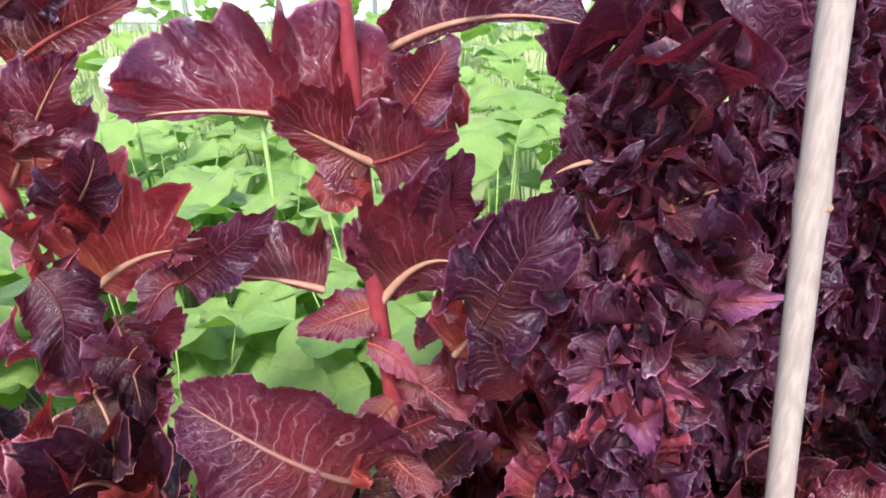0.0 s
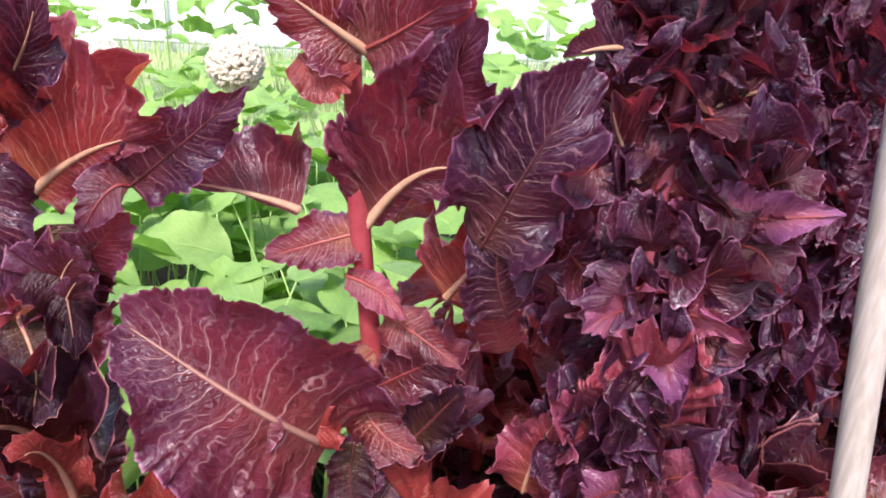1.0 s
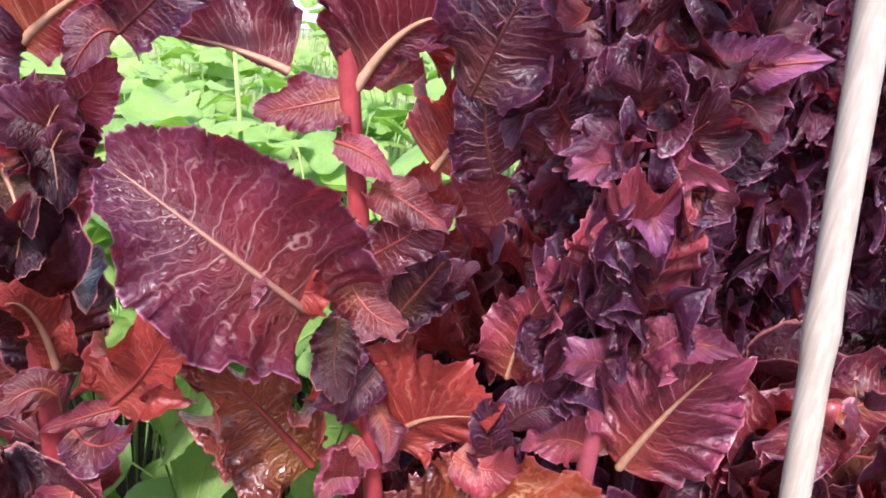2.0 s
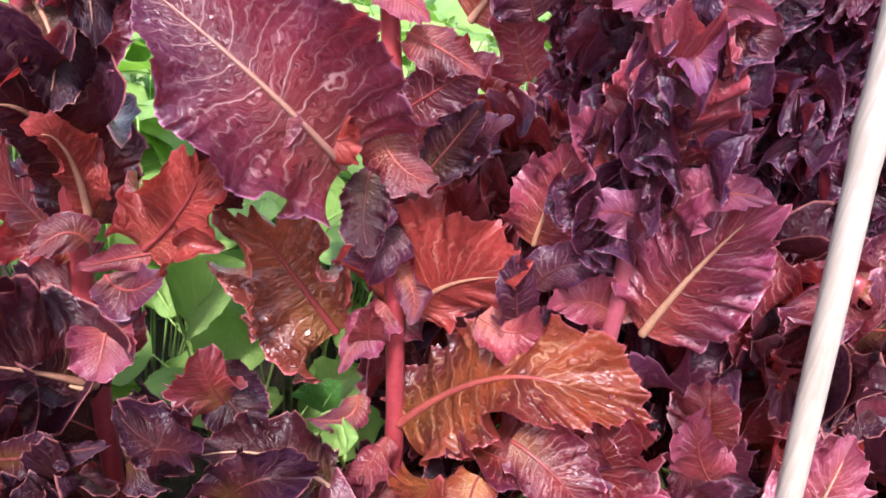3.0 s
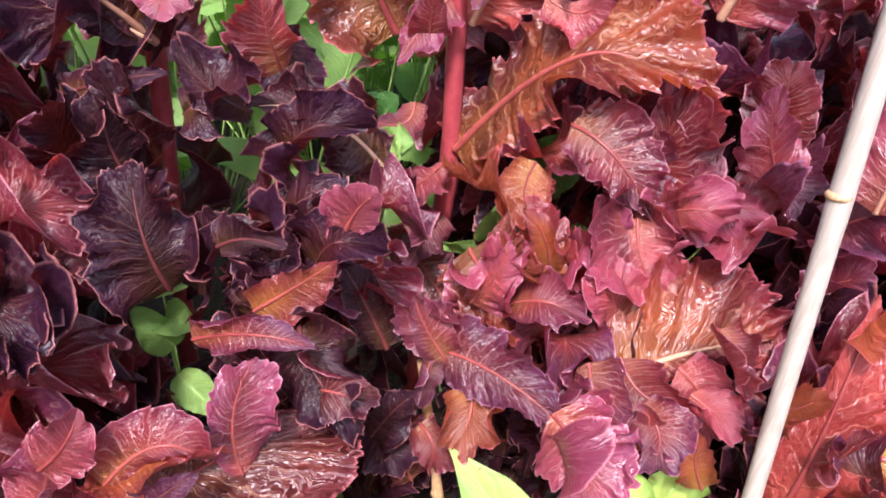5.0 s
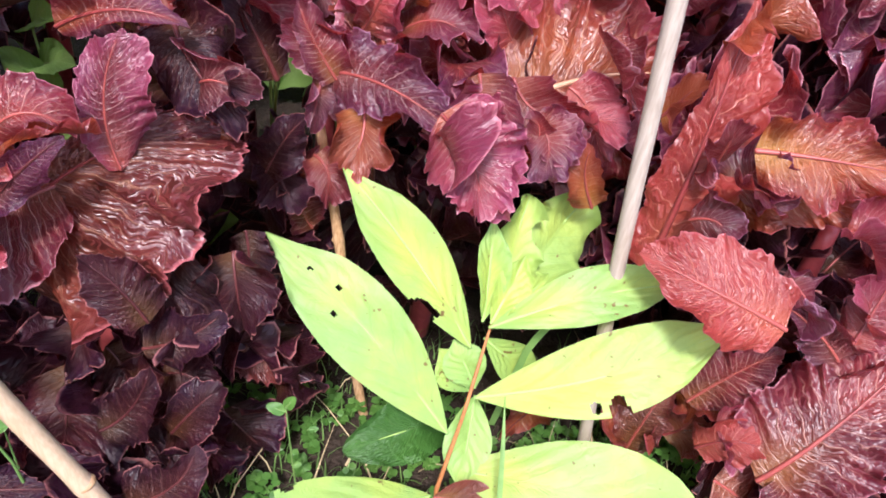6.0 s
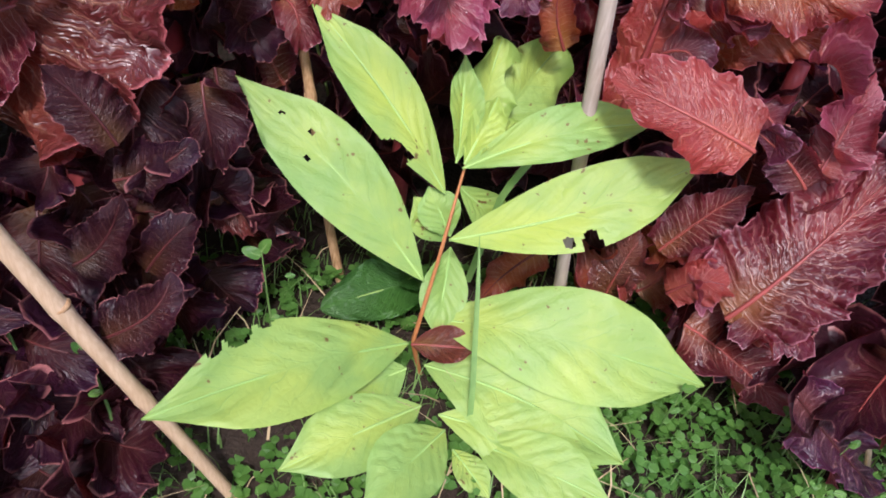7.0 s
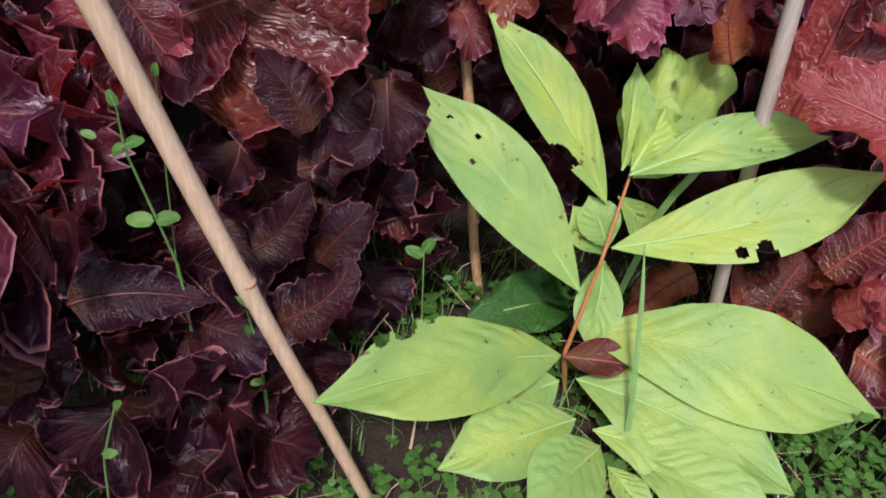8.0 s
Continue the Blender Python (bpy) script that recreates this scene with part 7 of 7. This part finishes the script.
def greenhouse():
    g = thing("greenhouse", (0.0, 5.0, 0.0), "long white plastic-film greenhouse with grey steel pipes", "greenhouse")
    pts = []
    for i in range(24):
        a = math.pi * i / 23
        pts.append([(x, 1.6 - 1.6 * math.cos(a), 2.3 * math.sin(a) ** 0.7) for x in np.linspace(-9, 9, 3)])
    part("film_cover", sheet("film_cover", np.array(pts)), FILM, g)
    for z, y in ((0.10, -0.02), (0.62, 0.02)):
        part("rail", tube("rail", [(-9, y - 0.03, z), (0, y - 0.03, z), (9, y - 0.03, z)], 0.022, 8), PIPE, g)
    for k in range(13):
        x = -7.9 + 1.25 * k
        part("hoop", tube("hoop", [(x, 1.6 - 1.63 * math.cos(a), 2.33 * max(math.sin(a), 0) ** 0.7) for a in np.linspace(0, math.pi, 20)], 0.016, 6), PIPE, g)
    return g


greenhouse()


def flower_head(at, radius, label):
    plant = thing("leek_flower", (at[0], at[1], 0.0), label, "flower", "leek flowers")
    part("stalk", tube("stalk", [(0, 0, 0), (0.01, 0, at[2] * 0.5), (0, 0, at[2])], 0.004, 6), VINE_STALK, plant)
    q = random.Random(int(at[0] * 1000) + 7)
    bits = []
    for _ in range(1500):
        d = Vector((q.gauss(0, 1), q.gauss(0, 1), q.gauss(0, 1))).normalized()
        p = Vector((0, 0, at[2])) + d * radius * q.uniform(0.8, 1.0)
        a = d.orthogonal().normalized() * radius * 0.13
        b = d.cross(a)
        me = bpy.data.meshes.new("bit")
        me.from_pydata([tuple(p + a), tuple(p + b), tuple(p - a), tuple(p - b), tuple(p + d * radius * 0.10), tuple(p - d * radius * 0.5)], [], [(0, 1, 4), (1, 2, 4), (2, 3, 4), (3, 0, 4), (0, 5, 1), (1, 5, 2), (2, 5, 3), (3, 5, 0)])
        bits.append(me)
    part("bloom", joined("bloom", bits), BLOOM, plant, "round cream-white seed head")


flower_head((-0.285, 1.15, 0.708), 0.042, "tall leek stalk with a round cream-white flower head")
flower_head((-0.60, 1.40, 0.655), 0.045, "tall leek stalk with a fading round flower head")

# ---- weeds at the foot ----
rng = random.Random(31)
spots = [(rng.uniform(-0.32, 0.55), rng.uniform(-0.12, 0.30), 0.0) for _ in range(2400)]
spots = [(x, y, float(lie(x, y))) for x, y, z in spots]
spots = [p for p in spots if (p[0] > 0.2 or rng.random() < (0.7 if p[0] > -0.08 else 0.15)) and p[1] < 0.22]
weeds = new("chickweed", clover_mesh("chickweed", spots, rng, 0.010, 0.030, 0.0072))
weeds.data.materials.append(WEED)
tagged(weeds, "low mat of small-leaved green weeds on the soil", "weeds", kind="stuff")
spots = [(rng.uniform(-0.32, 0.55), rng.uniform(-0.12, 0.30)) for _ in range(2400)]
blades("grass", [(x, y, float(lie(x, y))) for x, y in spots], rng, 0.02, 0.05, GRASS, "fine short grass between the weeds", 0.9, 0.0009)
spots = [(rng.uniform(-0.32, 0.55), rng.uniform(-0.12, 0.25)) for _ in range(200)]
blades("straw", [(x, y, float(lie(x, y)) + 0.004) for x, y in spots], rng, 0.03, 0.08, STRAW, "dry straw and dead stalks on the soil", 2.2, 0.0009)


def sprig(path, radius, leaves, label, material=WEED, name="weed_sprig"):
    """A thin upright weed with small oval leaves: leaves as (place, direction, length)."""
    plant = thing(name, path[0], label, "weed", "weeds")
    stem(plant, path, [radius * (1 - 0.5 * k / (len(path) - 1)) for k in range(len(path))], GRASS, 6, "stalk")
    for at, way, size in leaves:
        a = np.array(at)
        leaf(plant, a, a + np.array(way) / np.linalg.norm(way) * size, (0, -0.6, 0.8), size * 0.62, material, GRASS, 0.0005, shape="heart", ruffle=0.03, ragged=0.0, crisp=0.0, pucker=0.0, nu=14, nv=9, arch=0.05, fold=0.15, curl=0.1)
    return plant


sprig([(-0.128, 0.055, -0.07), (-0.137, 0.05, 0.133), (-0.158, 0.05, 0.209), (-0.159, 0.05, 0.236)], 0.0011, [((-0.148, 0.05, 0.165), (-1, 0, -0.1), 0.016), ((-0.147, 0.05, 0.166), (1, 0, 0.3), 0.015), ((-0.158, 0.05, 0.212), (1, 0, 0.4), 0.012), ((-0.158, 0.05, 0.212), (-0.6, 0, -0.6), 0.010), ((-0.159, 0.05, 0.234), (-0.3, 0, 1), 0.009), ((-0.172, 0.05, 0.214), (-1, 0, 0.3), 0.008)], "slender weed with pairs of small oval leaves beside the leaning cane")
sprig([(-0.140, 0.06, -0.065), (-0.142, 0.058, 0.12), (-0.140, 0.056, 0.25)], 0.0008, [((-0.140, 0.056, 0.25), (0.2, 0, 1), 0.008)], "thin bare weed stalk beside the leaning cane")
sprig([(-0.080, 0.045, -0.08), (-0.089, 0.05, 0.03), (-0.092, 0.05, 0.075), (-0.100, 0.05, 0.112)], 0.0017, [((-0.092, 0.05, 0.06), (-1, 0, 0.4), 0.012), ((-0.095, 0.05, 0.085), (-0.6, 0, 1), 0.010), ((-0.100, 0.05, 0.112), (-1, 0, 0.6), 0.008), ((-0.090, 0.05, 0.045), (-1, -0.2, -0.3), 0.009)], "stout green weed stalk with small buds in front of the cane")
sprig([(0.013, 0.12, 0.0), (0.006, 0.12, 0.07), (0.002, 0.12, 0.118)], 0.0009, [((0.002, 0.12, 0.112), (-1, 0, 0.4), 0.014), ((0.002, 0.12, 0.116), (0.5, 0, 1), 0.014), ((0.018, 0.12, 0.095), (1, 0, 0.2), 0.007), ((0.007, 0.12, 0.05), (1, 0, 0.3), 0.008)], "small weed with rounded leaves beside the sapling")
sprig([(-0.17, -0.03, -0.088), (-0.165, -0.02, 0.04), (-0.158, -0.01, 0.075)], 0.0010, [((-0.165, -0.02, 0.045), (1, 0, 0.3), 0.010), ((-0.158, -0.01, 0.075), (0.6, 0, 0.8), 0.009)], "thin weed stalk leaning over bare soil")
for k in range(16):
    x, y = rng.uniform(0.31, 0.52), rng.uniform(-0.02, 0.09)
    h = rng.uniform(0.04, 0.085)
    dx = rng.uniform(-0.02, 0.02)
    tops = [((x + dx * f, y - 0.01 * f, h * f), (rng.uniform(-1, 1), rng.uniform(-0.3, 0.3), rng.uniform(0.1, 0.8)), rng.uniform(0.006, 0.011)) for f in (0.55, 0.75, 0.75, 1.0, 1.0)]
    sprig([(x, y, 0.0), (x + 0.6 * dx, y - 0.005, 0.55 * h), (x + dx, y - 0.01, h)], 0.0007, tops, "fine chickweed sprig with tiny pale-green leaves", WEED)


def green_leaf_weed(at, leaves, label, material=VINE):
    """A broad-leaved weed that shows between the lettuces: leaves as (base, tip, width)."""
    plant = thing("broadleaf_weed", at, label, "weed", "weeds")
    for b, t, w in leaves:
        stem(plant, [(at[0], at[1], 0.0), tuple(0.5 * (at[k] + b[k]) for k in range(2)) + (0.6 * b[2],), b], [0.0016, 0.0014, 0.001], VINE_STALK, 6, "leaf_stalk")
        leaf(plant, b, t, (0, -0.6, 0.8), w, material, VINE_STALK, 0.0009, shape="heart", ruffle=0.06, waves=4, ragged=0.03, crisp=0.0, nu=40, nv=17, pucker=0.001)
    return plant


green_leaf_weed((-0.20, 0.32, 0.0), [((-0.20, 0.30, 0.22), (-0.225, 0.29, 0.262), 0.035), ((-0.205, 0.30, 0.245), (-0.17, 0.28, 0.262), 0.035), ((-0.21, 0.31, 0.27), (-0.18, 0.29, 0.29), 0.035), ((-0.20, 0.30, 0.19), (-0.16, 0.28, 0.175), 0.035)], "yellow-green broad-leaved weed in the shade of the lettuces")
green_leaf_weed((-0.08, 0.31, 0.0), [((-0.09, 0.31, 0.10), (-0.065, 0.29, 0.135), 0.038), ((-0.085, 0.31, 0.085), (-0.05, 0.29, 0.085), 0.03)], "mid-green broad-leaved weed under the lettuces")
green_leaf_weed((-0.20, 0.60, 0.0), [((-0.235, 0.60, 0.33), (-0.165, 0.58, 0.42), 0.10), ((-0.10, 0.60, 0.46), (-0.055, 0.59, 0.495), 0.06), ((-0.26, 0.60, 0.42), (-0.29, 0.58, 0.49), 0.08), ((-0.10, 0.60, 0.25), (-0.05, 0.59, 0.29), 0.07)], "pale green broad-leaved plant behind the lettuces")
green_leaf_weed((0.10, 0.58, 0.0), [((0.09, 0.585, 0.235), (0.13, 0.575, 0.275), 0.05), ((0.16, 0.60, 0.58), (0.155, 0.59, 0.63), 0.035)], "green broad-leaved plant between the lettuce stems")
green_leaf_weed((0.12, 0.45, 0.0), [((0.04, 0.42, 0.292), (0.037, 0.41, 0.327), 0.05), ((0.107, 0.42, 0.276), (0.104, 0.41, 0.321), 0.05), ((0.222, 0.42, 0.326), (0.239, 0.41, 0.343), 0.05), ((0.019, 0.42, 0.267), (0.022, 0.41, 0.289), 0.05)], "green broad-leaved weed deep between the red lettuces")
green_leaf_weed((-0.06, 0.43, 0.0), [((-0.069, 0.42, 0.353), (-0.038, 0.41, 0.371), 0.05), ((-0.06, 0.42, 0.346), (-0.052, 0.41, 0.382), 0.05)], "bright green leafy weed behind a lettuce stem")
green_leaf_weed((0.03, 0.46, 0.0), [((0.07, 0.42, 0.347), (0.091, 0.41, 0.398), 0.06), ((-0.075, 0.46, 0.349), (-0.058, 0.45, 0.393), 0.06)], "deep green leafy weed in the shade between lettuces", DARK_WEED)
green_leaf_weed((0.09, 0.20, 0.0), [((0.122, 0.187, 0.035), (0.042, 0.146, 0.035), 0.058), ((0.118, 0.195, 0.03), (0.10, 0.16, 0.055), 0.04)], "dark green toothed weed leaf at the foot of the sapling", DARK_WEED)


def blade_thing(path, width, label):
    """One broad grass blade along a path."""
    ob = thing("grass_blade", path[0], label, "grass", "grass blades")
    p = np.array(path, float) - np.array(path[0])
    f = np.linspace(0, len(p) - 1, 18)
    mid = np.stack([np.interp(f, np.arange(len(p)), p[:, k]) for k in range(3)], 1)
    ahead = np.gradient(mid, axis=0)
    side = np.cross(ahead, (0.1, -0.7, 0.7))
    side /= np.linalg.norm(side, axis=1)[:, None]
    w = width * 0.5 * np.clip(1.05 - (np.linspace(0, 1, 18) ** 3), 0.08, 1)
    up = np.array([0, -0.0006, 0.0006])
    pts = np.stack([mid + side * w[:, None] + up, mid, mid - side * w[:, None] + up], 1)
    part("blade", sheet("blade", pts), GRASS, ob)


blade_thing([(0.157, 0.035, 0.0), (0.153, 0.06, 0.06), (0.148, 0.10, 0.12), (0.146, 0.125, 0.145)], 0.0042, "upright green grass blade in front of the sapling")
blade_thing([(0.155, 0.165, 0.06), (0.165, 0.168, 0.15), (0.19, 0.178, 0.195), (0.24, 0.205, 0.205), (0.287, 0.229, 0.20)], 0.0055, "bent green grass blade behind the sapling")

dry = thing("dry_stalk", (0.462, 0.020, 0.0), "bent pale dry stalk looping over the weeds", "stalk")
part("shaft", tube("shaft", [(0, 0, 0), (-0.002, 0.02, 0.03), (-0.004, 0.042, 0.056), (0.004, 0.056, 0.066), (0.018, 0.06, 0.058), (0.03, 0.06, 0.02)], 0.0022, 8), STRAW, dry)
